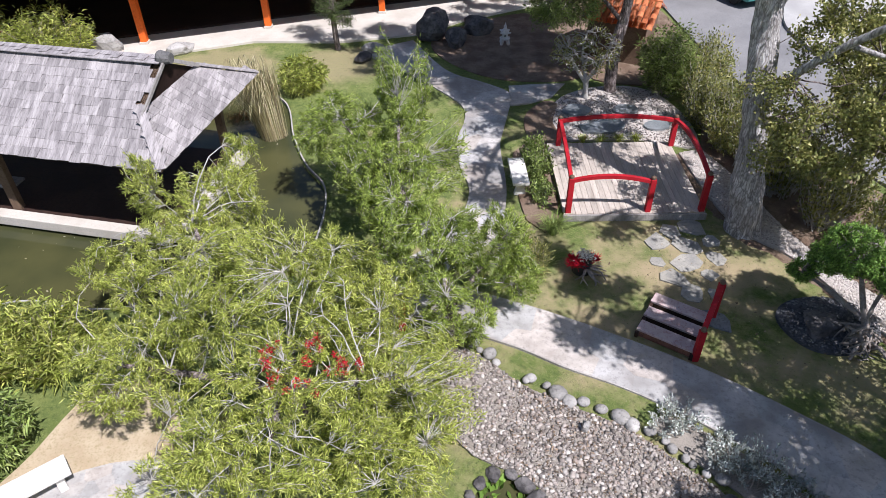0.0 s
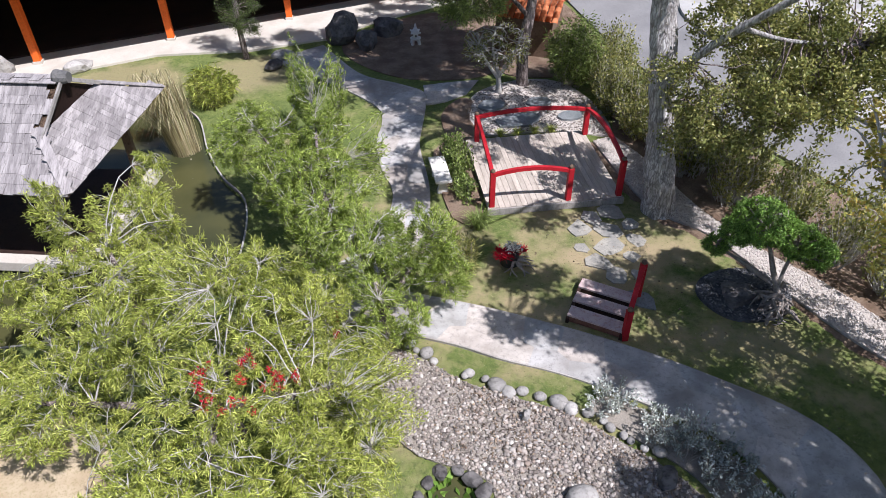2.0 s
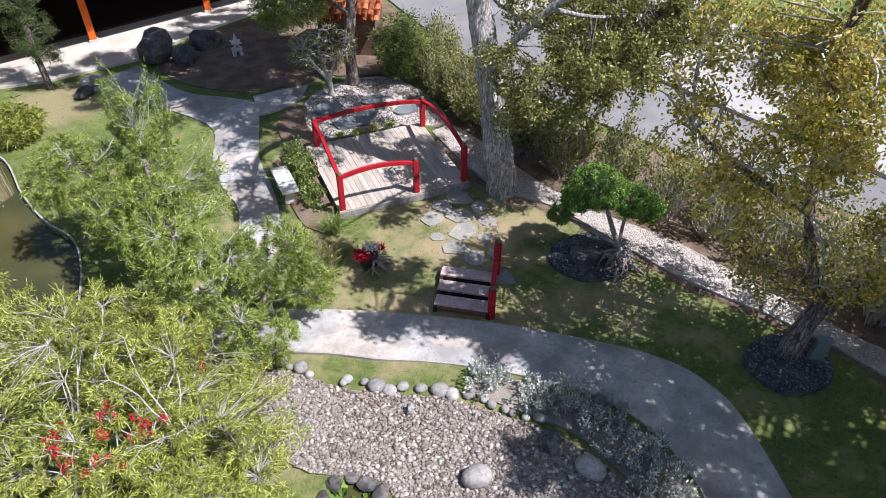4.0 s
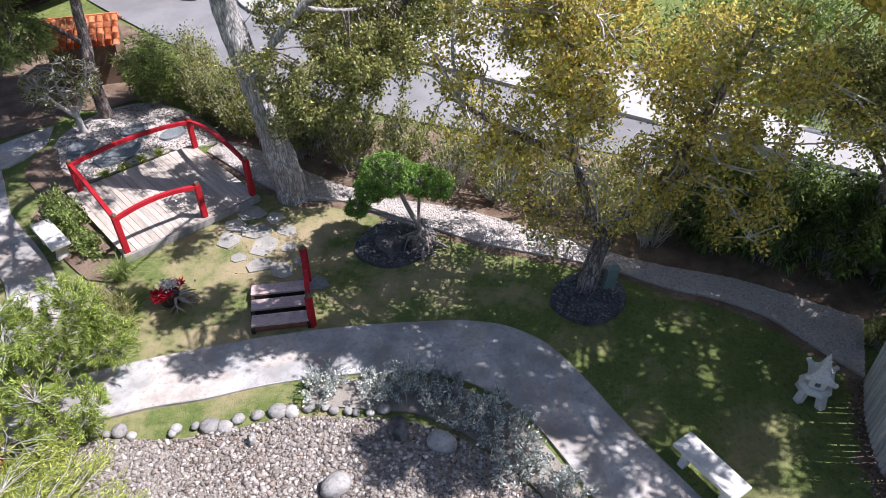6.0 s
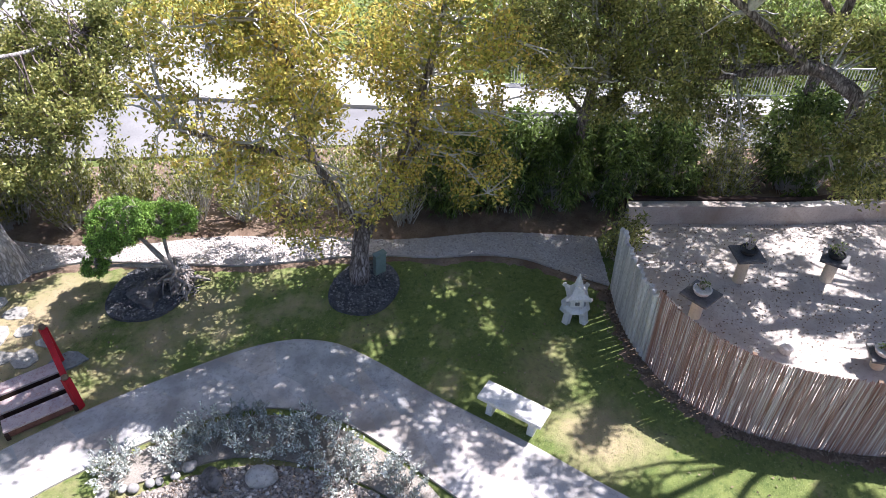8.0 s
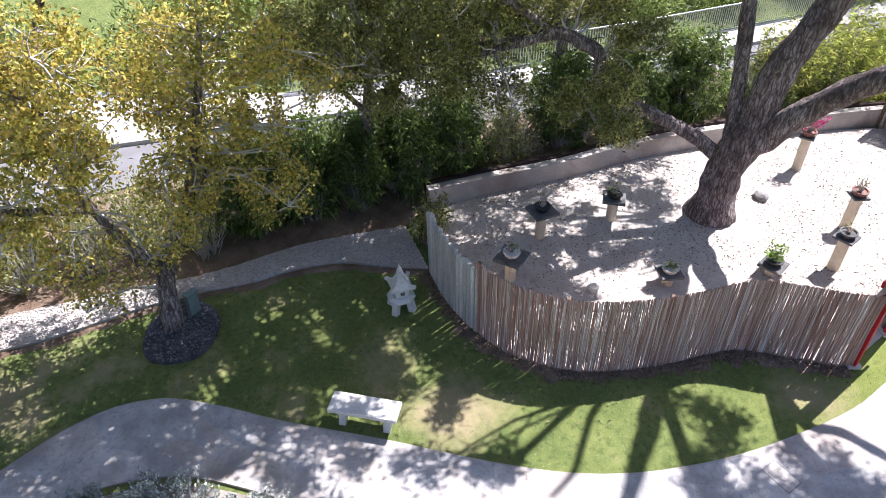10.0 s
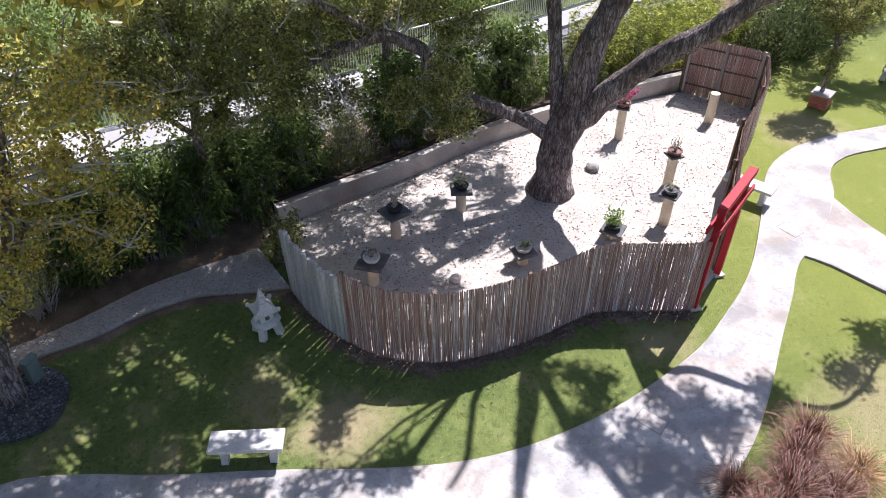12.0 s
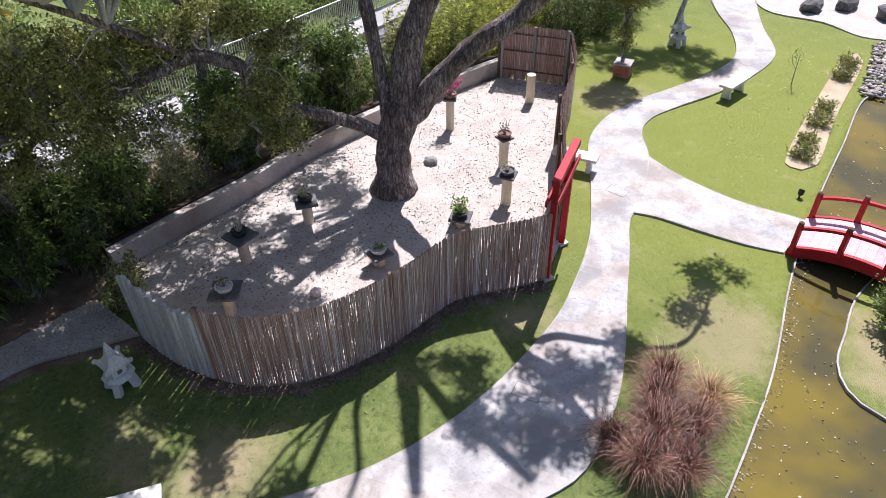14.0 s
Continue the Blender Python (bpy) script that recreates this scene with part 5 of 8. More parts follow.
def wall_bed():
    """Earth banked up against the back of the wall, with a dark timber edge."""
    a = even(smooth_line(WALL_LINE, 0.3), 60)
    d = unit(np.gradient(a, axis=0))
    nrm = np.stack([d[:, 1], -d[:, 0]], 1)
    for name, lo, hi, z, mat, label in (("edge_timber", 0.23, 0.36, 0.60, "darkwood", "dark old timber along the top of the wall"), ("banked_soil", 0.37, 1.3, 0.46, "soil", "dark earth banked behind the wall")):
        bm = bmesh.new()
        rows = []
        for k, (p, n) in enumerate(zip(a, nrm)):
            h = z + 0.03 * math.sin(k * 0.9) * math.sin(k * 0.37)
            q, r = p + n * lo, p + n * hi
            rows.append([bm.verts.new(v) for v in ((*q, -0.05), (*q, h), (*r, h if name == "edge_timber" else 0.03), (*r, -0.05))])
        for r, s in zip(rows, rows[1:]):
            for u in range(4):
                bm.faces.new((r[u], r[(u + 1) % 4], s[(u + 1) % 4], s[u]))
        bm.faces.new(rows[0])
        bm.faces.new(rows[-1])
        bmesh.ops.recalc_face_normals(bm, faces=bm.faces)
        tagged(part(name, bm, M[mat]), label, "edging" if name == "edge_timber" else "soil", kind="structure")


wall_bed()


def red_gate():
    a, b = Vector((8.74, -7.36, 0)), Vector((9.56, -8.38, 0))
    d = (b - a).normalized()
    n = Vector((-d.y, d.x, 0))
    g = thing("red_gate", a, "red painted timber gate frame with paired tie beams", "gate")
    turn = math.degrees(math.atan2(d.y, d.x))
    L = (b - a).length
    for p in (Vector(), b - a):
        part("post", box(bmesh.new(), (0.13, 0.13, 2.44), Matrix.Translation(p) @ pose(0, 0, 0, 0, 0, turn), 0.012), M["red"], g)
        part("footing", box(bmesh.new(), (0.24, 0.24, 0.05), Matrix.Translation(p + Vector((0, 0, 0.01)))), M["concrete"], g)
    part("lintel", beam(bmesh.new(), d * -0.10 + Vector((0, 0, 2.51)), d * (L + 0.36) + Vector((0, 0, 2.51)), 0.17, 0.14, 0.012), M["red"], g)
    for s in (-1, 1):
        part("tie_beam", beam(bmesh.new(), d * -0.34 + n * s * 0.10 + Vector((0, 0, 2.16)), d * (L + 0.34) + n * s * 0.10 + Vector((0, 0, 2.16)), 0.05, 0.13, 0.008), M["red"], g)
    part("strut", beam(bmesh.new(), d * L * 0.5 + Vector((0, 0, 2.1)), d * L * 0.5 + Vector((0, 0, 2.45)), 0.1, 0.1, 0.008), M["red"], g)


red_gate()


def pedestal(at, h, r=0.11, slab=0.0, label="cream column pedestal in the sand", turn=0.0):
    g = thing("pedestal", at, label, "pedestal", "bonsai pedestals", turn)
    part("shaft", lathe(bmesh.new(), [(r * 1.03, 0), (r, 0.02), (r, h - 0.02), (r * 1.02, h)], 20), M["column"], g, smooth=False)
    if slab:
        part("slab", box(bmesh.new(), (slab, slab, 0.05), Matrix.Translation((0, 0, h)), 0.008), M["slab"], g, "dark square stone slab")
    return g


PEDS = [((15.63, -11.71, 0.03), 0.92, 0.13, 0), ((15.44, -8.78, 0.03), 0.95, 0.12, 0.36), ((12.93, -8.97, 0.03), 0.88, 0.125, 0.36), ((11.5, -8.12, 0.03), 0.82, 0.125, 0.42),
        ((13.23, -3.59, 0.03), 0.58, 0.125, 0.52), ((12.53, -1.84, 0.03), 0.72, 0.12, 0.58), ((11.09, -1.08, 0.03), 0.58, 0.12, 0.6), ((10.95, -4.4, 0.03), 0.30, 0.12, 0.48), ((11.3, -6.7, 0.03), 0.22, 0.12, 0.5)]
for k, (at, h, r, sl) in enumerate(PEDS):
    pedestal(at, h, r, sl, "cream column pedestal standing in the sand" if not sl else "cream pedestal with a dark slab top in the sand", 20 + 37 * k)


def potted(at, seed, leaf_mat, spread_r, h, label, pot_mat=None, leaves=120):
    rng = np.random.default_rng(seed)
    g = thing("potted_plant", at, label, "potted plant", "potted plants of the sand court")
    part("pot", lathe(bmesh.new(), [(0.11, 0), (0.15, 0.03), (0.17, 0.10), (0.185, 0.105), (0.185, 0.125), (0.15, 0.125), (0.14, 0.095)], 18), pot_mat or M["pot"], g)
    tips = in_blobs([(0, 0, 0.12 + h * 0.6, spread_r, spread_r, h * 0.45)], 14, rng, 0.4)
    br = [(bend(np.array([0, 0, 0.09]), t, rng, 5, 0.15, 0.1), np.linspace(0.014, 0.003, 5)) for t in tips]
    v, f = tubes(br, 5)
    link_mesh("stem", np_mesh("stem", v, f, True), M["twig"], g)
    if leaves:
        p, d = dress(np.array([b[0] for b in br]), max(1, leaves // 14), 0.03, rng)
        link_mesh("foliage", leaf_mesh("foliage", p, d, 0.07, 0.035, rng), leaf_mat, g)
    return g


tops = [(at, at[2] + h + (0.05 if sl else 0)) for at, h, r, sl in PEDS]
potted((*tops[1][0][:2], tops[1][1]), 11, M["lf_pink"], 0.34, 0.5, "bougainvillea with magenta flowers in a brown pot", None, 260)
potted((*tops[2][0][:2], tops[2][1]), 12, M["lf_oak"], 0.16, 0.42, "nearly bare bonsai in a brown pot", None, 16)
potted((*tops[3][0][:2], tops[3][1]), 13, M["lf_oak"], 0.16, 0.12, "low bonsai in a dark pot", M["slab"], 26)
potted((*tops[4][0][:2], tops[4][1]), 14, M["lf_green"], 0.2, 0.2, "small bonsai in a dark round pot", M["black"], 60)
potted((*tops[5][0][:2], tops[5][1]), 15, M["lf_oak"], 0.16, 0.3, "sparse bonsai on a dark slab", M["black"], 24)
potted((*tops[6][0][:2], tops[6][1]), 16, M["lf_dark"], 0.12, 0.16, "small bonsai in a pale bowl", M["stone_white"], 50)
potted((*tops[7][0][:2], tops[7][1]), 17, M["lf_green"], 0.14, 0.1, "low green plant in a pale bowl", M["stone_white"], 60)
potted((*tops[8][0][:2], tops[8][1]), 18, M["lf_ball"], 0.26, 0.38, "bushy bright green potted plant", M["black"], 330)


# ---- the red bridge ----
def red_bridge():
    a, b = Vector((7.02, -13.22, 0)), Vector((4.36, -14.32, 0))
    d = (b - a).normalized()
    n = Vector((-d.y, d.x, 0))
    L = (b - a).length
    g = thing("arched_bridge", a, "red arched timber footbridge over the pond", "bridge")
    arch = lambda t: 0.12 + 0.34 * 4 * t * (1 - t)
    wide = 1.45
    k = 18
    for s in (-1, 1):
        off = n * s * wide / 2
        bm = bmesh.new()
        rows = []
        for i in range(k + 1):
            t = i / k
            p = d * L * t + off
            w = n * 0.045
            z = arch(t)
            rows.append([bm.verts.new(q) for q in (p - w + Vector((0, 0, z - 0.22)), p + w + Vector((0, 0, z - 0.22)), p + w + Vector((0, 0, z + 0.06)), p - w + Vector((0, 0, z + 0.06)))])
        for r, q in zip(rows, rows[1:]):
            for u in range(4):
                bm.faces.new((r[u], r[(u + 1) % 4], q[(u + 1) % 4], q[u]))
        bm.faces.new(rows[0][::-1])
        bm.faces.new(rows[-1])
        bmesh.ops.recalc_face_normals(bm, faces=bm.faces)
        part("side_beam", bm, M["red"], g)
        for t in (0.03, 0.345, 0.66, 0.97):
            red_post(g, tuple(d * L * t + off + Vector((0, 0, arch(t) - 0.1))), 0.78, 0.10)
        for lo, w, h in ((0.58, 0.08, 0.07),):
            bm = bmesh.new()
            rows = []
            for i in range(k + 1):
                t = 0.04 + 0.92 * i / k
                p = d * L * t + off + Vector((0, 0, arch(t) + lo))
                x = n * w / 2
                u2 = Vector((0, 0, h / 2))
                rows.append([bm.verts.new(q) for q in (p - x - u2, p + x - u2, p + x + u2, p - x + u2)])
            for r, q in zip(rows, rows[1:]):
                for u in range(4):
                    bm.faces.new((r[u], r[(u + 1) % 4], q[(u + 1) % 4], q[u]))
            bmesh.ops.recalc_face_normals(bm, faces=bm.faces)
            part("handrail" if lo > 0.3 else "lower_rail", bm, M["red"], g)
    bm = bmesh.new()
    for i in range(12):
        t0, t1 = i / 12, (i + 1) / 12
        beam(bm, d * L * t0 + Vector((0, 0, arch(t0) - 0.03)), d * L * t1 + Vector((0, 0, arch(t1) - 0.03)), wide - 0.12, 0.04, 0)
    part("underboard", bm, M["darkwood"], g, "dark boards under the planks")
    for i in range(16):
        t0, t1 = i / 16, (i + 0.985) / 16
        p, q = d * L * t0 + Vector((0, 0, arch(t0) + 0.02)), d * L * t1 + Vector((0, 0, arch(t1) + 0.02))
        part("plank", beam(bmesh.new(), p, q, wide - 0.1, 0.03, 0.003), M["redplank"], g)


M["redplank"] = surf("faded_red_planks", (0.66, 0.36, 0.38), (0.74, 0.46, 0.47), (0.52, 0.18, 0.20), 2.0, 20, 0.55, 0.2, 0.004, rand=0.08)
red_bridge()


# ---- trees ----
A3 = lambda *q: [tuple(map(float, p)) for p in q]

tree("bottlebrush_tree", "wide weeping bottlebrush with pale twigs and a few red flowers",
     [(A3((-2.6, 7.7, 0), (-2.65, 7.7, 0.9), (-2.5, 7.6, 1.7)), [0.16, 0.13, 0.09]), (A3((-2.6, 7.7, 0.8), (-3.8, 8.8, 1.6), (-4.6, 10.2, 2.4)), [0.1, 0.07, 0.03]), (A3((-2.6, 7.65, 0.9), (-1.6, 7.1, 1.6), (-0.6, 6.8, 2.0)), [0.1, 0.07, 0.03]), (A3((-2.6, 7.6, 1.0), (-2.5, 6.5, 1.7), (-2.4, 5.7, 2.1)), [0.09, 0.06, 0.03]), (A3((-2.7, 7.7, 0.7), (-4.0, 7.6, 1.2), (-5.2, 7.5, 1.6)), [0.09, 0.06, 0.03])],
     [(-4.7, 9.5, 1.9, 1.4, 1.3, 0.95), (-4.4, 11.0, 2.2, 1.0, 0.9, 0.9), (-2.7, 8.2, 2.4, 1.9, 1.7, 1.0), (-0.6, 7.0, 1.5, 1.3, 1.1, 0.8), (-2.2, 6.0, 1.8, 1.9, 1.0, 0.8), (-5.1, 7.7, 1.4, 1.2, 1.1, 0.7), (-3.7, 5.6, 1.1, 1.0, 0.7, 0.6), (-0.9, 5.9, 1.1, 1.0, 0.7, 0.6), (-1.4, 8.6, 1.9, 1.0, 0.9, 0.8), (-5.7, 11.0, 2.7, 0.35, 0.4, 0.8), (-4.0, 11.7, 2.8, 0.4, 0.4, 0.7), (-6.3, 9.6, 1.9, 0.5, 0.5, 0.5)],
     110, 3000, 50, (0.10, 0.016), M["lf_willow"], M["bark_brown"], 21, 0.028, stout=0.013, twig=0.0065, shell=0.4, twig_mat=M["palestem"], outward=0.75, lift=0.12, along=0.6)

tree("green_willow_myrtle", "fresh green feathery tree with long upright shoots",
     [(A3((0.15, 9.4, 0), (0.1, 9.6, 0.8), (-0.1, 10.2, 1.6)), [0.13, 0.1, 0.06]), (A3((0.1, 9.6, 0.7), (0.7, 10.1, 1.3), (1.2, 10.4, 1.9)), [0.07, 0.05, 0.025]), (A3((-0.1, 10.2, 1.5), (-0.8, 11.4, 2.3), (-0.9, 13.0, 3.0)), [0.06, 0.045, 0.02]), (A3((-0.7, 11.2, 2.0), (-1.6, 13.0, 2.1), (-2.3, 14.3, 2.3)), [0.05, 0.035, 0.02])],
     [(-2.4, 14.4, 2.0, 1.1, 0.9, 0.9), (-1.2, 14.3, 2.9, 0.3, 0.35, 1.6), (-0.4, 13.7, 3.0, 0.26, 0.26, 1.5), (0.3, 12.6, 2.4, 0.25, 0.25, 1.1), (-0.8, 13.0, 2.6, 0.5, 0.5, 0.9), (-0.9, 11.6, 2.2, 1.0, 1.2, 0.9), (-0.3, 10.1, 1.9, 1.1, 1.0, 1.0), (0.9, 10.4, 1.7, 0.9, 0.8, 0.8), (1.5, 10.2, 1.0, 0.5, 0.5, 0.6), (0.3, 9.2, 0.9, 0.7, 0.5, 0.7), (-1.6, 12.9, 1.9, 0.9, 0.8, 0.8)],
     80, 1900, 55, (0.10, 0.016), M["lf_feather"], M["bark_brown"], 22, 0.025, stout=0.014, twig=0.0065, shell=0.35, twig_mat=M["palestem"], outward=1.0, lift=0.05, along=0.5)

tree("pale_trunk_tree", "tall tree with a thick pale scaly trunk and olive crown",
     [(A3((7.14, 12.95, -0.05), (6.95, 13.1, 1.2), (6.78, 13.27, 2.9), (6.56, 13.7, 5.2), (6.5, 14.0, 7.6)), [0.42, 0.29, 0.265, 0.255, 0.2]), (A3((6.76, 13.3, 3.0), (6.95, 12.7, 4.0), (7.5, 12.1, 4.9), (8.4, 11.0, 6.2)), [0.09, 0.075, 0.07, 0.05]), (A3((6.6, 13.6, 5.0), (7.6, 14.2, 6.4), (8.8, 14.6, 7.4)), [0.16, 0.12, 0.05]), (A3((7.5, 12.1, 4.9), (8.4, 11.8, 4.7), (9.6, 11.4, 4.7)), [0.05, 0.04, 0.02]), (A3((8.4, 11.0, 6.2), (7.4, 9.8, 7.6), (6.0, 8.8, 8.2)), [0.05, 0.04, 0.02]), (A3((6.5, 14.0, 7.5), (5.4, 13.2, 8.1), (4.8, 11.0, 8.3)), [0.12, 0.08, 0.03]), (A3((6.5, 14.0, 7.5), (5.2, 15.6, 8.2), (4.0, 18.2, 8.2)), [0.12, 0.08, 0.03])],
     # the last three blobs lie above the view and are there to cast shade
     [(7.5, 11.2, 3.3, 1, 0.9, 0.7), (8.4, 10.9, 3.9, 1.1, 1, 0.8), (9.4, 11.4, 4.2, 1.2, 1.2, 0.9), (8.9, 12.6, 3.4, 1, 1, 0.9), (7, 12.1, 2.7, 0.6, 0.6, 0.7), (6.7, 12.6, 3.6, 0.7, 0.6, 0.6), (7.6, 13, 4.6, 0.7, 0.8, 0.7), (10.2, 10.8, 4.7, 1.1, 1.1, 0.8), (8.2, 12.9, 5.3, 0.9, 0.9, 0.6), (9.7, 12.4, 4.9, 1, 1, 0.7), (6.9, 14.2, 7.2, 2.2, 2.2, 0.9), (5.4, 17, 7.6, 2.2, 2.2, 0.9), (8.1, 16.2, 7, 1.8, 1.8, 0.9)],
     140, 720, 84, (0.085, 0.05), M["lf_oak"], M["bark_pale"], 23, 0.095, along=0.75, outward=0.4, stout=0.022, shell=0.3, twig_mat=M["bark_brown"], trunk_sides=32,
     upper=([(4.8, 10.6, 8.0, 0.8, 0.7, 0.4), (4.9, 12.4, 8.0, 0.7, 0.8, 0.4), (5.1, 14.4, 8.2, 0.7, 0.8, 0.4), (4.7, 16.4, 8.2, 0.8, 0.8, 0.4), (3.8, 18.4, 8.0, 0.9, 0.8, 0.4), (6.3, 8.2, 8.0, 0.6, 0.5, 0.4), (8.0, 8.8, 8.2, 0.5, 0.5, 0.4)], 50, 95, 80))

tree("yellowing_tree", "broad tree with yellow-green autumn leaves and grey limbs",
     [(A3((9.62, 5.74, -0.05), (9.72, 5.72, 0.9), (9.9, 5.5, 1.6), (10.15, 5.2, 2.3), (10.8, 4.7, 3.2)), [0.24, 0.17, 0.155, 0.145, 0.11]), (A3((9.8, 5.6, 1.3), (9.6, 6.15, 2.3), (9.35, 6.5, 3.9), (9.2, 6.7, 6.2)), [0.10, 0.085, 0.075, 0.05]), (A3((9.5, 6.3, 3.0), (8.6, 7.0, 3.6), (7.6, 7.6, 4.4)), [0.08, 0.06, 0.03]), (A3((10.3, 5.1, 2.5), (10.3, 4.5, 4.2), (10.2, 4.0, 6.0)), [0.10, 0.08, 0.04]), (A3((9.3, 6.6, 4.6), (10.4, 6.6, 6.0), (11.4, 6.2, 7.4)), [0.08, 0.06, 0.03]), (A3((9.2, 6.7, 6.0), (9.1, 6.2, 7.4), (9.3, 4.8, 8.1), (9.8, 2.6, 8.4), (9.4, 0.8, 8.3)), [0.06, 0.06, 0.05, 0.04, 0.02]), (A3((9.2, 6.7, 6.2), (8.6, 6.3, 7.4), (7.4, 6.2, 8.0), (6.6, 6.6, 8.2)), [0.05, 0.05, 0.04, 0.02]), (A3((10.4, 6.6, 6.0), (10.6, 5.8, 7.4), (11.0, 4.2, 8.2), (11.4, 2.2, 8.2)), [0.06, 0.05, 0.04, 0.02])],
     [(9.0, 6.0, 5.4, 1.4, 1.4, 1.0), (7.5, 7.2, 4.4, 0.7, 0.7, 0.7), (10.6, 4.1, 4.0, 1.1, 1.1, 1.0), (9.3, 5.6, 2.3, 0.7, 0.9, 0.5), (8.6, 7.0, 3.0, 1.0, 1.0, 0.8), (10.9, 5.0, 5.0, 1.2, 1.2, 1.0), (11.1, 3.1, 4.6, 1.1, 1.1, 0.9), (9.0, 6.4, 1.5, 0.5, 0.6, 0.35), (10.1, 3.8, 5.8, 1.3, 1.3, 0.8), (10.9, 3.6, 2.6, 0.9, 0.8, 0.7), (8.7, 7.6, 5.9, 1.2, 1.2, 0.6), (9.3, 4.9, 3.3, 0.7, 0.7, 0.8), (8.3, 5.8, 4.7, 0.8, 0.8, 0.8), (11.5, 4.7, 3.4, 1.0, 1.0, 0.8), (10.2, 5.0, 3.2, 0.8, 0.8, 0.7), (10.4, 7.0, 3.4, 0.9, 0.9, 0.7), (8.6, 7.4, 5.6, 0.9, 0.9, 0.6), (10.3, 7.5, 5.0, 0.8, 0.7, 0.6), (9.3, 6.4, 6.1, 0.9, 0.9, 0.5), (8.1, 8.3, 4.8, 0.7, 0.7, 0.6), (9.2, 6.5, 4.9, 0.9, 0.9, 0.6), (8.6, 7.6, 3.8, 0.7, 0.7, 0.6), (10.2, 4.6, 4.6, 0.8, 0.8, 0.6)],
     170, 1000, 34, (0.09, 0.052), M["lf_yellow"], M["bark_brown"], 24, 0.1, shell=0.3, twig_mat=M["palestem"], along=0.78, outward=0.4, twig=0.013, stout=0.035,
     upper=([(7.6, 5.6, 8.0, 0.8, 0.7, 0.5), (8.7, 6.4, 8.0, 0.6, 0.6, 0.4), (6.9, 7.2, 8.0, 0.7, 0.6, 0.5), (6.4, 5.6, 8.0, 0.6, 0.5, 0.4), (8.3, 4.3, 8.0, 0.8, 0.8, 0.5), (9.6, 3.4, 8.0, 1.0, 0.9, 0.5), (10.5, 2.4, 8.0, 1.0, 0.9, 0.5), (8.7, 2.7, 8.0, 0.8, 0.8, 0.5), (7.7, 1.6, 8.0, 0.7, 0.6, 0.4), (9.2, 1.9, 8.0, 0.7, 0.7, 0.4), (9.8, 1.0, 8.0, 0.7, 0.7, 0.4), (8.4, 0.7, 8.0, 0.7, 0.6, 0.4), (11.8, 1.7, 8.0, 0.7, 0.7, 0.4)], 70, 260, 110))

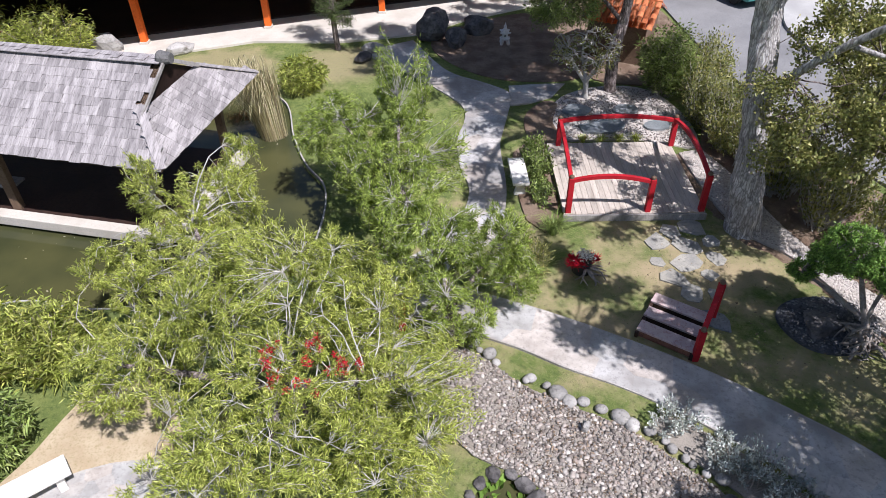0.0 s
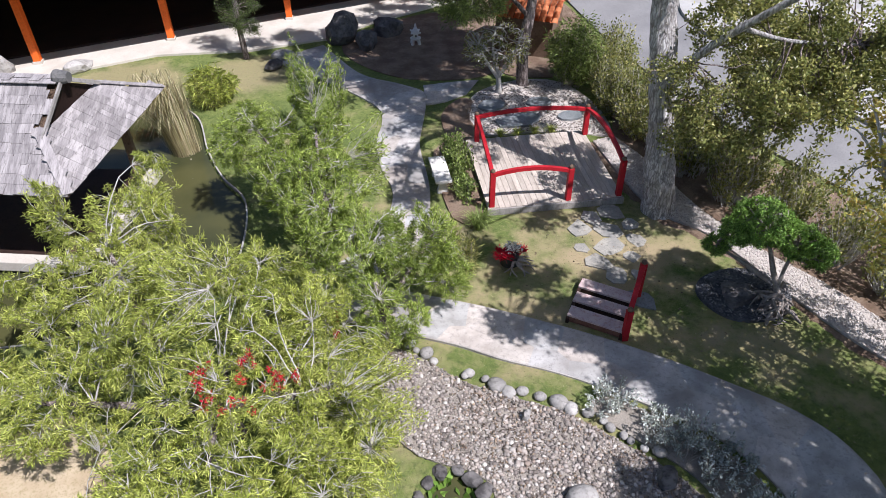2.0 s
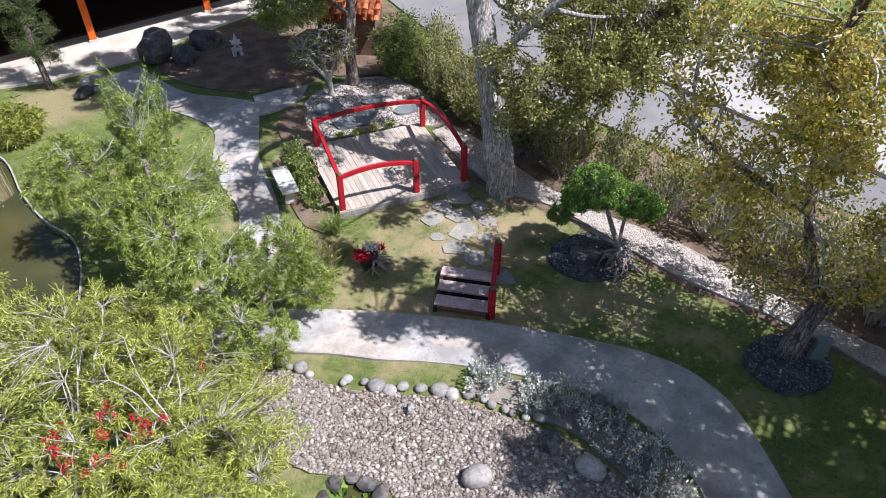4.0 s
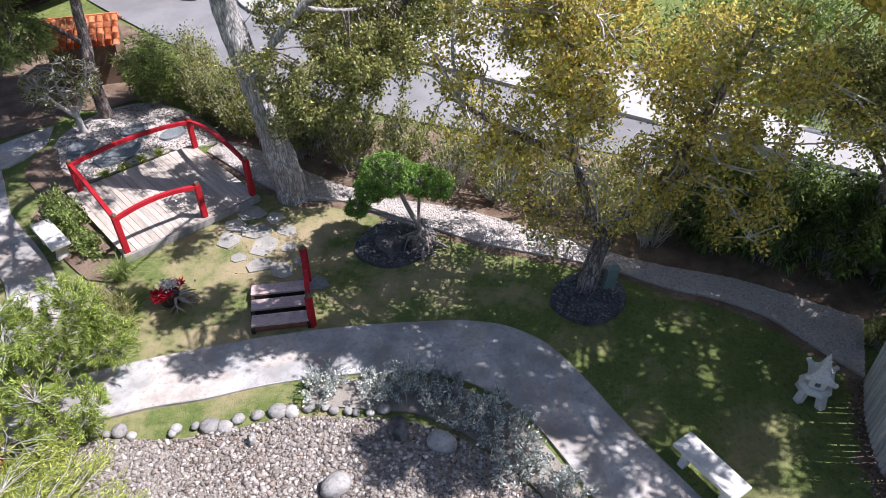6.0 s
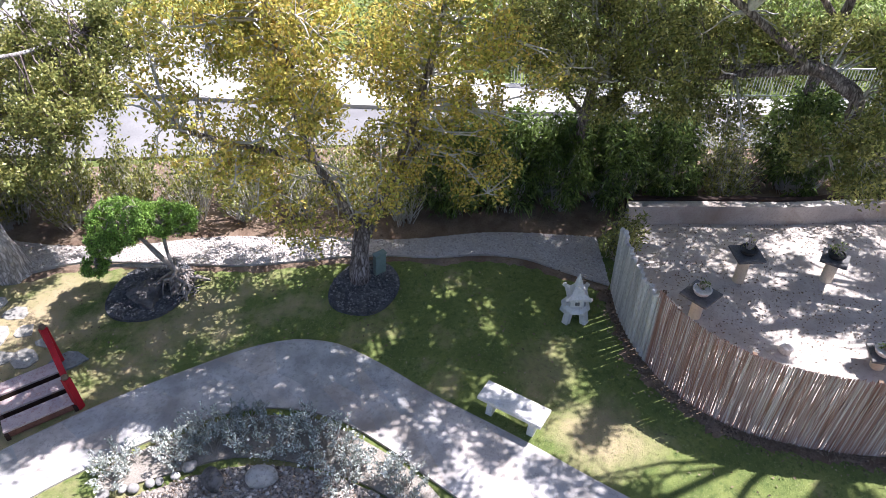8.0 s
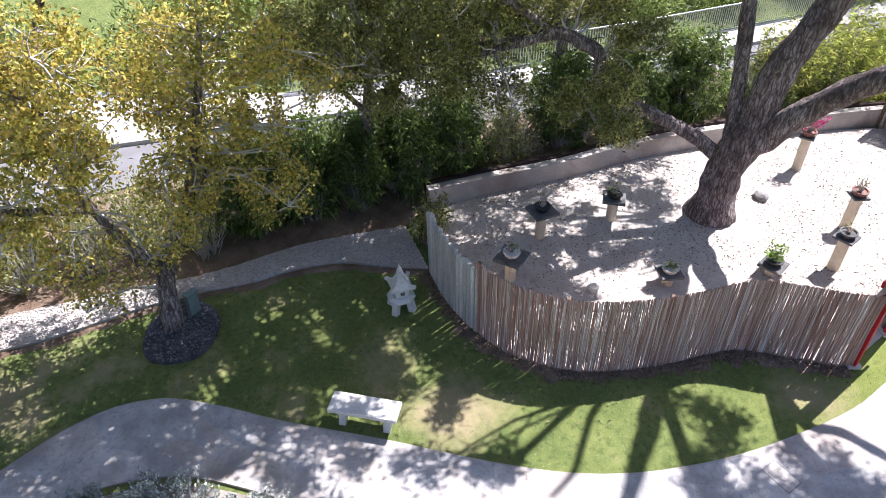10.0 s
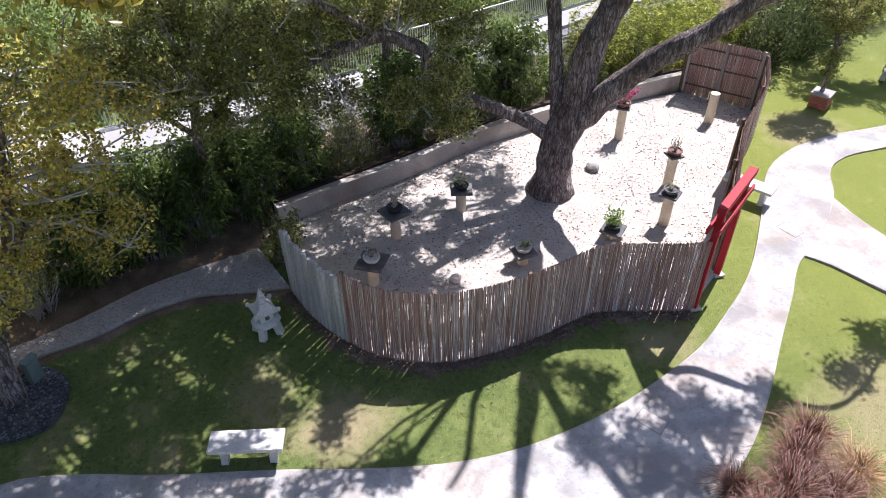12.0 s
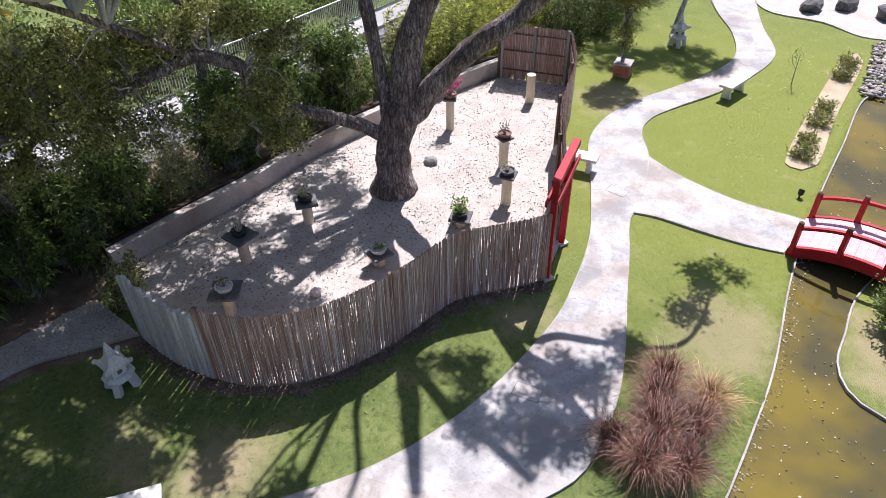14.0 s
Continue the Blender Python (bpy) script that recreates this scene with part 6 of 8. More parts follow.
tree("court_tree", "great spreading tree with dark furrowed bark in the sand court",
     [(A3((13.5, -6.02, -0.05), (13.45, -6.0, 0.5), (13.42, -6.0, 1.0), (13.35, -6.05, 1.6), (13.31, -6.2, 2.3), (13.3, -6.42, 3.1), (13.28, -6.6, 3.8)), [0.58, 0.42, 0.38, 0.37, 0.32, 0.26, 0.16]),
      (A3((13.45, -5.95, 1.5), (13.6, -5.24, 2.06), (13.6, -4.17, 2.64), (13.6, -3.45, 2.99), (13.6, -2.94, 3.55), (13.6, -2.87, 4.0), (13.6, -2.42, 4.28), (13.6, -1.98, 4.46), (13.6, -1.39, 4.32), (13.6, -0.56, 4.08), (13.6, 0.55, 3.82), (13.5, 1.66, 3.61)), [0.17, 0.15, 0.135, 0.13, 0.13, 0.135, 0.13, 0.11, 0.08, 0.05, 0.035, 0.015]),
      (A3((13.34, -6.05, 1.3), (13.31, -6.3, 2.6), (13.3, -6.55, 3.9), (13.22, -7.0, 5.0), (13.0, -7.6, 7.2), (12.5, -8.44, 10.0), (12.2, -8.7, 11.2), (11.86, -8.89, 12.4), (11.6, -9.1, 13.5)), [0.3, 0.33, 0.29, 0.27, 0.24, 0.21, 0.19, 0.16, 0.09]),
      (A3((13.35, -5.95, 2.0), (13.9, -5.9, 4.0), (14.2, -5.6, 6.8)), [0.18, 0.15, 0.08]),
      (A3((13.36, -6.1, 1.4), (13.2, -6.35, 2.0), (12.8, -6.8, 2.9), (12.14, -7.36, 3.9), (11.43, -8.05, 4.75), (10.9, -8.5, 5.5), (10.1, -8.8, 6.5), (9.76, -9.33, 7.2), (9.34, -9.63, 8.0), (9.07, -10.05, 8.8)), [0.26, 0.27, 0.26, 0.23, 0.21, 0.19, 0.17, 0.15, 0.12, 0.06]),
      (A3((13.0, -7.6, 7.2), (12.4, -7.0, 8.2), (11.98, -6.61, 9.0), (11.41, -6.12, 10.0), (11.3, -6.02, 11.0)), [0.10, 0.08, 0.07, 0.07, 0.04]),
      (A3((12.75, -8.0, 8.6), (12.1, -7.18, 9.5), (11.77, -7.28, 10.5), (11.58, -7.51, 11.5), (11.5, -7.52, 12.4)), [0.09, 0.07, 0.06, 0.06, 0.04]),
      (A3((12.4, -8.4, 9.7), (11.84, -8.63, 10.0), (11.3, -8.9, 10.4), (10.8, -9.4, 11.0), (10.0, -9.9, 11.6)), [0.13, 0.12, 0.11, 0.10, 0.06]),
      (A3((10.9, -8.5, 5.5), (10.09, -8.97, 6.0), (10.1, -9.7, 6.5), (9.75, -10.6, 7.0), (9.3, -11.4, 7.1), (9.13, -12.1, 7.2), (9.4, -12.9, 7.2), (10.0, -13.8, 7.2)), [0.12, 0.11, 0.09, 0.075, 0.065, 0.055, 0.045, 0.02]),
      (A3((13.5, -7.0, 6.2), (14.8, -8.2, 7.2), (16.8, -8.4, 7.6)), [0.14, 0.1, 0.05]),
      (A3((13.6, -2.0, 4.4), (13.2, -0.4, 5.6), (12.2, 1.2, 6.8), (10.4, 2.2, 7.6)), [0.08, 0.06, 0.05, 0.03])],
     [(14.0, 2.5, 5.2, 1.0, 0.9, 0.5), (14.0, 1.2, 5.0, 0.9, 0.9, 0.5), (14.0, -0.1, 4.8, 0.9, 0.9, 0.5), (14.0, -1.4, 4.9, 0.8, 0.8, 0.45), (13.8, 2.9, 4.1, 0.8, 0.8, 0.5), (13.9, 1.8, 3.9, 0.7, 0.8, 0.45), (14.2, -2.7, 4.9, 0.8, 0.8, 0.4), (13.4, -3.7, 4.5, 0.6, 0.6, 0.4), (12.9, 0.4, 4.6, 0.9, 1.0, 0.5), (12.7, 2.4, 4.4, 0.9, 1.0, 0.6), (12.5, 3.4, 4.9, 0.8, 0.8, 0.5), (13.0, 0.4, 3.7, 0.7, 0.7, 0.4), (12.7, -3.3, 2.8, 0.4, 0.45, 0.6), (12.6, -3.0, 3.9, 0.6, 0.6, 0.5), (13.2, -0.9, 3.4, 0.5, 0.6, 0.4), (13.4, -2.3, 3.0, 0.35, 0.4, 0.5), (13.5, -6.5, 3.9, 0.4, 0.4, 0.4), (13.2, 1.4, 3.1, 0.7, 0.8, 0.4)],
     140, 620, 64, (0.085, 0.046), M["lf_oak"], M["bark_brown"], 25, 0.09, shell=0.25, trunk_sides=44, twig_mat=M["palestem"], along=0.7,
     upper=([(9.6, -1.2, 7.9, 1.4, 1.2, 0.6), (10.6, 0.6, 7.9, 1.2, 1.2, 0.6), (11.8, 0.2, 8.0, 1.2, 1.2, 0.6), (13.0, -0.9, 8.0, 1.2, 1.2, 0.6), (12.3, -1.9, 8.0, 1.1, 1.0, 0.6), (12.7, -3.0, 8.0, 1.0, 0.9, 0.6), (13.9, -2.2, 8.2, 1.1, 1.0, 0.6), (11.2, -1.0, 8.0, 1.0, 1.0, 0.6), (15.0, -2.4, 8.2, 1.1, 1.1, 0.6), (14.9, -0.3, 8.0, 1.2, 1.2, 0.6), (13.2, 1.4, 8.0, 1.2, 1.2, 0.6),
             (15.6, -5.3, 8.0, 1.0, 0.9, 0.5), (16.9, -6.2, 8.0, 0.9, 0.9, 0.5), (17.2, -4.3, 8.0, 1.0, 1.0, 0.5), (15.9, -7.2, 8.0, 0.9, 0.8, 0.5), (14.6, -4.4, 8.2, 0.9, 0.9, 0.5), (17.8, -8.2, 7.6, 0.8, 0.8, 0.4), (14.2, -6.2, 8.4, 0.7, 0.7, 0.5), (14.6, -5.4, 8.0, 0.6, 0.6, 0.4), (15.4, -6.5, 8.0, 0.6, 0.6, 0.4), (15.2, -7.6, 8.0, 0.6, 0.6, 0.4), (15.9, -8.8, 8.0, 0.6, 0.6, 0.4), (17.1, -8.6, 8.0, 0.6, 0.6, 0.4), (10.7, 0.0, 8.0, 0.7, 0.7, 0.4), (12.8, -0.4, 8.0, 0.7, 0.7, 0.4), (12.7, 0.7, 8.0, 0.7, 0.7, 0.4), (12.3, -1.4, 8.0, 0.7, 0.7, 0.4), (10.0, -3.4, 8.0, 0.5, 0.5, 0.3), (10.0, -4.5, 8.0, 0.4, 0.5, 0.3), (11.5, -3.6, 8.0, 0.6, 0.6, 0.4), (11.6, -2.4, 8.0, 0.7, 0.7, 0.4), (12.3, -4.0, 8.0, 0.5, 0.5, 0.3),
             (11.8, -8.9, 9.2, 0.6, 0.5, 0.5), (11.2, -9.2, 9.2, 0.6, 0.6, 0.5), (10.5, -8.7, 9.2, 0.5, 0.5, 0.5), (9.8, -9.2, 9.2, 0.6, 0.6, 0.5), (10.1, -9.9, 9.0, 0.7, 0.7, 0.5), (10.2, -10.6, 9.0, 0.6, 0.6, 0.5), (9.2, -9.9, 9.0, 0.6, 0.7, 0.5), (10.0, -11.6, 8.6, 0.5, 0.5, 0.4), (10.2, -14.2, 7.0, 0.6, 0.6, 0.4), (9.85, -12.7, 7.0, 0.5, 0.5, 0.3), (9.9, -13.6, 7.0, 0.5, 0.5, 0.3)], 160, 510, 125))

tree("bare_pale_tree", "small pale-branched tree with few leaves",
     [(A3((4.53, 19.8, 0), (4.5, 19.8, 0.5), (4.45, 19.8, 0.8)), [0.09, 0.08, 0.06]), (A3((4.5, 19.8, 0.5), (4.1, 19.7, 1.1), (3.8, 19.7, 1.7)), [0.06, 0.045, 0.02]), (A3((4.5, 19.8, 0.6), (4.9, 19.8, 1.2), (5.2, 19.9, 1.9)), [0.06, 0.045, 0.02]), (A3((4.46, 19.8, 0.7), (4.3, 19.9, 1.5), (4.4, 20.0, 2.1)), [0.055, 0.04, 0.02])],
     [(4.4, 19.8, 1.6, 1.15, 0.8, 0.75)], 60, 240, 5, (0.10, 0.045), M["lf_oak"], M["palestem"], 26, 0.05, twig=0.018, twig_mat=M["palestem"], stout=0.035)

tree("slim_tree", "slim brown-trunked tree with drooping green leaves",
     [(A3((5.4, 20.3, 0), (5.36, 20.3, 1.2), (5.58, 20.45, 2.7), (5.7, 20.4, 4.6), (5.6, 19.4, 6.6)), [0.2, 0.16, 0.14, 0.1, 0.05]), (A3((5.5, 20.4, 2.2), (4.6, 20.2, 3.1), (3.6, 19.9, 3.5)), [0.07, 0.05, 0.02])],
     [(3.5, 19.8, 3, 1.2, 1, 0.6), (5.7, 20.6, 4.6, 2.2, 1.8, 0.9), (2.9, 20.6, 3.9, 1.3, 1.2, 0.6)], 50, 520, 60, (0.13, 0.024), M["lf_green"], M["bark_brown"], 27, 0.09, droop=0.3,
     upper=([(4, 20, 7, 2.2, 1.9, 0.7), (1.2, 21.4, 6.8, 2.1, 1.9, 0.7), (6.7, 20.3, 7.2, 1.7, 1.7, 0.7), (5.2, 23.7, 6.6, 2, 1.9, 0.8), (3.2, 18, 6.8, 1.7, 1.5, 0.6), (1.5, 19.4, 7, 1.5, 1.4, 0.6), (4.9, 17.1, 6.5, 1.3, 1.3, 0.6), (5.6, 21.6, 6.9, 1.8, 1.6, 0.7), (6.2, 23.3, 6.6, 1.6, 1.5, 0.7), (5.4, 18.6, 8.0, 0.9, 0.9, 0.5), (6.6, 19.4, 8.0, 0.9, 0.9, 0.5), (7.6, 20.6, 8.0, 0.9, 0.9, 0.5), (6.0, 20.8, 8.0, 0.9, 0.9, 0.5), (5.0, 20.2, 8.0, 0.8, 0.8, 0.5), (8.0, 18.8, 8.0, 0.9, 0.9, 0.5), (4.4, 21.4, 8.0, 0.9, 0.9, 0.5), (6.8, 22.0, 8.0, 0.9, 0.9, 0.5), (2.8, 20.6, 8.0, 0.7, 0.7, 0.4), (3.6, 21.3, 8.0, 0.7, 0.7, 0.4), (1.6, 21.4, 8.0, 0.7, 0.7, 0.4)], 90, 560, 190))

tree("dark_pine", "small dark conifer beside the pavilion paving",
     [(A3((-3.7, 23.9, 0), (-3.75, 23.9, 1.5), (-3.7, 24.0, 3.2)), [0.1, 0.08, 0.04])],
     [(-3.7, 23.9, 1.9, 0.8, 0.7, 0.7), (-3.4, 23.6, 1.2, 0.5, 0.4, 0.3), (-3.8, 24.1, 3.0, 0.7, 0.7, 0.6)], 25, 200, 70, (0.09, 0.014), M["lf_dark"], M["bark_brown"], 28, 0.06)

tree("clipped_topiary", "clipped cloud-pruned tree with a bright green rounded crown",
     [(A3((8.1, 9.1, 0.0), (8.1, 9.2, 0.35), (8.0, 9.45, 0.8), (7.9, 9.7, 1.3)), [0.085, 0.065, 0.055, 0.04]), (A3((8.05, 9.3, 0.5), (8.15, 9.4, 1.0), (8.25, 9.45, 1.5)), [0.045, 0.035, 0.025]), (A3((8.0, 9.4, 0.6), (7.5, 9.9, 0.85), (7.15, 10.25, 1.0)), [0.05, 0.04, 0.025]), (A3((8.1, 9.1, 0.02), (8.3, 8.95, 0.2), (8.45, 8.9, 0.0)), [0.06, 0.05, 0.03]), (A3((8.1, 9.1, 0.02), (7.85, 8.95, 0.25), (7.75, 8.85, 0.0)), [0.06, 0.05, 0.03])],
     [(7.75, 9.95, 1.78, 0.62, 0.62, 0.40), (8.25, 9.5, 1.62, 0.42, 0.42, 0.34), (7.08, 10.25, 1.05, 0.24, 0.24, 0.16), (7.3, 10.0, 1.6, 0.35, 0.35, 0.28), (8.62, 9.25, 1.42, 0.34, 0.34, 0.27)], 44, 480, 80, (0.05, 0.028), M["lf_ball"], M["root"], 29, 0.035, shell=0.8, along=0.8)

tree("planter_tree", "young tree growing in a brick planter",
     [(A3((15.8, -15.5, 0.45), (15.9, -15.5, 1.4), (16.0, -15.6, 2.6)), [0.06, 0.05, 0.03])],
     [(16.0, -15.6, 2.9, 0.9, 0.9, 0.7), (15.9, -15.5, 1.3, 0.3, 0.3, 0.4)], 24, 160, 60, (0.10, 0.035), M["lf_oak"], M["bark_brown"], 30, 0.08)
tree("leaning_tree", "slim leaning tree on the far lawn",
     [(A3((17.3, -19.2, 0), (17.2, -19.4, 1.3), (17.0, -19.8, 2.8)), [0.1, 0.08, 0.05])],
     [(17.0, -20.0, 3.6, 1.6, 1.4, 0.8)], 30, 220, 60, (0.10, 0.035), M["lf_green"], M["bark_pale"], 31, 0.09)
tree("young_tree", "young tree by the far lawn with pink blossom near it",
     [(A3((18.4, -17.9, 0), (18.3, -18.0, 1.4), (18.2, -18.1, 2.9)), [0.08, 0.06, 0.04])],
     [(18.2, -18.0, 3.2, 1.3, 1.3, 0.9)], 24, 180, 60, (0.10, 0.035), M["lf_green"], M["bark_brown"], 32, 0.09)

tree("hedge_tree", "small olive tree rising out of the hedge",
     [(A3((10.2, 14.6, 0), (10.25, 14.6, 1.5), (10.3, 14.7, 3.0)), [0.12, 0.1, 0.06]), (A3((10.25, 14.6, 1.4), (9.8, 13.6, 2.4), (9.6, 12.9, 3.0)), [0.06, 0.05, 0.02])],
     [(10.2, 14.6, 3.2, 1.2, 1.2, 0.9), (9.7, 13.2, 2.7, 0.9, 0.9, 0.7), (10.8, 13.4, 3.6, 0.9, 0.9, 0.7)], 40, 300, 55, (0.10, 0.055), M["lf_oak"], M["bark_brown"], 33, 0.085, group="hedge trees", shell=0.3, twig_mat=M["twig"])
tree("hedge_tree", "dense olive tree overhanging the gravel walk",
     [(A3((14.2, 2.2, 0), (14.1, 2.2, 1.8), (14.0, 2.0, 3.4), (14.0, 1.8, 4.6)), [0.16, 0.13, 0.1, 0.05]), (A3((14.05, 2.1, 2.6), (13.8, 0.6, 3.8), (13.7, -1.4, 4.4)), [0.08, 0.06, 0.03]), (A3((14.05, 2.1, 2.4), (13.6, 3.0, 3.6), (13.2, 3.8, 4.4)), [0.07, 0.05, 0.03])],
     [(13.4, 3.2, 4.4, 1.1, 1.2, 0.8), (13.6, 0.9, 4.7, 1.2, 1.3, 0.9), (14.5, -1.1, 4.3, 1.0, 1.1, 0.7), (14.5, -2.6, 4.6, 0.9, 1.0, 0.6), (13.9, -0.4, 4.2, 0.9, 0.9, 0.6), (13.2, 1.8, 3.4, 0.9, 1.1, 0.6), (13.9, -0.2, 3.3, 0.9, 0.9, 0.6), (13.9, 2.4, 5.8, 1.0, 1.2, 0.5)], 70, 250, 44, (0.09, 0.043), M["lf_oak"], M["bark_brown"], 34, 0.13, group="hedge trees", shell=0.25, twig_mat=M["bark_brown"], along=0.6, stout=0.03)
# added tree: its crown stays out of view and shades hedge and court wall
tree("screen_tree", "tall olive tree added behind the court wall, its unseen crown for shade",
     [(A3((17.4, -2.6, 0), (17.3, -2.6, 2.5), (17.4, -2.8, 4.6), (17.4, -3.0, 6.6)), [0.16, 0.13, 0.1, 0.05]), (A3((17.35, -2.7, 4.0), (17.0, -1.4, 5.6), (16.8, -0.8, 6.6)), [0.08, 0.06, 0.03])],
     [(17.6, -3.8, 7.0, 2.2, 2.2, 0.8), (16.8, -0.8, 6.6, 2.0, 2.0, 0.8), (17.4, -4.8, 5.1, 1.2, 1.2, 0.7), (18.4, -7.0, 5.4, 1.2, 1.2, 0.7)], 60, 420, 42, (0.12, 0.055), M["lf_oak"], M["bark_brown"], 35, 0.12, shell=0.3)

# ---- hedge and shrubs ----
HEDGE = [(8.3, 17.2), (8.5, 15.8), (8.75, 14.5), (9.3, 13.2), (9.9, 11.9), (10.5, 10.6), (11.05, 9.4), (11.6, 8.2), (12.0, 7.0), (12.3, 5.9), (12.75, 4.8), (13.3, 3.6), (13.8, 2.5), (14.3, 1.4), (15.0, 0.1), (15.6, -1.3), (16.3, -2.9), (17.0, -4.6), (17.7, -6.6), (18.2, -8.6), (18.9, -10.6)]
hr = random.Random(9)
for i, (x, y) in enumerate(HEDGE):
    if i < 10:
        x, y = x - 0.35, y - 0.15
        shrub("hedge_shrub", "twiggy grey hedge shrub with thin leaves", (x, y, 0.03), [(x, y, 1.1, 0.8, 0.7, 0.95), (x + 0.8, y + 0.5, 1.0, 0.7, 0.7, 0.9)], 150, 24 if i < 5 else 15, (0.10, 0.05), M["lf_oak"], 100 + i, 0.05, M["palestem"], group="hedge shrubs", twig=0.014, along=0.5)
    elif i < 15 or i in (16, 17, 18):
        h = 1.45 if i < 15 else 1.7
        shrub("hedge_shrub", "dense fresh green hedge shrub with long leaves", (x, y, 0.03), [(x, y, h * 0.8, 0.85, 0.85, h * 0.8), (x + 0.9, y + 0.4, h * 0.75, 0.85, 0.8, h * 0.75), (x + 0.5, y, h * 1.4, 0.55, 0.55, 0.5)], 150, 46, (0.18, 0.036), M["lf_lush"], 100 + i, 0.07, M["palestem"], group="hedge shrubs", droop=0.6, outward=0.3, along=0.7, shell=0.55)
    else:
        h = 1.3
        shrub("hedge_shrub", "dry twiggy hedge shrub with thin olive leaves", (x, y, 0.03), [(x, y, h * 0.8, 0.9, 0.85, h * 0.8), (x + 0.9, y + 0.4, h * 0.8, 0.9, 0.9, h * 0.8)], 220, 20, (0.12, 0.036), M["lf_dark"] if i % 3 else M["lf_oak"], 100 + i, 0.07, M["palestem"], group="hedge shrubs", droop=0.2, twig=0.011)
for i, (x, y) in enumerate([(7.7, 17.9), (8.0, 19.2), (8.5, 20.6), (7.9, 16.6)]):
    shrub("hedge_shrub", "leafy olive hedge shrub", (x, y, 0.03), [(x, y, 0.9, 0.8, 0.8, 0.9)], 200, 26, (0.10, 0.045), M["lf_oak"], 130 + i, 0.07, M["palestem"], group="hedge shrubs")
shrub("bamboo_clump", "drooping green bamboo beside the hedge", (7.0, 20.1, 0), [(7.0, 20.0, 1.4, 1.0, 0.9, 0.9)], 170, 60, (0.16, 0.024), M["lf_green"], 140, 0.08, droop=0.4)
for i, (x, y, r, h) in enumerate([(-13.3, 22.6, 1.6, 1.5), (-15.5, 21.8, 1.6, 1.9), (-4.45, 20.6, 0.75, 0.8), (-7.4, 9.0, 0.95, 1.0), (-8.8, 8.7, 1.2, 1.2), (19.3, -11.6, 1.5, 2.0), (19.8, -13.6, 1.6, 1.7), (18.9, -9.6, 1.2, 1.9)]):
    shrub("lime_bamboo", "lime yellow bamboo clump with narrow leaves", (x, y, 0), [(x, y, h * 0.75, r, r, h * 0.7)], int(150 * r), 42, (0.21, 0.028), M["lf_bamboo"], 150 + i, 0.07, group="bamboo clumps", droop=0.35)
for i, (x, y, r, h) in enumerate([(-7.55, 7.0, 0.7, 1.3), (-7.7, 5.9, 0.65, 1.1)]):
    shrub("leafy_shrub", "glossy green strap-leaved shrub", (x, y, 0), [(x, y, h * 0.6, r, r, h * 0.6)], 90, 60, (0.17, 0.04), M["lf_green"], 160 + i, 0.06, droop=0.5)
shrub("leafy_shrub", "leafy green shrub beside the stone bench", (2.5, 15.5, 0), [(2.5, 15.6, 0.45, 0.4, 1.0, 0.45), (2.5, 14.2, 0.25, 0.3, 0.5, 0.25)], 110, 40, (0.10, 0.04), M["lf_green"], 163, 0.05)
shrub("leafy_shrub", "sparse shrub with reddish shoots near the deck", (2.0, 11.6, 0), [(2.0, 11.7, 0.35, 0.45, 0.7, 0.35)], 60, 30, (0.14, 0.018), M["lf_oak"], 164, 0.05)
for i, (x, y, r, h) in enumerate([(22.6, 5.5, 2.4, 2.2), (23.6, 1.5, 2.4, 2.0), (24.0, -2.5, 2.4, 2.0), (25.8, -6.0, 2.4, 2.1), (27.6, -10, 2.4, 2.3), (21.2, 9.5, 2.4, 2.4), (19.8, 14, 2.4, 2.4), (28, -15, 2.6, 2.4), (27.0, 3, 3, 3.4), (28.5, -3, 3, 3.4), (25.5, 9, 3, 3.4)]):
    shrub("bank_shrub", "sunlit green shrub on the bank beyond the road", (x, y, 0), [(x, y, h * 0.5, r, r, h * 0.55)], 150, 30, (0.20, 0.075), M["lf_green"], 170 + i, 0.15, group="bank shrubs")
for i, (x, y, r, h) in enumerate([(18.8, -15.2, 1.3, 2.4), (19.6, -17.0, 1.4, 2.6), (20.6, -19.2, 1.6, 2.6), (22.0, -21.5, 1.8, 2.6)]):
    shrub("dark_shrub", "tall dark green screening shrub", (x, y, 0), [(x, y, h * 0.5, r, r, h * 0.55)], 130, 45, (0.15, 0.048), M["lf_dark"], 190 + i, 0.12, group="screening shrubs")

sv = random.Random(8)
SILVER = [(4.15, 7.2), (4.55, 6.8), (4.95, 6.5), (5.3, 6.1), (5.6, 5.7), (5.8, 5.2), (5.85, 4.65), (5.75, 4.2), (5.65, 3.7), (5.5, 3.2), (5.35, 2.7), (5.25, 5.2), (5.3, 4.4), (4.75, 6.15), (3.7, 7.35), (5.0, 5.7), (5.2, 3.7), (4.4, 6.4)]
for i, (x, y) in enumerate(SILVER):
    x, y, h = x + sv.uniform(-0.1, 0.18), y + sv.uniform(-0.1, 0.18), sv.uniform(0.24, 0.42)
    shrub("silver_shrub", "silvery grey-leaved low shrub beside the path", (x, y, 0), [(x, y, h, 0.42, 0.42, h * 0.8)], 20, 28, (0.064, 0.031), M["lf_silver"], 200 + i, 0.025, group="silver shrubs", along=0.4)
shrub("leafy_shrub", "leafy shrub growing at the wall corner", (12.6, 0.95, 0), [(12.3, 0.6, 0.9, 0.55, 0.4, 0.55), (11.7, 0.5, 1.3, 0.3, 0.3, 0.3)], 60, 28, (0.11, 0.045), M["lf_oak"], 166, 0.06)
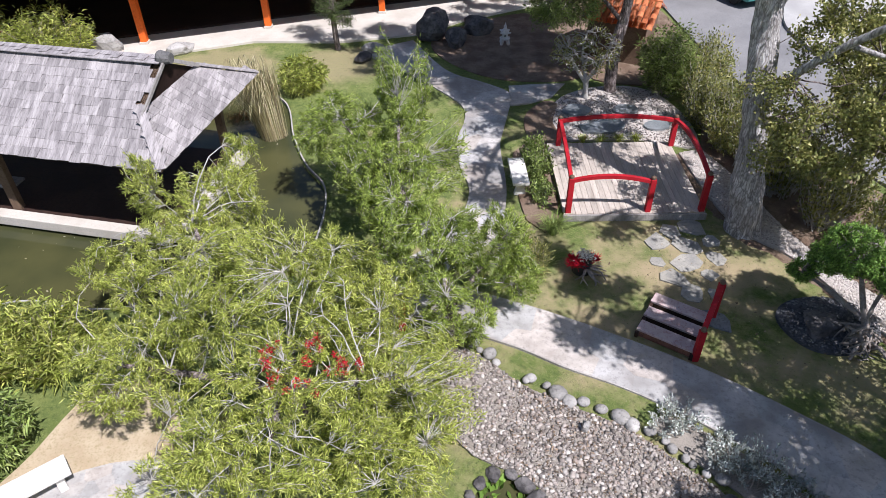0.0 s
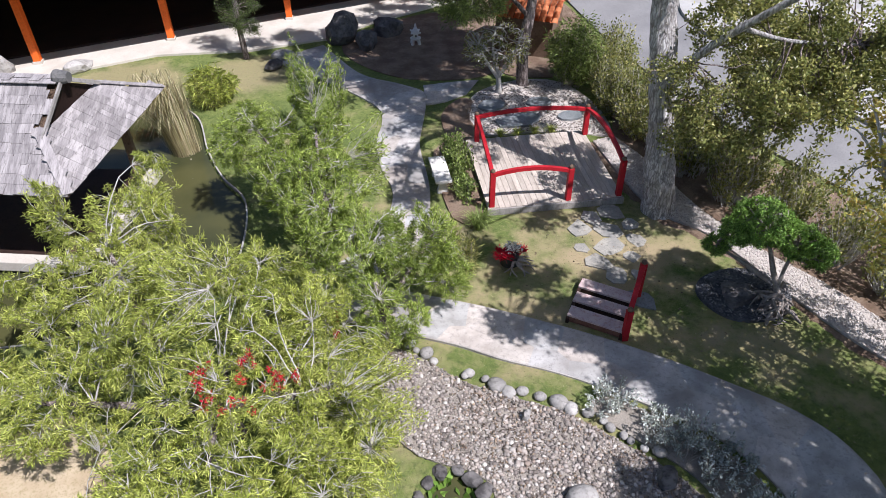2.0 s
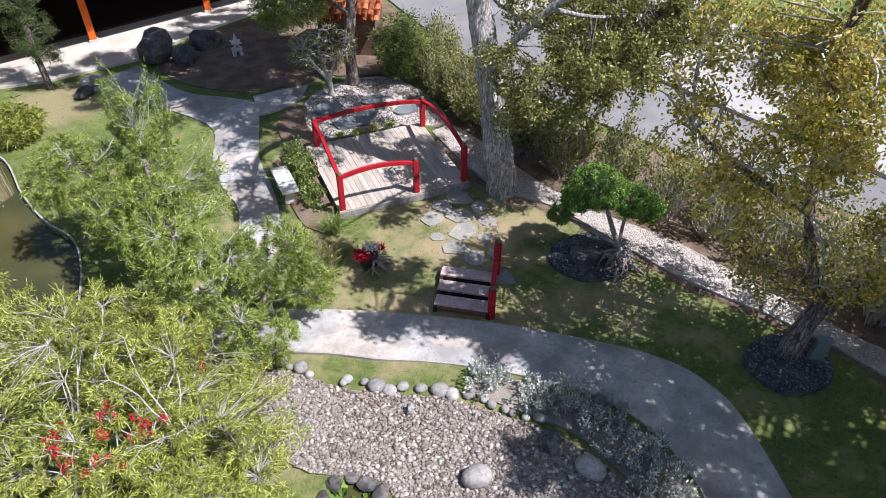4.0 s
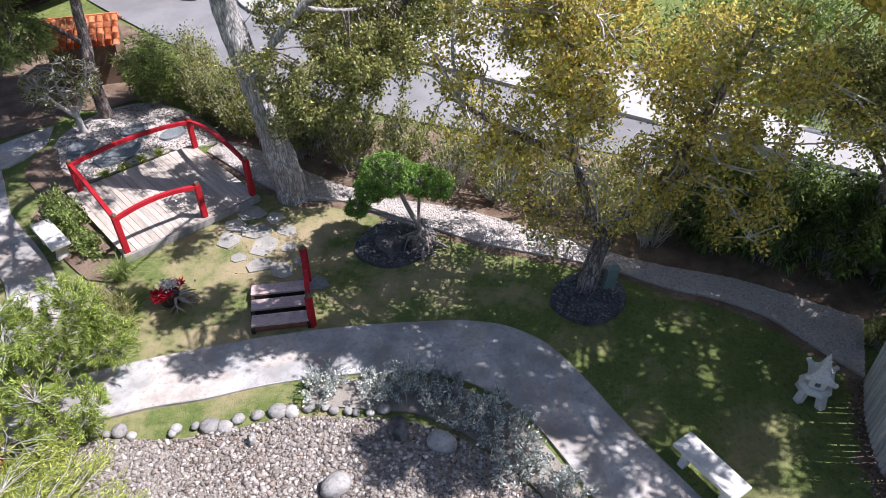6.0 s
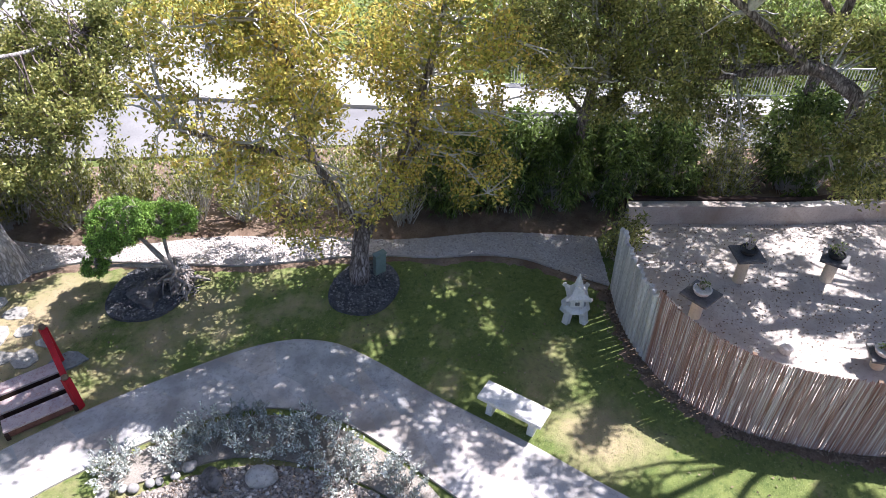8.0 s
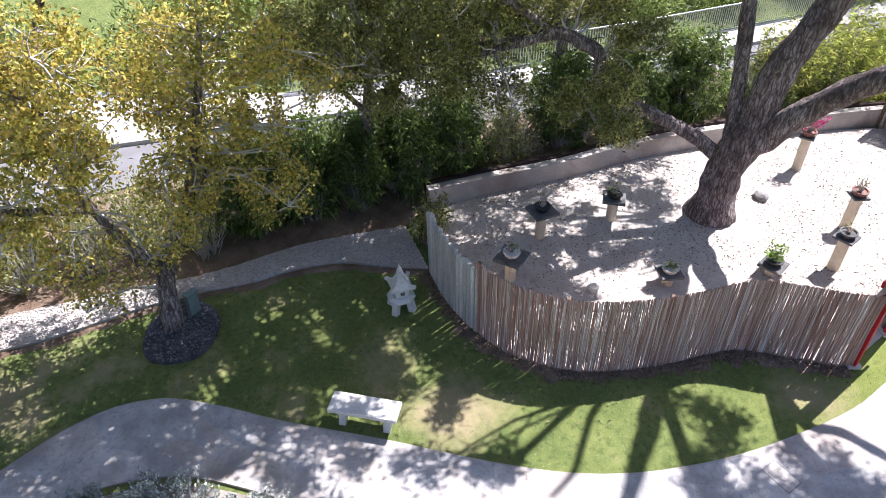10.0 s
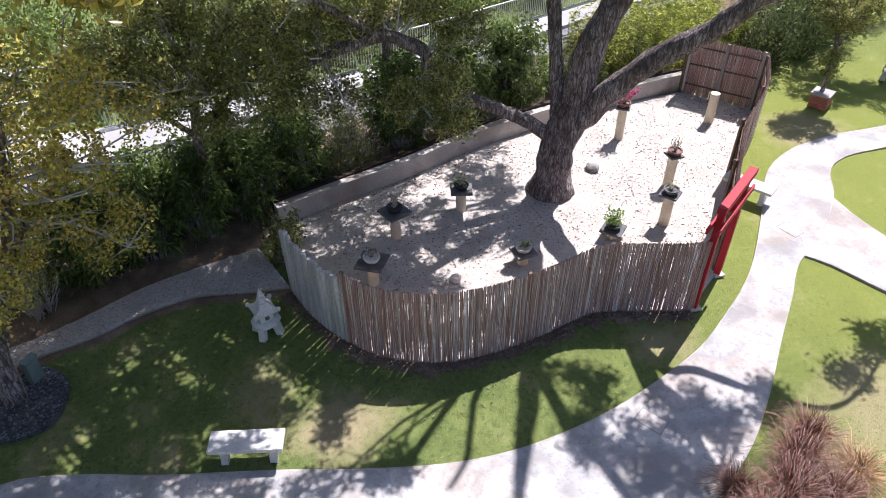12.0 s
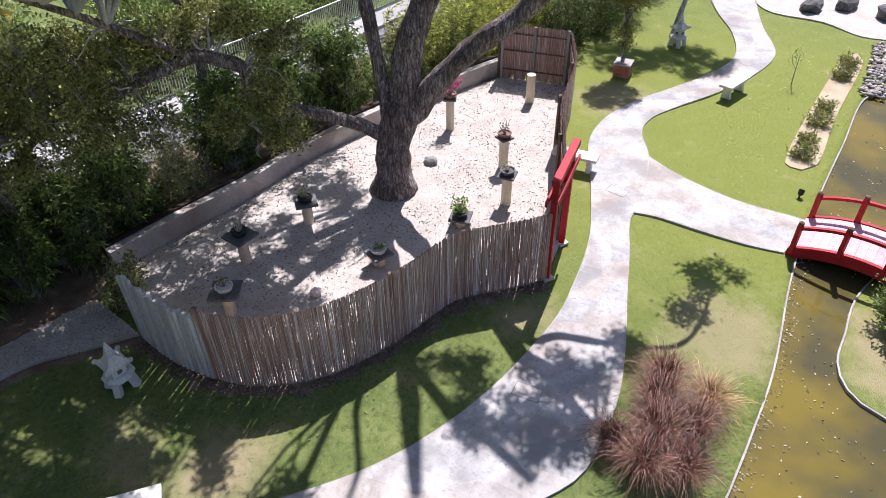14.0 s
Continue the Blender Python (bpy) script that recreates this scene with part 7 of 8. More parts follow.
for i, (x, y, r, h) in enumerate([(9.3, -16.3, 0.36, 0.34), (9.7, -17.0, 0.3, 0.3), (10.3, -18.2, 0.42, 0.42), (10.75, -19.0, 0.32, 0.34), (11.9, -21.4, 0.34, 0.36), (12.4, -22.4, 0.36, 0.4)]):
    shrub("bed_shrub", "leafy green shrub in the narrow soil bed", (x, y, 0), [(x, y, h * 0.55, r, r, h * 0.5)], 70, 11, (0.09, 0.035), M["lf_oak"], 220 + i, 0.05, group="bed shrubs")
shrub("leafy_shrub", "bushy green shrub on the pond bank", (3.85, -12.6, 0), [(3.85, -12.6, 0.6, 0.85, 0.85, 0.6)], 150, 40, (0.09, 0.04), M["lf_green"], 167, 0.06)


def grass_clump(name, label, at, r, h, n, material, seed, group="", wide=0.012, arch=0.5, foot=0.25, tip=(0, 0)):
    """Arching blades from one root; foot: the root's share of the spread; tip: how far the tops lean over."""
    rng = np.random.default_rng(seed)
    g = thing(name, at, label, "grass", group)
    a = rng.uniform(0, 2 * math.pi, n)
    out = np.stack([np.cos(a), np.sin(a), np.zeros(n)], 1)
    ln = h * rng.uniform(0.6, 1.15, n)[:, None]
    lean = (rng.uniform(0.05, 1, n) ** 0.8)[:, None] * r
    root = out * rng.uniform(0, foot, n)[:, None] * r
    side = np.stack([-out[:, 1], out[:, 0], np.zeros(n)], 1) * wide * rng.uniform(0.6, 1.3, n)[:, None]
    up = np.array([[0, 0, 1.0]])
    bendy = rng.normal(size=(n, 3)) * [1, 1, 0.3] * r * 0.16
    p1 = root + out * lean * 0.3 + up * ln * 0.55
    p2 = root + out * lean * 0.75 + up * ln * 0.85 + bendy
    p3 = root + out * lean * 1.2 + up * ln * np.maximum(0.1, 0.85 - arch * 0.4 * rng.uniform(0.3, 1.2, (n, 1))) + bendy * 2.2
    over = np.array([[*tip, 0.0]])
    p1, p2, p3 = p1 + over * 0.35, p2 + over * 0.75, p3 + over
    v = np.stack([root - side / 2, root + side / 2, p1 + side / 2, p1 - side / 2, p2 + side * 0.35, p2 - side * 0.35, p3, p3], 1).reshape(-1, 3)
    k = np.arange(n)[:, None] * 8
    f = np.concatenate([k + [[0, 1, 2, 3]], k + [[3, 2, 4, 5]], k + [[5, 4, 6, 7]]], 0)
    link_mesh("blade_tuft", np_mesh("blade_tuft", v, f), material, g)
    return g


for i, (x, y, r, h) in enumerate([(4.3, -6.4, 0.62, 0.95), (4.1, -7.0, 0.55, 0.8), (4.8, -6.85, 0.6, 0.9), (5.15, -7.35, 0.55, 0.85), (4.0, -5.8, 0.6, 0.8), (3.6, -6.3, 0.55, 0.7), (4.6, -5.7, 0.45, 0.6)]):
    grass_clump("fountain_grass", "dark red arching fountain grass clump", (x + 0.12, y - 0.1, 0), r * 1.0, h * 0.85, 620, M["lf_redgrass"], 240 + i, "red grass clumps", 0.009, 1.3)
grass_clump("fountain_grass", "tawny arching fountain grass clump", (4.55, -7.85, 0), 0.6, 0.5, 600, M["lf_tawny"], 246, "red grass clumps", 0.009, 1.3)
grass_clump("reed_clump", "tall dry yellow reeds standing in the pond", (-4.95, 18.0, -0.3), 0.44, 2.5, 950, M["lf_reed"], 250, "", 0.016, 0.8, 1.0, (-0.45, 0.1))
grass_clump("grass_clump", "small green grass tuft by the deck corner", (2.6, 12.9, 0), 0.4, 0.5, 300, M["lf_green"], 251)
for i, x in enumerate((4.0, 4.5, 5.0, 5.5)):
    grass_clump("grass_clump", "low yellow-green grass edging the deck", (x, 17.05, 0.02), 0.2, 0.25, 150, M["lf_bamboo"], 252 + i, "deck edge grasses")


def flower_heads(name, label, places, material, seed, category="flowers"):
    rng = np.random.default_rng(seed)
    g = thing(name, places[0], label, category)
    for c in places:
        p = np.tile(np.array(c) - np.array(places[0]), (22, 1)) + rng.normal(size=(22, 3)) * [0.02, 0.02, 0.04]
        link_mesh("flower", leaf_mesh("flower", p, rng.normal(size=(22, 3)), 0.06, 0.015, rng), material, g, kind="stuff")
    return g


fr = np.random.default_rng(77)
flower_heads("bottlebrush_flowers", "red bottlebrush flowers among the leaves", [tuple(q) for q in in_blobs([(-1.9, 6.55, 2.65, 0.75, 0.55, 0.25)], 30, fr)], M["lf_red"], 260)


# ---- stones and small things ----
def rock_mesh(seed, size, flat_z=0.75, rough=0.22, detail=2):
    bm = bmesh.new()
    bmesh.ops.create_icosphere(bm, subdivisions=detail, radius=1.0)
    off = Vector((seed * 3.7, seed * 1.9, seed * 0.7))
    for v in bm.verts:
        n = noise.noise(v.co * 1.1 + off) * rough * 2 + noise.noise(v.co * 2.9 + off) * rough
        v.co *= 1 + n
        v.co = Vector((v.co.x * size[0], v.co.y * size[1], v.co.z * size[2] * flat_z))
    return bm


def rock(at, size, material, seed, label="grey garden rock", turn=0.0, rough=0.22, group="", name="rock", smooth=False):
    ob = part(name, rock_mesh(seed, size, 1.0, rough), material, smooth=smooth)
    ob.matrix_basis = pose(*at, 0, 0, turn)
    return tagged(ob, label, "rock", group)


for i, (x, y, z, s, mt, lb) in enumerate([
        (-12.0, 24.0, 0.25, (0.55, 0.4, 0.4), "rock", "pale grey boulder at the terrace edge"), (-9.35, 23.75, 0.16, (0.48, 0.3, 0.24), "rock", "pale grey boulder at the terrace edge"),
        (-0.25, 25.1, 0.4, (0.85, 0.6, 0.65), "darkrock", "large dark upright boulder"), (0.55, 24.2, 0.25, (0.45, 0.35, 0.4), "darkrock", "mottled dark boulder beside the lane"), (1.4, 25.4, 0.2, (0.6, 0.5, 0.4), "darkrock", "large dark boulder under the trees"),
        (-2.4, 23.7, 0.12, (0.4, 0.3, 0.2), "rock", "pale flat rock beside the lane"), (-2.7, 22.9, 0.1, (0.35, 0.25, 0.2), "darkrock", "dark flat rock beside the lane"),
        (2.93, 5.62, 0.12, (0.2, 0.27, 0.2), "rock", "smooth rounded river boulder"), (4.72, 5.05, 0.1, (0.28, 0.2, 0.18), "rock", "smooth pale river boulder"), (2.42, 7.3, 0.09, (0.07, 0.09, 0.16), "rock", "small upright white stone"),
        (1.35, 2.8, 0.1, (0.2, 0.2, 0.2), "rock", "pale rounded river boulder"), (4.4, 5.75, 0.1, (0.2, 0.16, 0.16), "darkrock", "dark rounded river boulder"),
        (16.4, -25.6, 0.2, (0.5, 0.4, 0.3), "darkrock", "brown rock on pale sand"), (15.9, -27.0, 0.2, (0.6, 0.4, 0.35), "darkrock", "brown rock on pale sand"), (14.3, -27.3, 0.2, (0.55, 0.4, 0.35), "darkrock", "brown rock on pale sand"),
        (14.1, -7.4, 0.08, (0.22, 0.16, 0.14), "rock", "flat stone lying in the sand"), (10.72, -2.8, 0.1, (0.13, 0.1, 0.13), "stone_white", "small white stone in the sand")]):
    rock((x, y, z), s, M[mt], i + 1, lb, 37 * i, 0.06 if "smooth" in lb else 0.2, smooth="smooth" in lb)

kr = random.Random(12)
edge = even(smooth_line([(0.55, 9.35), (0.75, 9.2), (1.33, 8.6), (2.2, 8.05), (3.1, 7.55), (3.9, 6.85), (4.4, 6.3)], 0.1), 25)
for i, (x, y) in enumerate(edge):
    if i in (4, 5, 13, 17):
        continue
    s = kr.uniform(0.07, 0.165)
    rock((x + kr.uniform(-0.1, 0.1), y + kr.uniform(-0.1, 0.1), 0.03), (s * 1.15, s, s * 0.75), M["rock"], 40 + i, "rounded border cobble along the dry stream", kr.uniform(0, 360), 0.05, "border cobbles", "border_stone", True)

# slabs through the lawn to the deck
for i, (x, y, s) in enumerate([(5.95, 13.05, 0.36), (5.4, 12.9, 0.3), (6.2, 12.5, 0.26), (5.62, 12.35, 0.34), (6.15, 11.95, 0.28), (5.45, 11.75, 0.4), (5.85, 11.35, 0.24), (5.05, 11.25, 0.34), (5.3, 10.75, 0.33), (5.75, 10.75, 0.2), (5.55, 9.95, 0.36), (4.95, 12.5, 0.36), (4.8, 11.8, 0.24)]):
    k = kr.randint(6, 8)
    spin = [2 * math.pi * (j + kr.uniform(-0.3, 0.3)) / k for j in range(k)]
    reach = [s * kr.uniform(0.72, 1.2) for j in range(k)]
    ring = [(r * math.cos(a), 0.85 * r * math.sin(a)) for r, a in zip(reach, spin)]
    ob = part("stepping_stone", prism(bmesh.new(), ring, -0.03, 0.004 + 0.003 * (i % 4)), M["slate"] if i == 10 else M["stepping"])
    ob.matrix_basis = pose(x, y, 0, 0, 0, kr.uniform(0, 360))
    tagged(ob, "flat irregular stepping stone sunk in the lawn", "stone", "stepping stones")

# slabs and planting behind the deck
flat("gravel_patch", smooth_line([(3.5, 17.3), (3.3, 18.6), (3.8, 19.9), (5.2, 20.6), (6.6, 20.3), (7.3, 18.6), (7.2, 16.7), (6.4, 16.9), (5.0, 17.2)], 0.3, True), -0.05, 0.03, M["gravel"], "grey gravel bed behind the deck", "gravel")
flat("soil_patch", smooth_line([(2.6, 17.0), (2.5, 18.6), (3.2, 19.6), (3.6, 19.4), (3.3, 18.2), (3.5, 17.1)], 0.3, True), -0.05, 0.035, M["soil"], "reddish brown mulch bed", "mulch")
flat("soil_patch", smooth_line([(2.05, 13.4), (2.0, 16.6), (2.85, 16.8), (2.8, 13.3)], 0.3, True), -0.05, 0.025, M["soil"], "bare brown planting bed beside the deck", "soil")
flat("soil_patch", smooth_line([(3.6, 7.35), (4.2, 6.6), (4.9, 5.75), (5.2, 4.7), (5.25, 3.4), (5.0, 2.2), (5.45, 2.2), (5.85, 3.2), (6.05, 4.3), (6.0, 5.2), (5.6, 6.15), (4.7, 7.05), (4.0, 7.55)], 0.3, True), -0.05, 0.018, M["bed"], "gritty soil bed under the silver shrubs", "soil")
flat("soil_strip", smooth_line([(9.15, -15.6), (8.85, -16.3), (10.3, -19.0), (12.4, -23.2), (12.95, -23.0), (11.3, -19.4), (9.7, -16.2)], 0.3, True), -0.05, 0.012, M["dirt"], "narrow planting bed in the lawn", "soil")
flat("sand_patch", smooth_line([(17.4, -24.2), (15.4, -25.0), (13.4, -25.2), (12, -28), (16, -31), (21, -28), (20, -26)], 0.4, True), -0.05, 0.03, M["sand"], "pale sand area beyond the lawn", "sand")
for i, (x, y, sx, sy) in enumerate([(4.7, 17.85, 0.75, 0.38), (5.6, 18.9, 0.4, 0.3), (4.1, 18.9, 0.45, 0.35), (6.3, 17.9, 0.4, 0.3)]):
    ring = [(sx * kr.uniform(0.85, 1.1) * math.cos(a), sy * kr.uniform(0.85, 1.1) * math.sin(a)) for a in np.linspace(0, 2 * math.pi, 10, endpoint=False)]
    ob = part("slate_slab", prism(bmesh.new(), ring, 0.0, 0.1), M["slate"])
    ob.matrix_basis = pose(x, y, 0, 0, 0, 8)
    tagged(ob, "blue-grey slate slab on gravel", "stone", "slate slabs")


def bromeliads():
    g = thing("bromeliad_group", (3.05, 11.5, 0), "red bromeliads and white flowers on an old root", "flowers")
    rng = np.random.default_rng(5)
    for x, y, z in ((-0.18, 0.12, 0.25), (-0.1, -0.12, 0.28), (0.28, 0.1, 0.25), (0.02, -0.02, 0.2), (-0.22, -0.02, 0.22)):
        n = 60
        a = rng.uniform(0, 2 * math.pi, n)
        d = np.stack([np.cos(a), np.sin(a), rng.uniform(0.2, 1.4, n)], 1)
        link_mesh("red_rosette", leaf_mesh("red_rosette", np.tile([[x, y, z]], (n, 1)) + rng.normal(size=(n, 3)) * 0.02, d, 0.2, 0.035, rng), M["lf_red"], g)
    p = rng.normal(size=(260, 3)) * [0.09, 0.09, 0.03] + [0.05, 0.05, 0.42]
    link_mesh("white_flower", leaf_mesh("white_flower", p, rng.normal(size=(260, 3)) + [0, 0, 1], 0.06, 0.04, rng), M["lf_white"], g, kind="stuff")
    part("planter", lathe(bmesh.new(), [(0.16, 0), (0.22, 0.05), (0.2, 0.3), (0.15, 0.32)], 14), M["black"], g)
    br = [(bend(np.array([0.1, -0.1, 0.2]), np.array([0.15 + 0.4 * math.cos(a), -0.1 + 0.4 * math.sin(a), 0.03]), rng, 6, 0.15, 0.05), np.linspace(0.034, 0.012, 6)) for a in np.linspace(-2.6, 0.6, 9)]
    for b in br:
        v, f = tubes([b], 6)
        link_mesh("root", np_mesh("root", v, f, True), M["root"], g, "weathered grey root")


bromeliads()


def root_stump():
    rng = np.random.default_rng(15)
    g = thing("root_stump", (7.55, 9.7, 0.04), "weathered grey root stump on the mulch ring", "stump")
    part("body", rock_mesh(9, (0.42, 0.36, 0.24), 1.0, 0.25, 3), M["darkrock"], g)
    br = []
    for a in np.linspace(0, 2 * math.pi, 22, endpoint=False):
        r = rng.uniform(0.18, 0.46)
        br.append((bend(np.array([0.45, -0.55, 0.34]) + rng.normal(size=3) * 0.07, np.array([0.45 + r * math.cos(a), -0.55 + r * math.sin(a), 0.02]), rng, 7, 0.32, 0.1), np.linspace(0.035, 0.012, 7)))
    for b in br:
        v, f = tubes([b], 6)
        link_mesh("root", np_mesh("root", v, f, True), M["root"], g, "grey twisted aerial root")


root_stump()

g = thing("junction_box", (9.98, 5.45, 0.05), "grey-green metal box leaning on the trunk", "box", turn=-30)
part("body", box(bmesh.new(), (0.26, 0.12, 0.55), pose(0, 0, 0, 6, 0, 0), 0.01), M["greenbox"], g)
part("lid", box(bmesh.new(), (0.29, 0.15, 0.03), pose(0, -0.06, 0.55, 6, 0, 0), 0.005), M["greenbox"], g)

g = thing("brick_planter", (15.75, -15.5, 0), "square red brick planter with a pale rim", "planter", turn=35)
for c in range(6):
    for s in range(4):
        for k in range(3):
            bm = box(bmesh.new(), (0.21, 0.10, 0.065), pose(0, 0, 0, 0, 0, 90 * s) @ Matrix.Translation((-0.22 + 0.22 * k + (0.05 if c % 2 else -0.05), 0.33, c * 0.075 + 0.005)), 0.004)
            part("brick", bm, M["brick"], g)
part("mortar_core", box(bmesh.new(), (0.70, 0.70, 0.44)), M["mortar"], g)
part("rim", box(bmesh.new(), (0.84, 0.84, 0.06), Matrix.Translation((0, 0, 0.45)), 0.01), M["mortar"], g)
g.scale = (0.68, 0.68, 0.9)

g = thing("garden_spot", (8.05, -14.6, 0), "small black garden spotlight in the lawn", "light fixture")
part("spike", box(bmesh.new(), (0.03, 0.03, 0.1)), M["black"], g)
part("housing", lathe(bmesh.new(), [(0.05, 0), (0.07, 0.03), (0.075, 0.14), (0.06, 0.145)], 12, pose(0, 0, 0.09, 40, 0, 20)), M["black"], g)

g = thing("red_stump_post", (-0.83, 9.8, 0), "short red painted post beside the path", "post")
part("post", box(bmesh.new(), (0.14, 0.14, 0.6), Matrix(), 0.01), M["red"], g)
part("cap", box(bmesh.new(), (0.19, 0.19, 0.05), Matrix.Translation((0, 0, 0.6)), 0.01), M["red"], g)

g = thing("sapling", (12.44, -19.67, 0), "thin bare sapling in the lawn", "tree")
v, f = tubes([(np.array([[0, 0, 0], [0.02, 0, 0.5], [0.0, 0.03, 1.0]]), [0.018, 0.014, 0.008]), (np.array([[0.02, 0, 0.5], [0.15, 0.1, 0.75], [0.2, 0.12, 0.95]]), [0.01, 0.008, 0.005])], 6)
link_mesh("trunk", np_mesh("trunk", v, f, True), M["twig"], g)
sr = np.random.default_rng(3)
link_mesh("crown", leaf_mesh("crown", sr.normal(size=(70, 3)) * [0.14, 0.14, 0.12] + [0.05, 0.05, 0.9], sr.normal(size=(70, 3)), 0.07, 0.03, sr), M["lf_green"], g)


def tiled_hut():
    g = thing("tiled_hut", (6.3, 23.3, 0), "small outbuilding with an orange clay tile roof", "building", turn=-28)
    part("wall", box(bmesh.new(), (2.0, 1.6, 1.35)), M["oldwood"], g)
    roof = part("roof", box(bmesh.new(), (2.4, 0.06, 0.06), Matrix.Translation((0, 0, 1.95))), M["tile_red"], g)
    me = None
    for side in (-1, 1):
        for r in range(5):
            for c in range(11):
                if me is None:
                    bm = bmesh.new()
                    lo, hi = [], []
                    for j in range(7):
                        a = math.pi * j / 6
                        lo.append(bm.verts.new((0.11 * math.cos(a), 0, 0.07 * math.sin(a))))
                        hi.append(bm.verts.new((0.09 * math.cos(a), 0.26, 0.055 * math.sin(a))))
                    for j in range(6):
                        bm.faces.new((lo[j], lo[j + 1], hi[j + 1], hi[j]))
                    bmesh.ops.solidify(bm, geom=bm.faces[:], thickness=0.015)
                    me = bpy.data.meshes.new("roof_tile")
                    bm.to_mesh(me)
                    bm.free()
                    me.materials.append(M["tile_red"])
                ob = new("roof_tile", me)
                ob.parent = roof
                ob.matrix_basis = pose(0, 0, 0, 0, 0, 0 if side < 0 else 180) @ pose(-1.1 + 0.22 * c, -1.1 + 0.21 * r, 1.36 + 0.115 * r, 27, 0, 0)


tiled_hut()


def road_railing():
    line = even([(19.5, 5.4), (20.3, 2.3), (20.85, -0.3), (22.9, -5.9), (25.3, -11.6), (28, -18)], 260)
    g = thing("road_railing", (19.5, 5.4, 0.05), "pale metal picket railing along the road", "railing")
    o = np.array([19.5, 5.4])
    for z in (0.12, 1.0):
        v, f = tubes([(np.concatenate([line - o, np.full((260, 1), z)], 1), np.full(260, 0.025))], 6)
        link_mesh("rail", np_mesh("rail", v, f, True), M["metal"], g)
    post = bpy.data.meshes.new("picket")
    bm = box(bmesh.new(), (0.022, 0.022, 0.95), Matrix.Translation((0, 0, 0.06)))
    bm.to_mesh(post)
    bm.free()
    post.materials.append(M["metal"])
    for x, y in line[::1]:
        ob = new("picket", post)
        ob.parent = g
        ob.location = (x - o[0], y - o[1], 0)


road_railing()


def parked_van():
    """A teal van standing at the road's far end, seen in part through the trees."""
    g = thing("parked_van", (12.13, 29.36, 0.05), "teal van parked on the grey road", "van", turn=-69)
    prof = [(-2.1, 0.3), (-2.15, 0.9), (-2.05, 1.75), (-1.9, 1.85), (0.9, 1.85), (1.35, 1.2), (2.05, 1.0), (2.15, 0.6), (2.1, 0.3)]
    bm = bmesh.new()
    lo = [bm.verts.new((x, -0.85, z)) for x, z in prof]
    hi = [bm.verts.new((x, 0.85, z)) for x, z in prof]
    bm.faces.new(lo)
    bm.faces.new(hi[::-1])
    for i in range(len(prof)):
        bm.faces.new((lo[i - 1], lo[i], hi[i], hi[i - 1]))
    bmesh.ops.recalc_face_normals(bm, faces=bm.faces)
    bmesh.ops.bevel(bm, geom=bm.edges[:], offset=0.05, segments=2, affect="EDGES")
    body = part("body", bm, M["teal"], g)
    for side in (-1, 1):
        for x in (-1.3, -0.35, 0.55):
            part("window", box(bmesh.new(), (0.75, 0.02, 0.5), Matrix.Translation((x, side * 0.855, 1.2)), 0.006), M["black"], body)
        part("side_panel", box(bmesh.new(), (1.3, 0.015, 0.32), Matrix.Translation((-0.7, side * 0.857, 0.62)), 0.004), M["stone_white"], body, "white lower panel")
        for x in (-1.35, 1.35):
            wheel = part("wheel", lathe(bmesh.new(), [(0.14, -0.09), (0.30, -0.1), (0.33, -0.05), (0.33, 0.05), (0.30, 0.1), (0.14, 0.09)], 20, Matrix.Translation((x, side * 0.78, 0.33)) @ pose(0, 0, 0, 90, 0, 0)), M["black"], g, "black tyre")
            part("rim", lathe(bmesh.new(), [(0.0, -0.07), (0.17, -0.06), (0.17, 0.06), (0.0, 0.07)], 16, Matrix.Translation((x, side * 0.80, 0.33)) @ pose(0, 0, 0, 90, 0, 0)), M["metal"], wheel)


M["teal"] = surf("teal_car_paint", (0.05, 0.24, 0.23), (0.06, 0.28, 0.265), (0.04, 0.20, 0.19), 1.0, 12, 0.3, 0.02, 0.002, spec=0.5)
parked_van()


def bare_strip(line, side, wide, label, seed, z=0.007):
    """Trodden bare earth along one side of a line, with a ragged edge."""
    rng = random.Random(seed)
    p = even(smooth_line(line, 0.1), 150)
    d = unit(np.gradient(p, axis=0))
    nrm = np.stack([d[:, 1], -d[:, 0]], 1) * side
    bm = bmesh.new()
    rows = []
    for i, (q, n) in enumerate(zip(p, nrm)):
        w = wide * (0.75 + 0.6 * noise.noise(Vector((i * 0.16, seed, 0))) + rng.uniform(-0.18, 0.18))
        rows.append([bm.verts.new((*r, h)) for r, h in ((q + n * 0.03, z), (q + n * w * 0.6, z), (q + n * w, -0.045))])
    for r, t in zip(rows, rows[1:]):
        for u in range(2):
            bm.faces.new((r[u], r[u + 1], t[u + 1], t[u]))
    bmesh.ops.recalc_face_normals(bm, faces=bm.faces)
    tagged(part("soil_strip", bm, M["soil"]), label, "soil", kind="structure")


bare_strip(FENCE_LINE, 1, 0.42, "bare brown earth along the fence foot", 5)
bare_strip(GRAVEL_NEAR, 1, 0.32, "ragged brown earth edge beside the gravel walk", 6)


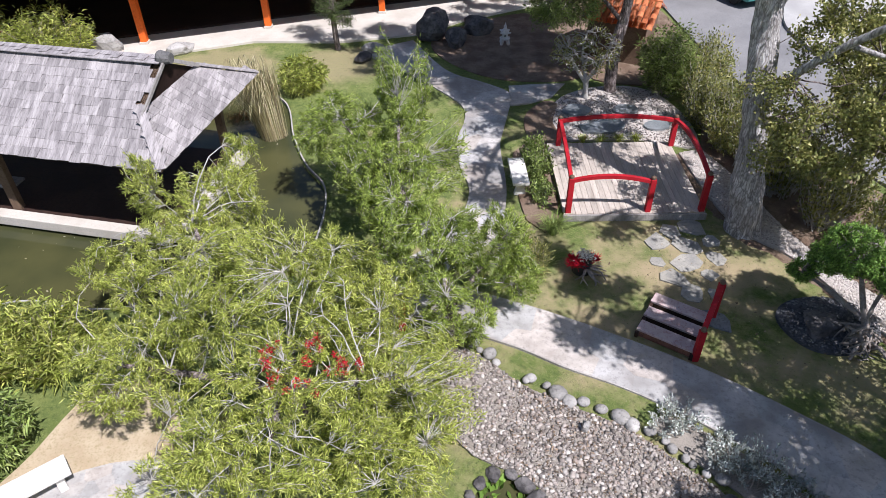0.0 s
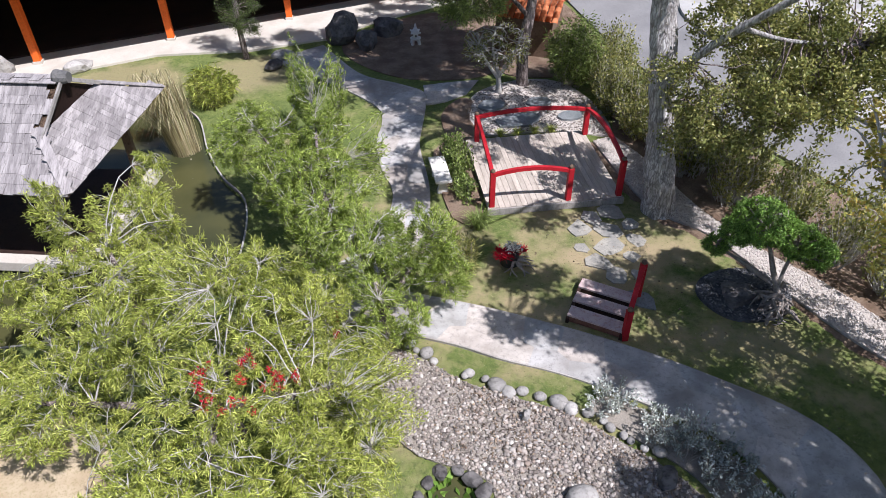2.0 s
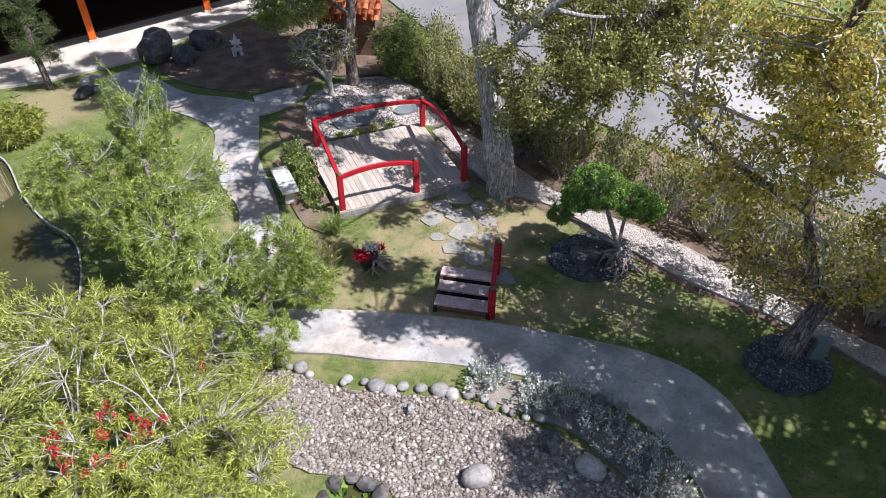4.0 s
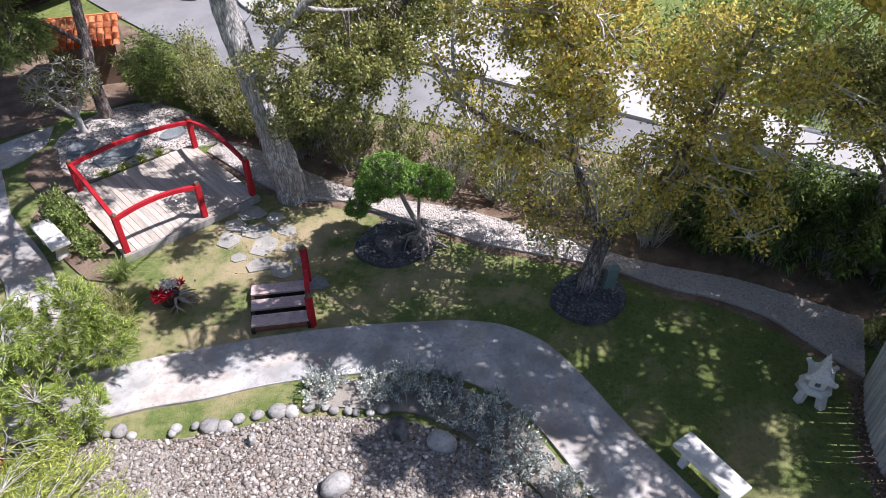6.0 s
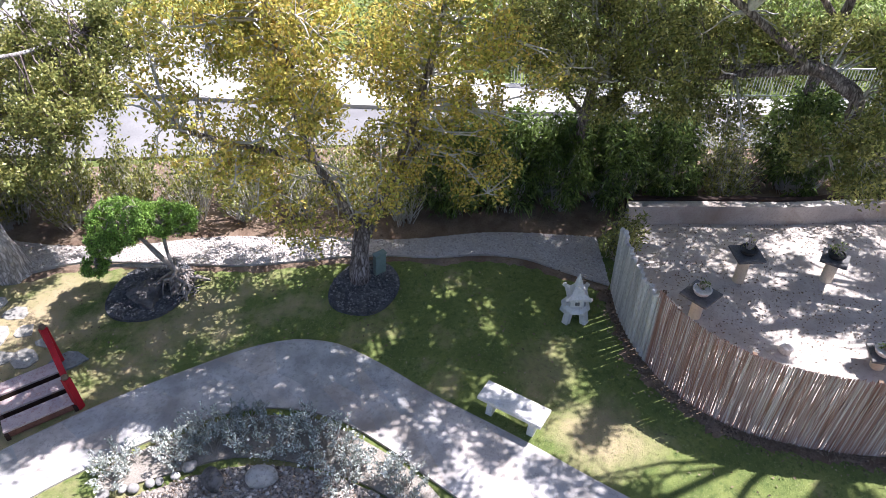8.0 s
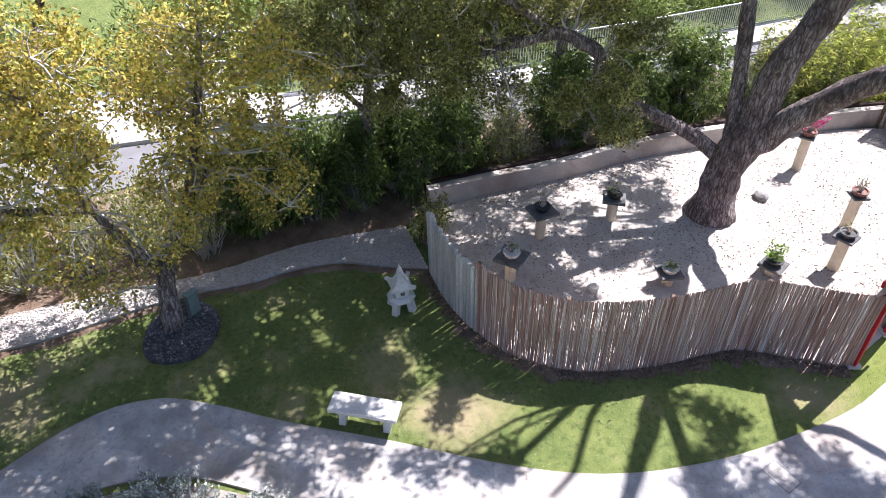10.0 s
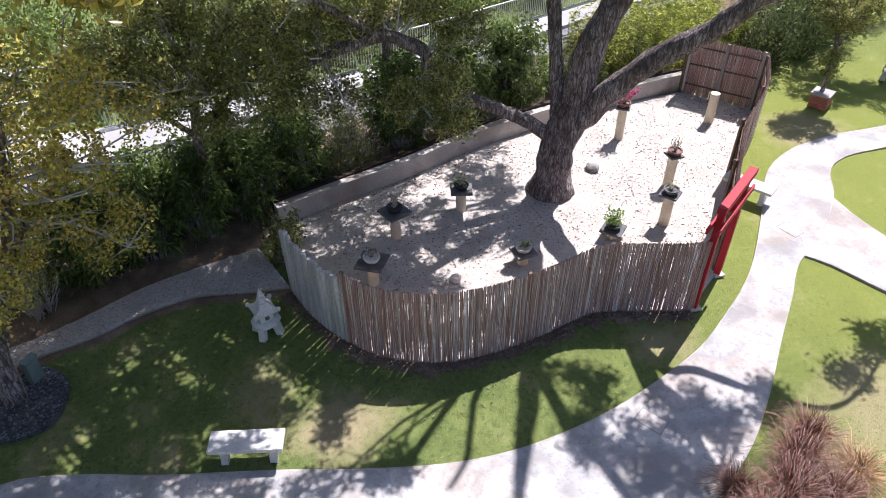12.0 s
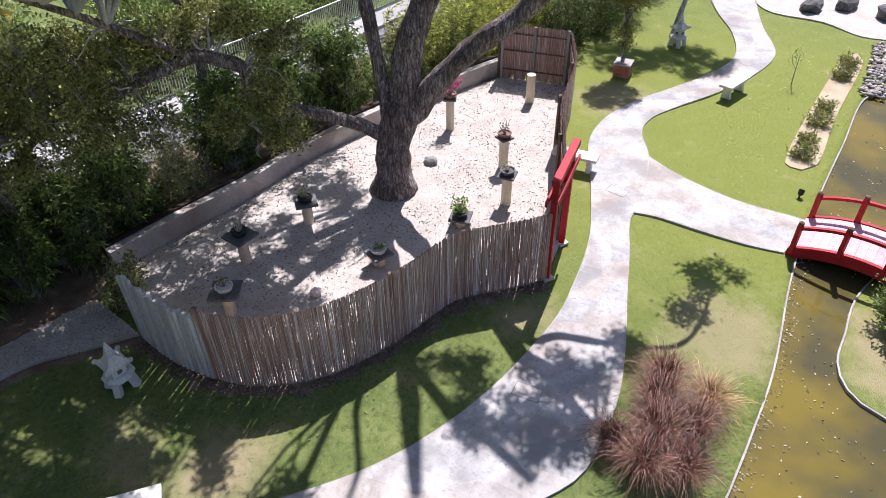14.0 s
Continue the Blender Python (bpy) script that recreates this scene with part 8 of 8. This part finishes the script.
# ---- loose leaves and pebbles ----
def scatter(name, outline, n, z, size, material, label, category, seed, keep=None):
    rng = np.random.default_rng(seed)
    p = np.array([tuple(q)[:2] for q in outline])
    lo, hi = p.min(0), p.max(0)
    q = rng.uniform(lo, hi, (n * 4, 2))
    q = q[inside(outline, q[:, 0], q[:, 1])]
    dens = np.array([noise.noise(Vector((a * 0.7, b * 0.7, seed))) for a, b in q])
    q = q[dens + rng.uniform(-0.5, 0.5, len(q)) > -0.1][:n]
    pos = np.concatenate([q, np.full((len(q), 1), z)], 1)
    way = np.concatenate([rng.normal(size=(len(q), 2)), rng.uniform(0.0, 0.25, (len(q), 1))], 1)
    ob = link_mesh(name, leaf_mesh(name, pos, way, size[0], size[1], rng, 0.15), material)
    return tagged(ob, label, category, kind="stuff")


scatter("fallen_leaves", SAND, 5200, 0.045, (0.056, 0.028), M["lf_litter"], "small brown leaves fallen on the sand", "leaf litter", 1)
scatter("fallen_leaves", [(8, 18), (13, 9), (19, -3), (23, -12), (18.5, -12), (14.2, 0), (11, 6.2), (8, 13)], 3000, 0.05, (0.08, 0.045), M["lf_litter"], "brown leaves fallen under the hedge", "leaf litter", 2)
scatter("fallen_leaves", [(3, 12.8), (7, 12.5), (11, 4), (9.8, 0.4), (8.2, -3), (7.2, -5), (7.4, 2), (8.1, 5.5), (6, 8.5), (3, 10.2)], 500, 0.012, (0.06, 0.035), M["lf_litter"], "dry leaves fallen on the lawn", "leaf litter", 4)
scatter("fallen_leaves", [(9.5, -13), (7.5, -14.2), (9, -17.3), (12.5, -24), (15, -24), (13, -18)], 220, 0.012, (0.05, 0.03), M["lf_float"], "pale leaves fallen on the far lawn", "leaf litter", 5)
scatter("floating_leaves", POND_B, 520, -0.062, (0.06, 0.04), M["lf_float"], "pale leaves floating on the pond", "leaf litter", 3)
scatter("floating_leaves", POND_A, 300, -0.122, (0.05, 0.03), M["lf_float"], "pale leaves floating on the dark pond", "leaf litter", 6)
scatter("lily_pads", POND_C, 90, -0.09, (0.16, 0.14), M["lf_ball"], "green lily pads on the small pool", "water plants", 7)


scatter("fallen_leaves", smooth_line(RIVER, 0.3, True), 2600, 0.06, (0.06, 0.032), M["lf_litter"], "dry leaves lying among the pebbles", "leaf litter", 8)


def pebbles():
    rng = np.random.default_rng(31)
    line = smooth_line(RIVER, 0.3, True)
    base = []
    for k in range(6):
        bm = rock_mesh(60 + k, (1, 0.75, 0.5), 1.0, 0.3, 1)
        base.append((np.array([v.co[:] for v in bm.verts]), np.array([[v.index for v in f.verts] for f in bm.faces])))
        bm.free()
    n = 26000
    q = rng.uniform((0, 1.2), (5.3, 9.4), (n * 2, 2))
    q = q[inside(line, q[:, 0], q[:, 1])][:n]
    s = 0.011 + 0.044 * rng.uniform(0, 1, len(q)) ** 4.5
    near = np.argsort(np.hypot(q[:, 0] - 2.2, q[:, 1] - 6.6))
    bed = bpy.data.objects["riverbed"]
    V, F, count = [], [], 0
    meshes = []
    for v, f in base:
        me = np_mesh("pebble", v, f)
        me.materials.append(M["pebble"])
        meshes.append(me)
    for i, k in enumerate(near):
        sz = s[k] * (1.25 if i < 300 else 1.0)
        a = rng.uniform(0, 360)
        tilt = rng.uniform(-15, 15)
        if i < 290:
            ob = new("pebble", meshes[i % 6])
            ob.parent = bed
            ob.matrix_basis = pose(q[k, 0], q[k, 1], 0.025 + sz * 0.3, tilt, 0, a) @ Matrix.Diagonal((sz, sz, sz, 1))
            continue
        v, f = base[i % 6]
        c, sn = math.cos(a), math.sin(a)
        w = v * sz
        w = np.stack([w[:, 0] * c - w[:, 1] * sn, w[:, 0] * sn + w[:, 1] * c, w[:, 2]], 1)
        V.append(w + [q[k, 0], q[k, 1], 0.022 + sz * 0.3])
        F.append(f + count)
        count += len(v)
    link_mesh("pebble_fill", np_mesh("pebble_fill", np.concatenate(V), np.concatenate(F)), M["pebble"], bed, "mixed grey river pebbles", "stuff")


pebbles()


def gravel_stones(outline, n, size, material, label, seed, z):
    rng = np.random.default_rng(seed)
    p = np.array([tuple(q)[:2] for q in outline])
    q = rng.uniform(p.min(0), p.max(0), (n * 8, 2))
    q = q[inside(outline, q[:, 0], q[:, 1])][:n]
    oct_v = np.array([[1, 0, 0], [0, 1, 0], [-1, 0, 0], [0, -1, 0], [0, 0, 0.7], [0, 0, -0.7]])
    oct_f = np.array([[0, 1, 4], [1, 2, 4], [2, 3, 4], [3, 0, 4], [1, 0, 5], [2, 1, 5], [3, 2, 5], [0, 3, 5]])
    m = len(q)
    v = oct_v[None] * rng.uniform(0.5, 1.3, (m, 6, 1)) * rng.uniform(0.5, 1, (m, 1, 1)) * size
    a = rng.uniform(0, 6.28, m)
    c, s = np.cos(a)[:, None], np.sin(a)[:, None]
    v = np.stack([v[..., 0] * c - v[..., 1] * s, v[..., 0] * s + v[..., 1] * c, v[..., 2]], -1) + np.concatenate([q, np.full((m, 1), z)], 1)[:, None]
    f = (oct_f[None] + np.arange(m)[:, None, None] * 6).reshape(-1, 3)
    ob = link_mesh("gravel_stones", np_mesh("gravel_stones", v.reshape(-1, 3), f), material)
    tagged(ob, label, "gravel", kind="stuff")


gravel_stones(smooth_line(GRAVEL_FAR, 0.3) + smooth_line(GRAVEL_NEAR, 0.3)[::-1], 9000, 0.035, M["gravel_stone"], "loose pale gravel along the hedge", 41, 0.05)
gravel_stones([(10.3, -21.2), (10.9, -20.9), (12.3, -23.4), (13.2, -25.0), (11.8, -25.5), (10.4, -23.0)], 500, 0.13, M["pebble"], "pile of grey rocks at the pond end", 42, 0.05)


def lawn_blades():
    rng = np.random.default_rng(61)
    n = 420000
    a, r = rng.uniform(-math.pi, math.pi, n), 4.5 + 24 * rng.uniform(0, 1, n) ** 1.25
    x, y = r * np.sin(a), r * np.cos(a)
    ok = (a > -0.75) & (a < 2.75)
    bare = [smooth_line(PATH_FAR, 0.3) + smooth_line(PATH_NEAR, 0.3)[::-1], BRANCH_UP + BRANCH_LOW[::-1], smooth_line(LANE_L, 0.3) + smooth_line(LANE_R, 0.3)[::-1], SAND, smooth_line(GRAVEL_FAR, 0.3) + smooth_line(GRAVEL_NEAR, 0.3)[::-1], smooth_line(RIVER, 0.3, True), POND_A, POND_B, POND_C,
            TERRACE, GRAVEL_FAR + [(13.6, 0.9), (18.3, -13), (22, -20)] + SOIL_FAR[::-1], [(2.9, 13.4), (6.4, 13.4), (6.4, 16.8), (2.9, 16.8)], [(8.4, 44), (8.6, 34), (9.7, 21.3), (17.4, 5.0), (19.2, -1), (28, -22), (29, -21), (22, 28), (24, 44)]]
    for p in bare:
        ok &= ~inside(p, x, y)
    x, y = x[ok], y[ok]
    m = len(x)
    t = rng.uniform(0, 2 * math.pi, m)
    h, w = rng.uniform(0.010, 0.024, m), rng.uniform(0.006, 0.013, m)
    z = -0.02 + 0.015 * np.sin(x * 1.3) * np.cos(y * 1.1) - 0.004
    lean = rng.normal(size=(2, m)) * 0.02
    v = np.stack([np.stack([x - np.cos(t) * w, y - np.sin(t) * w, z], 1), np.stack([x + np.cos(t) * w, y + np.sin(t) * w, z], 1), np.stack([x + lean[0], y + lean[1], z + h], 1)], 1).reshape(-1, 3)
    ob = link_mesh("lawn_grass", np_mesh("lawn_grass", v, np.arange(3 * m).reshape(-1, 3)), M["blade"])
    tagged(ob, "short grass blades of the lawn", "grass", kind="stuff")


lawn_blades()

for i, (x, y) in enumerate(even([tuple(q) for q in POND_C] + [tuple(POND_C[0])], 17)[:-1]):
    s = kr.uniform(0.08, 0.17)
    rock((x, y, 0.0), (s * 1.1, s * 0.9, s * 0.6), M["darkrock"], 90 + i, "dark rough stone at the rim of the lily pool", kr.uniform(0, 360), 0.15, "pool rim stones", "rim_stone")
gravel_stones([(3.5, 17.3), (3.3, 18.6), (3.8, 19.9), (5.2, 20.6), (6.6, 20.3), (7.3, 18.6), (7.2, 16.7), (5.0, 17.2)], 2500, 0.04, M["pebble"], "loose grey gravel behind the deck", 43, 0.04)
for k, (c, r) in enumerate((((7.75, 9.75), (0.95, 0.82)), ((9.45, 5.55), (0.82, 0.72)))):
    gravel_stones([(c[0] + r[0] * math.cos(a), c[1] + r[1] * math.sin(a)) for a in np.linspace(0, 6.2, 24)], 900, 0.035, M["chip"], "dark slate chips on the mulch ring", 44 + k, 0.055)

def strip_of_leaves(line, wide, n, seed, label, material, z=0.012):
    rng = np.random.default_rng(seed)
    p = even(smooth_line(line, 0.2), 400)
    d = unit(np.gradient(p, axis=0))
    k = rng.integers(0, 400, n)
    off = np.abs(rng.normal(size=n)) * wide
    q = p[k] + np.stack([d[k, 1], -d[k, 0]], 1) * off[:, None] + rng.normal(size=(n, 2)) * 0.03
    pos = np.concatenate([q, np.full((n, 1), z)], 1)
    way = np.concatenate([rng.normal(size=(n, 2)), rng.uniform(0.0, 0.3, (n, 1))], 1)
    ob = link_mesh("fallen_leaves", leaf_mesh("fallen_leaves", pos, way, 0.06, 0.03, rng, 0.15), material)
    tagged(ob, label, "leaf litter", kind="stuff")


strip_of_leaves(FENCE_LINE[::-1], -0.16, 2600, 71, "brown leaf litter along the fence foot", M["lf_litter"])
strip_of_leaves(GRAVEL_NEAR, -0.25, 1200, 72, "brown leaf litter along the gravel walk", M["lf_litter"])
strip_of_leaves(GRAVEL_FAR, 0.3, 2600, 73, "brown leaf litter under the hedge", M["lf_litter"])

strip_of_leaves([(3.11, -6.86), (3.69, -8.02), (4.54, -9.59), (6.13, -12.0), (7.55, -14.5)], 0.14, 420, 74, "pale leaves drifted against the pond edge", M["lf_float"], -0.062)

# flush covers in the path
for x, y, a in ((10.53, -10.87, 20), (14.3, -19.64, 10), (6.35, -5.2, 35)):
    g = thing("access_cover", (x, y, 0.0235), "thin-edged square cover set in the path", "cover", "path covers", a)
    part("frame", box(bmesh.new(), (0.52, 0.34, 0.010)), M["road"], g)
    part("lid", box(bmesh.new(), (0.49, 0.31, 0.0125)), M["flag"], g)


# ---- paving stones ----
flat("dirt_patch", smooth_line([(-7.4, 5.2), (-7.0, 7.0), (-6.4, 8.4), (-5.2, 8.4), (-4.4, 6.9), (-3.6, 5.0)], 0.3, True), -0.05, 0.015, M["dirt"], "bare tan earth under the bottlebrush", "earth")
paved("cobble_path", [(-6.7, 6.3), (-5.6, 6.75), (-4.3, 6.75), (-2.8, 6.2)], [(-6.4, 4.6), (-5.3, 4.9), (-4.1, 4.9), (-2.6, 4.5)], 0.24, "pale round cobbles set in mortar", 55, 0.028)
paved("path", PATH_FAR, PATH_NEAR, 0.72, "flagstone garden path in pale mottled stone", 51)
paved("path_branch", BRANCH_UP, BRANCH_LOW, 0.72, "short flagstone path to the red bridge", 52, 0.026)
paved("path_lane", LANE_L, LANE_R, 0.7, "flagstone lane leading to the pavilion", 53, 0.024)
paved("path_spur", SIDE_U, SIDE_D, 0.6, "short flagstone spur beneath the trees", 54, 0.021)
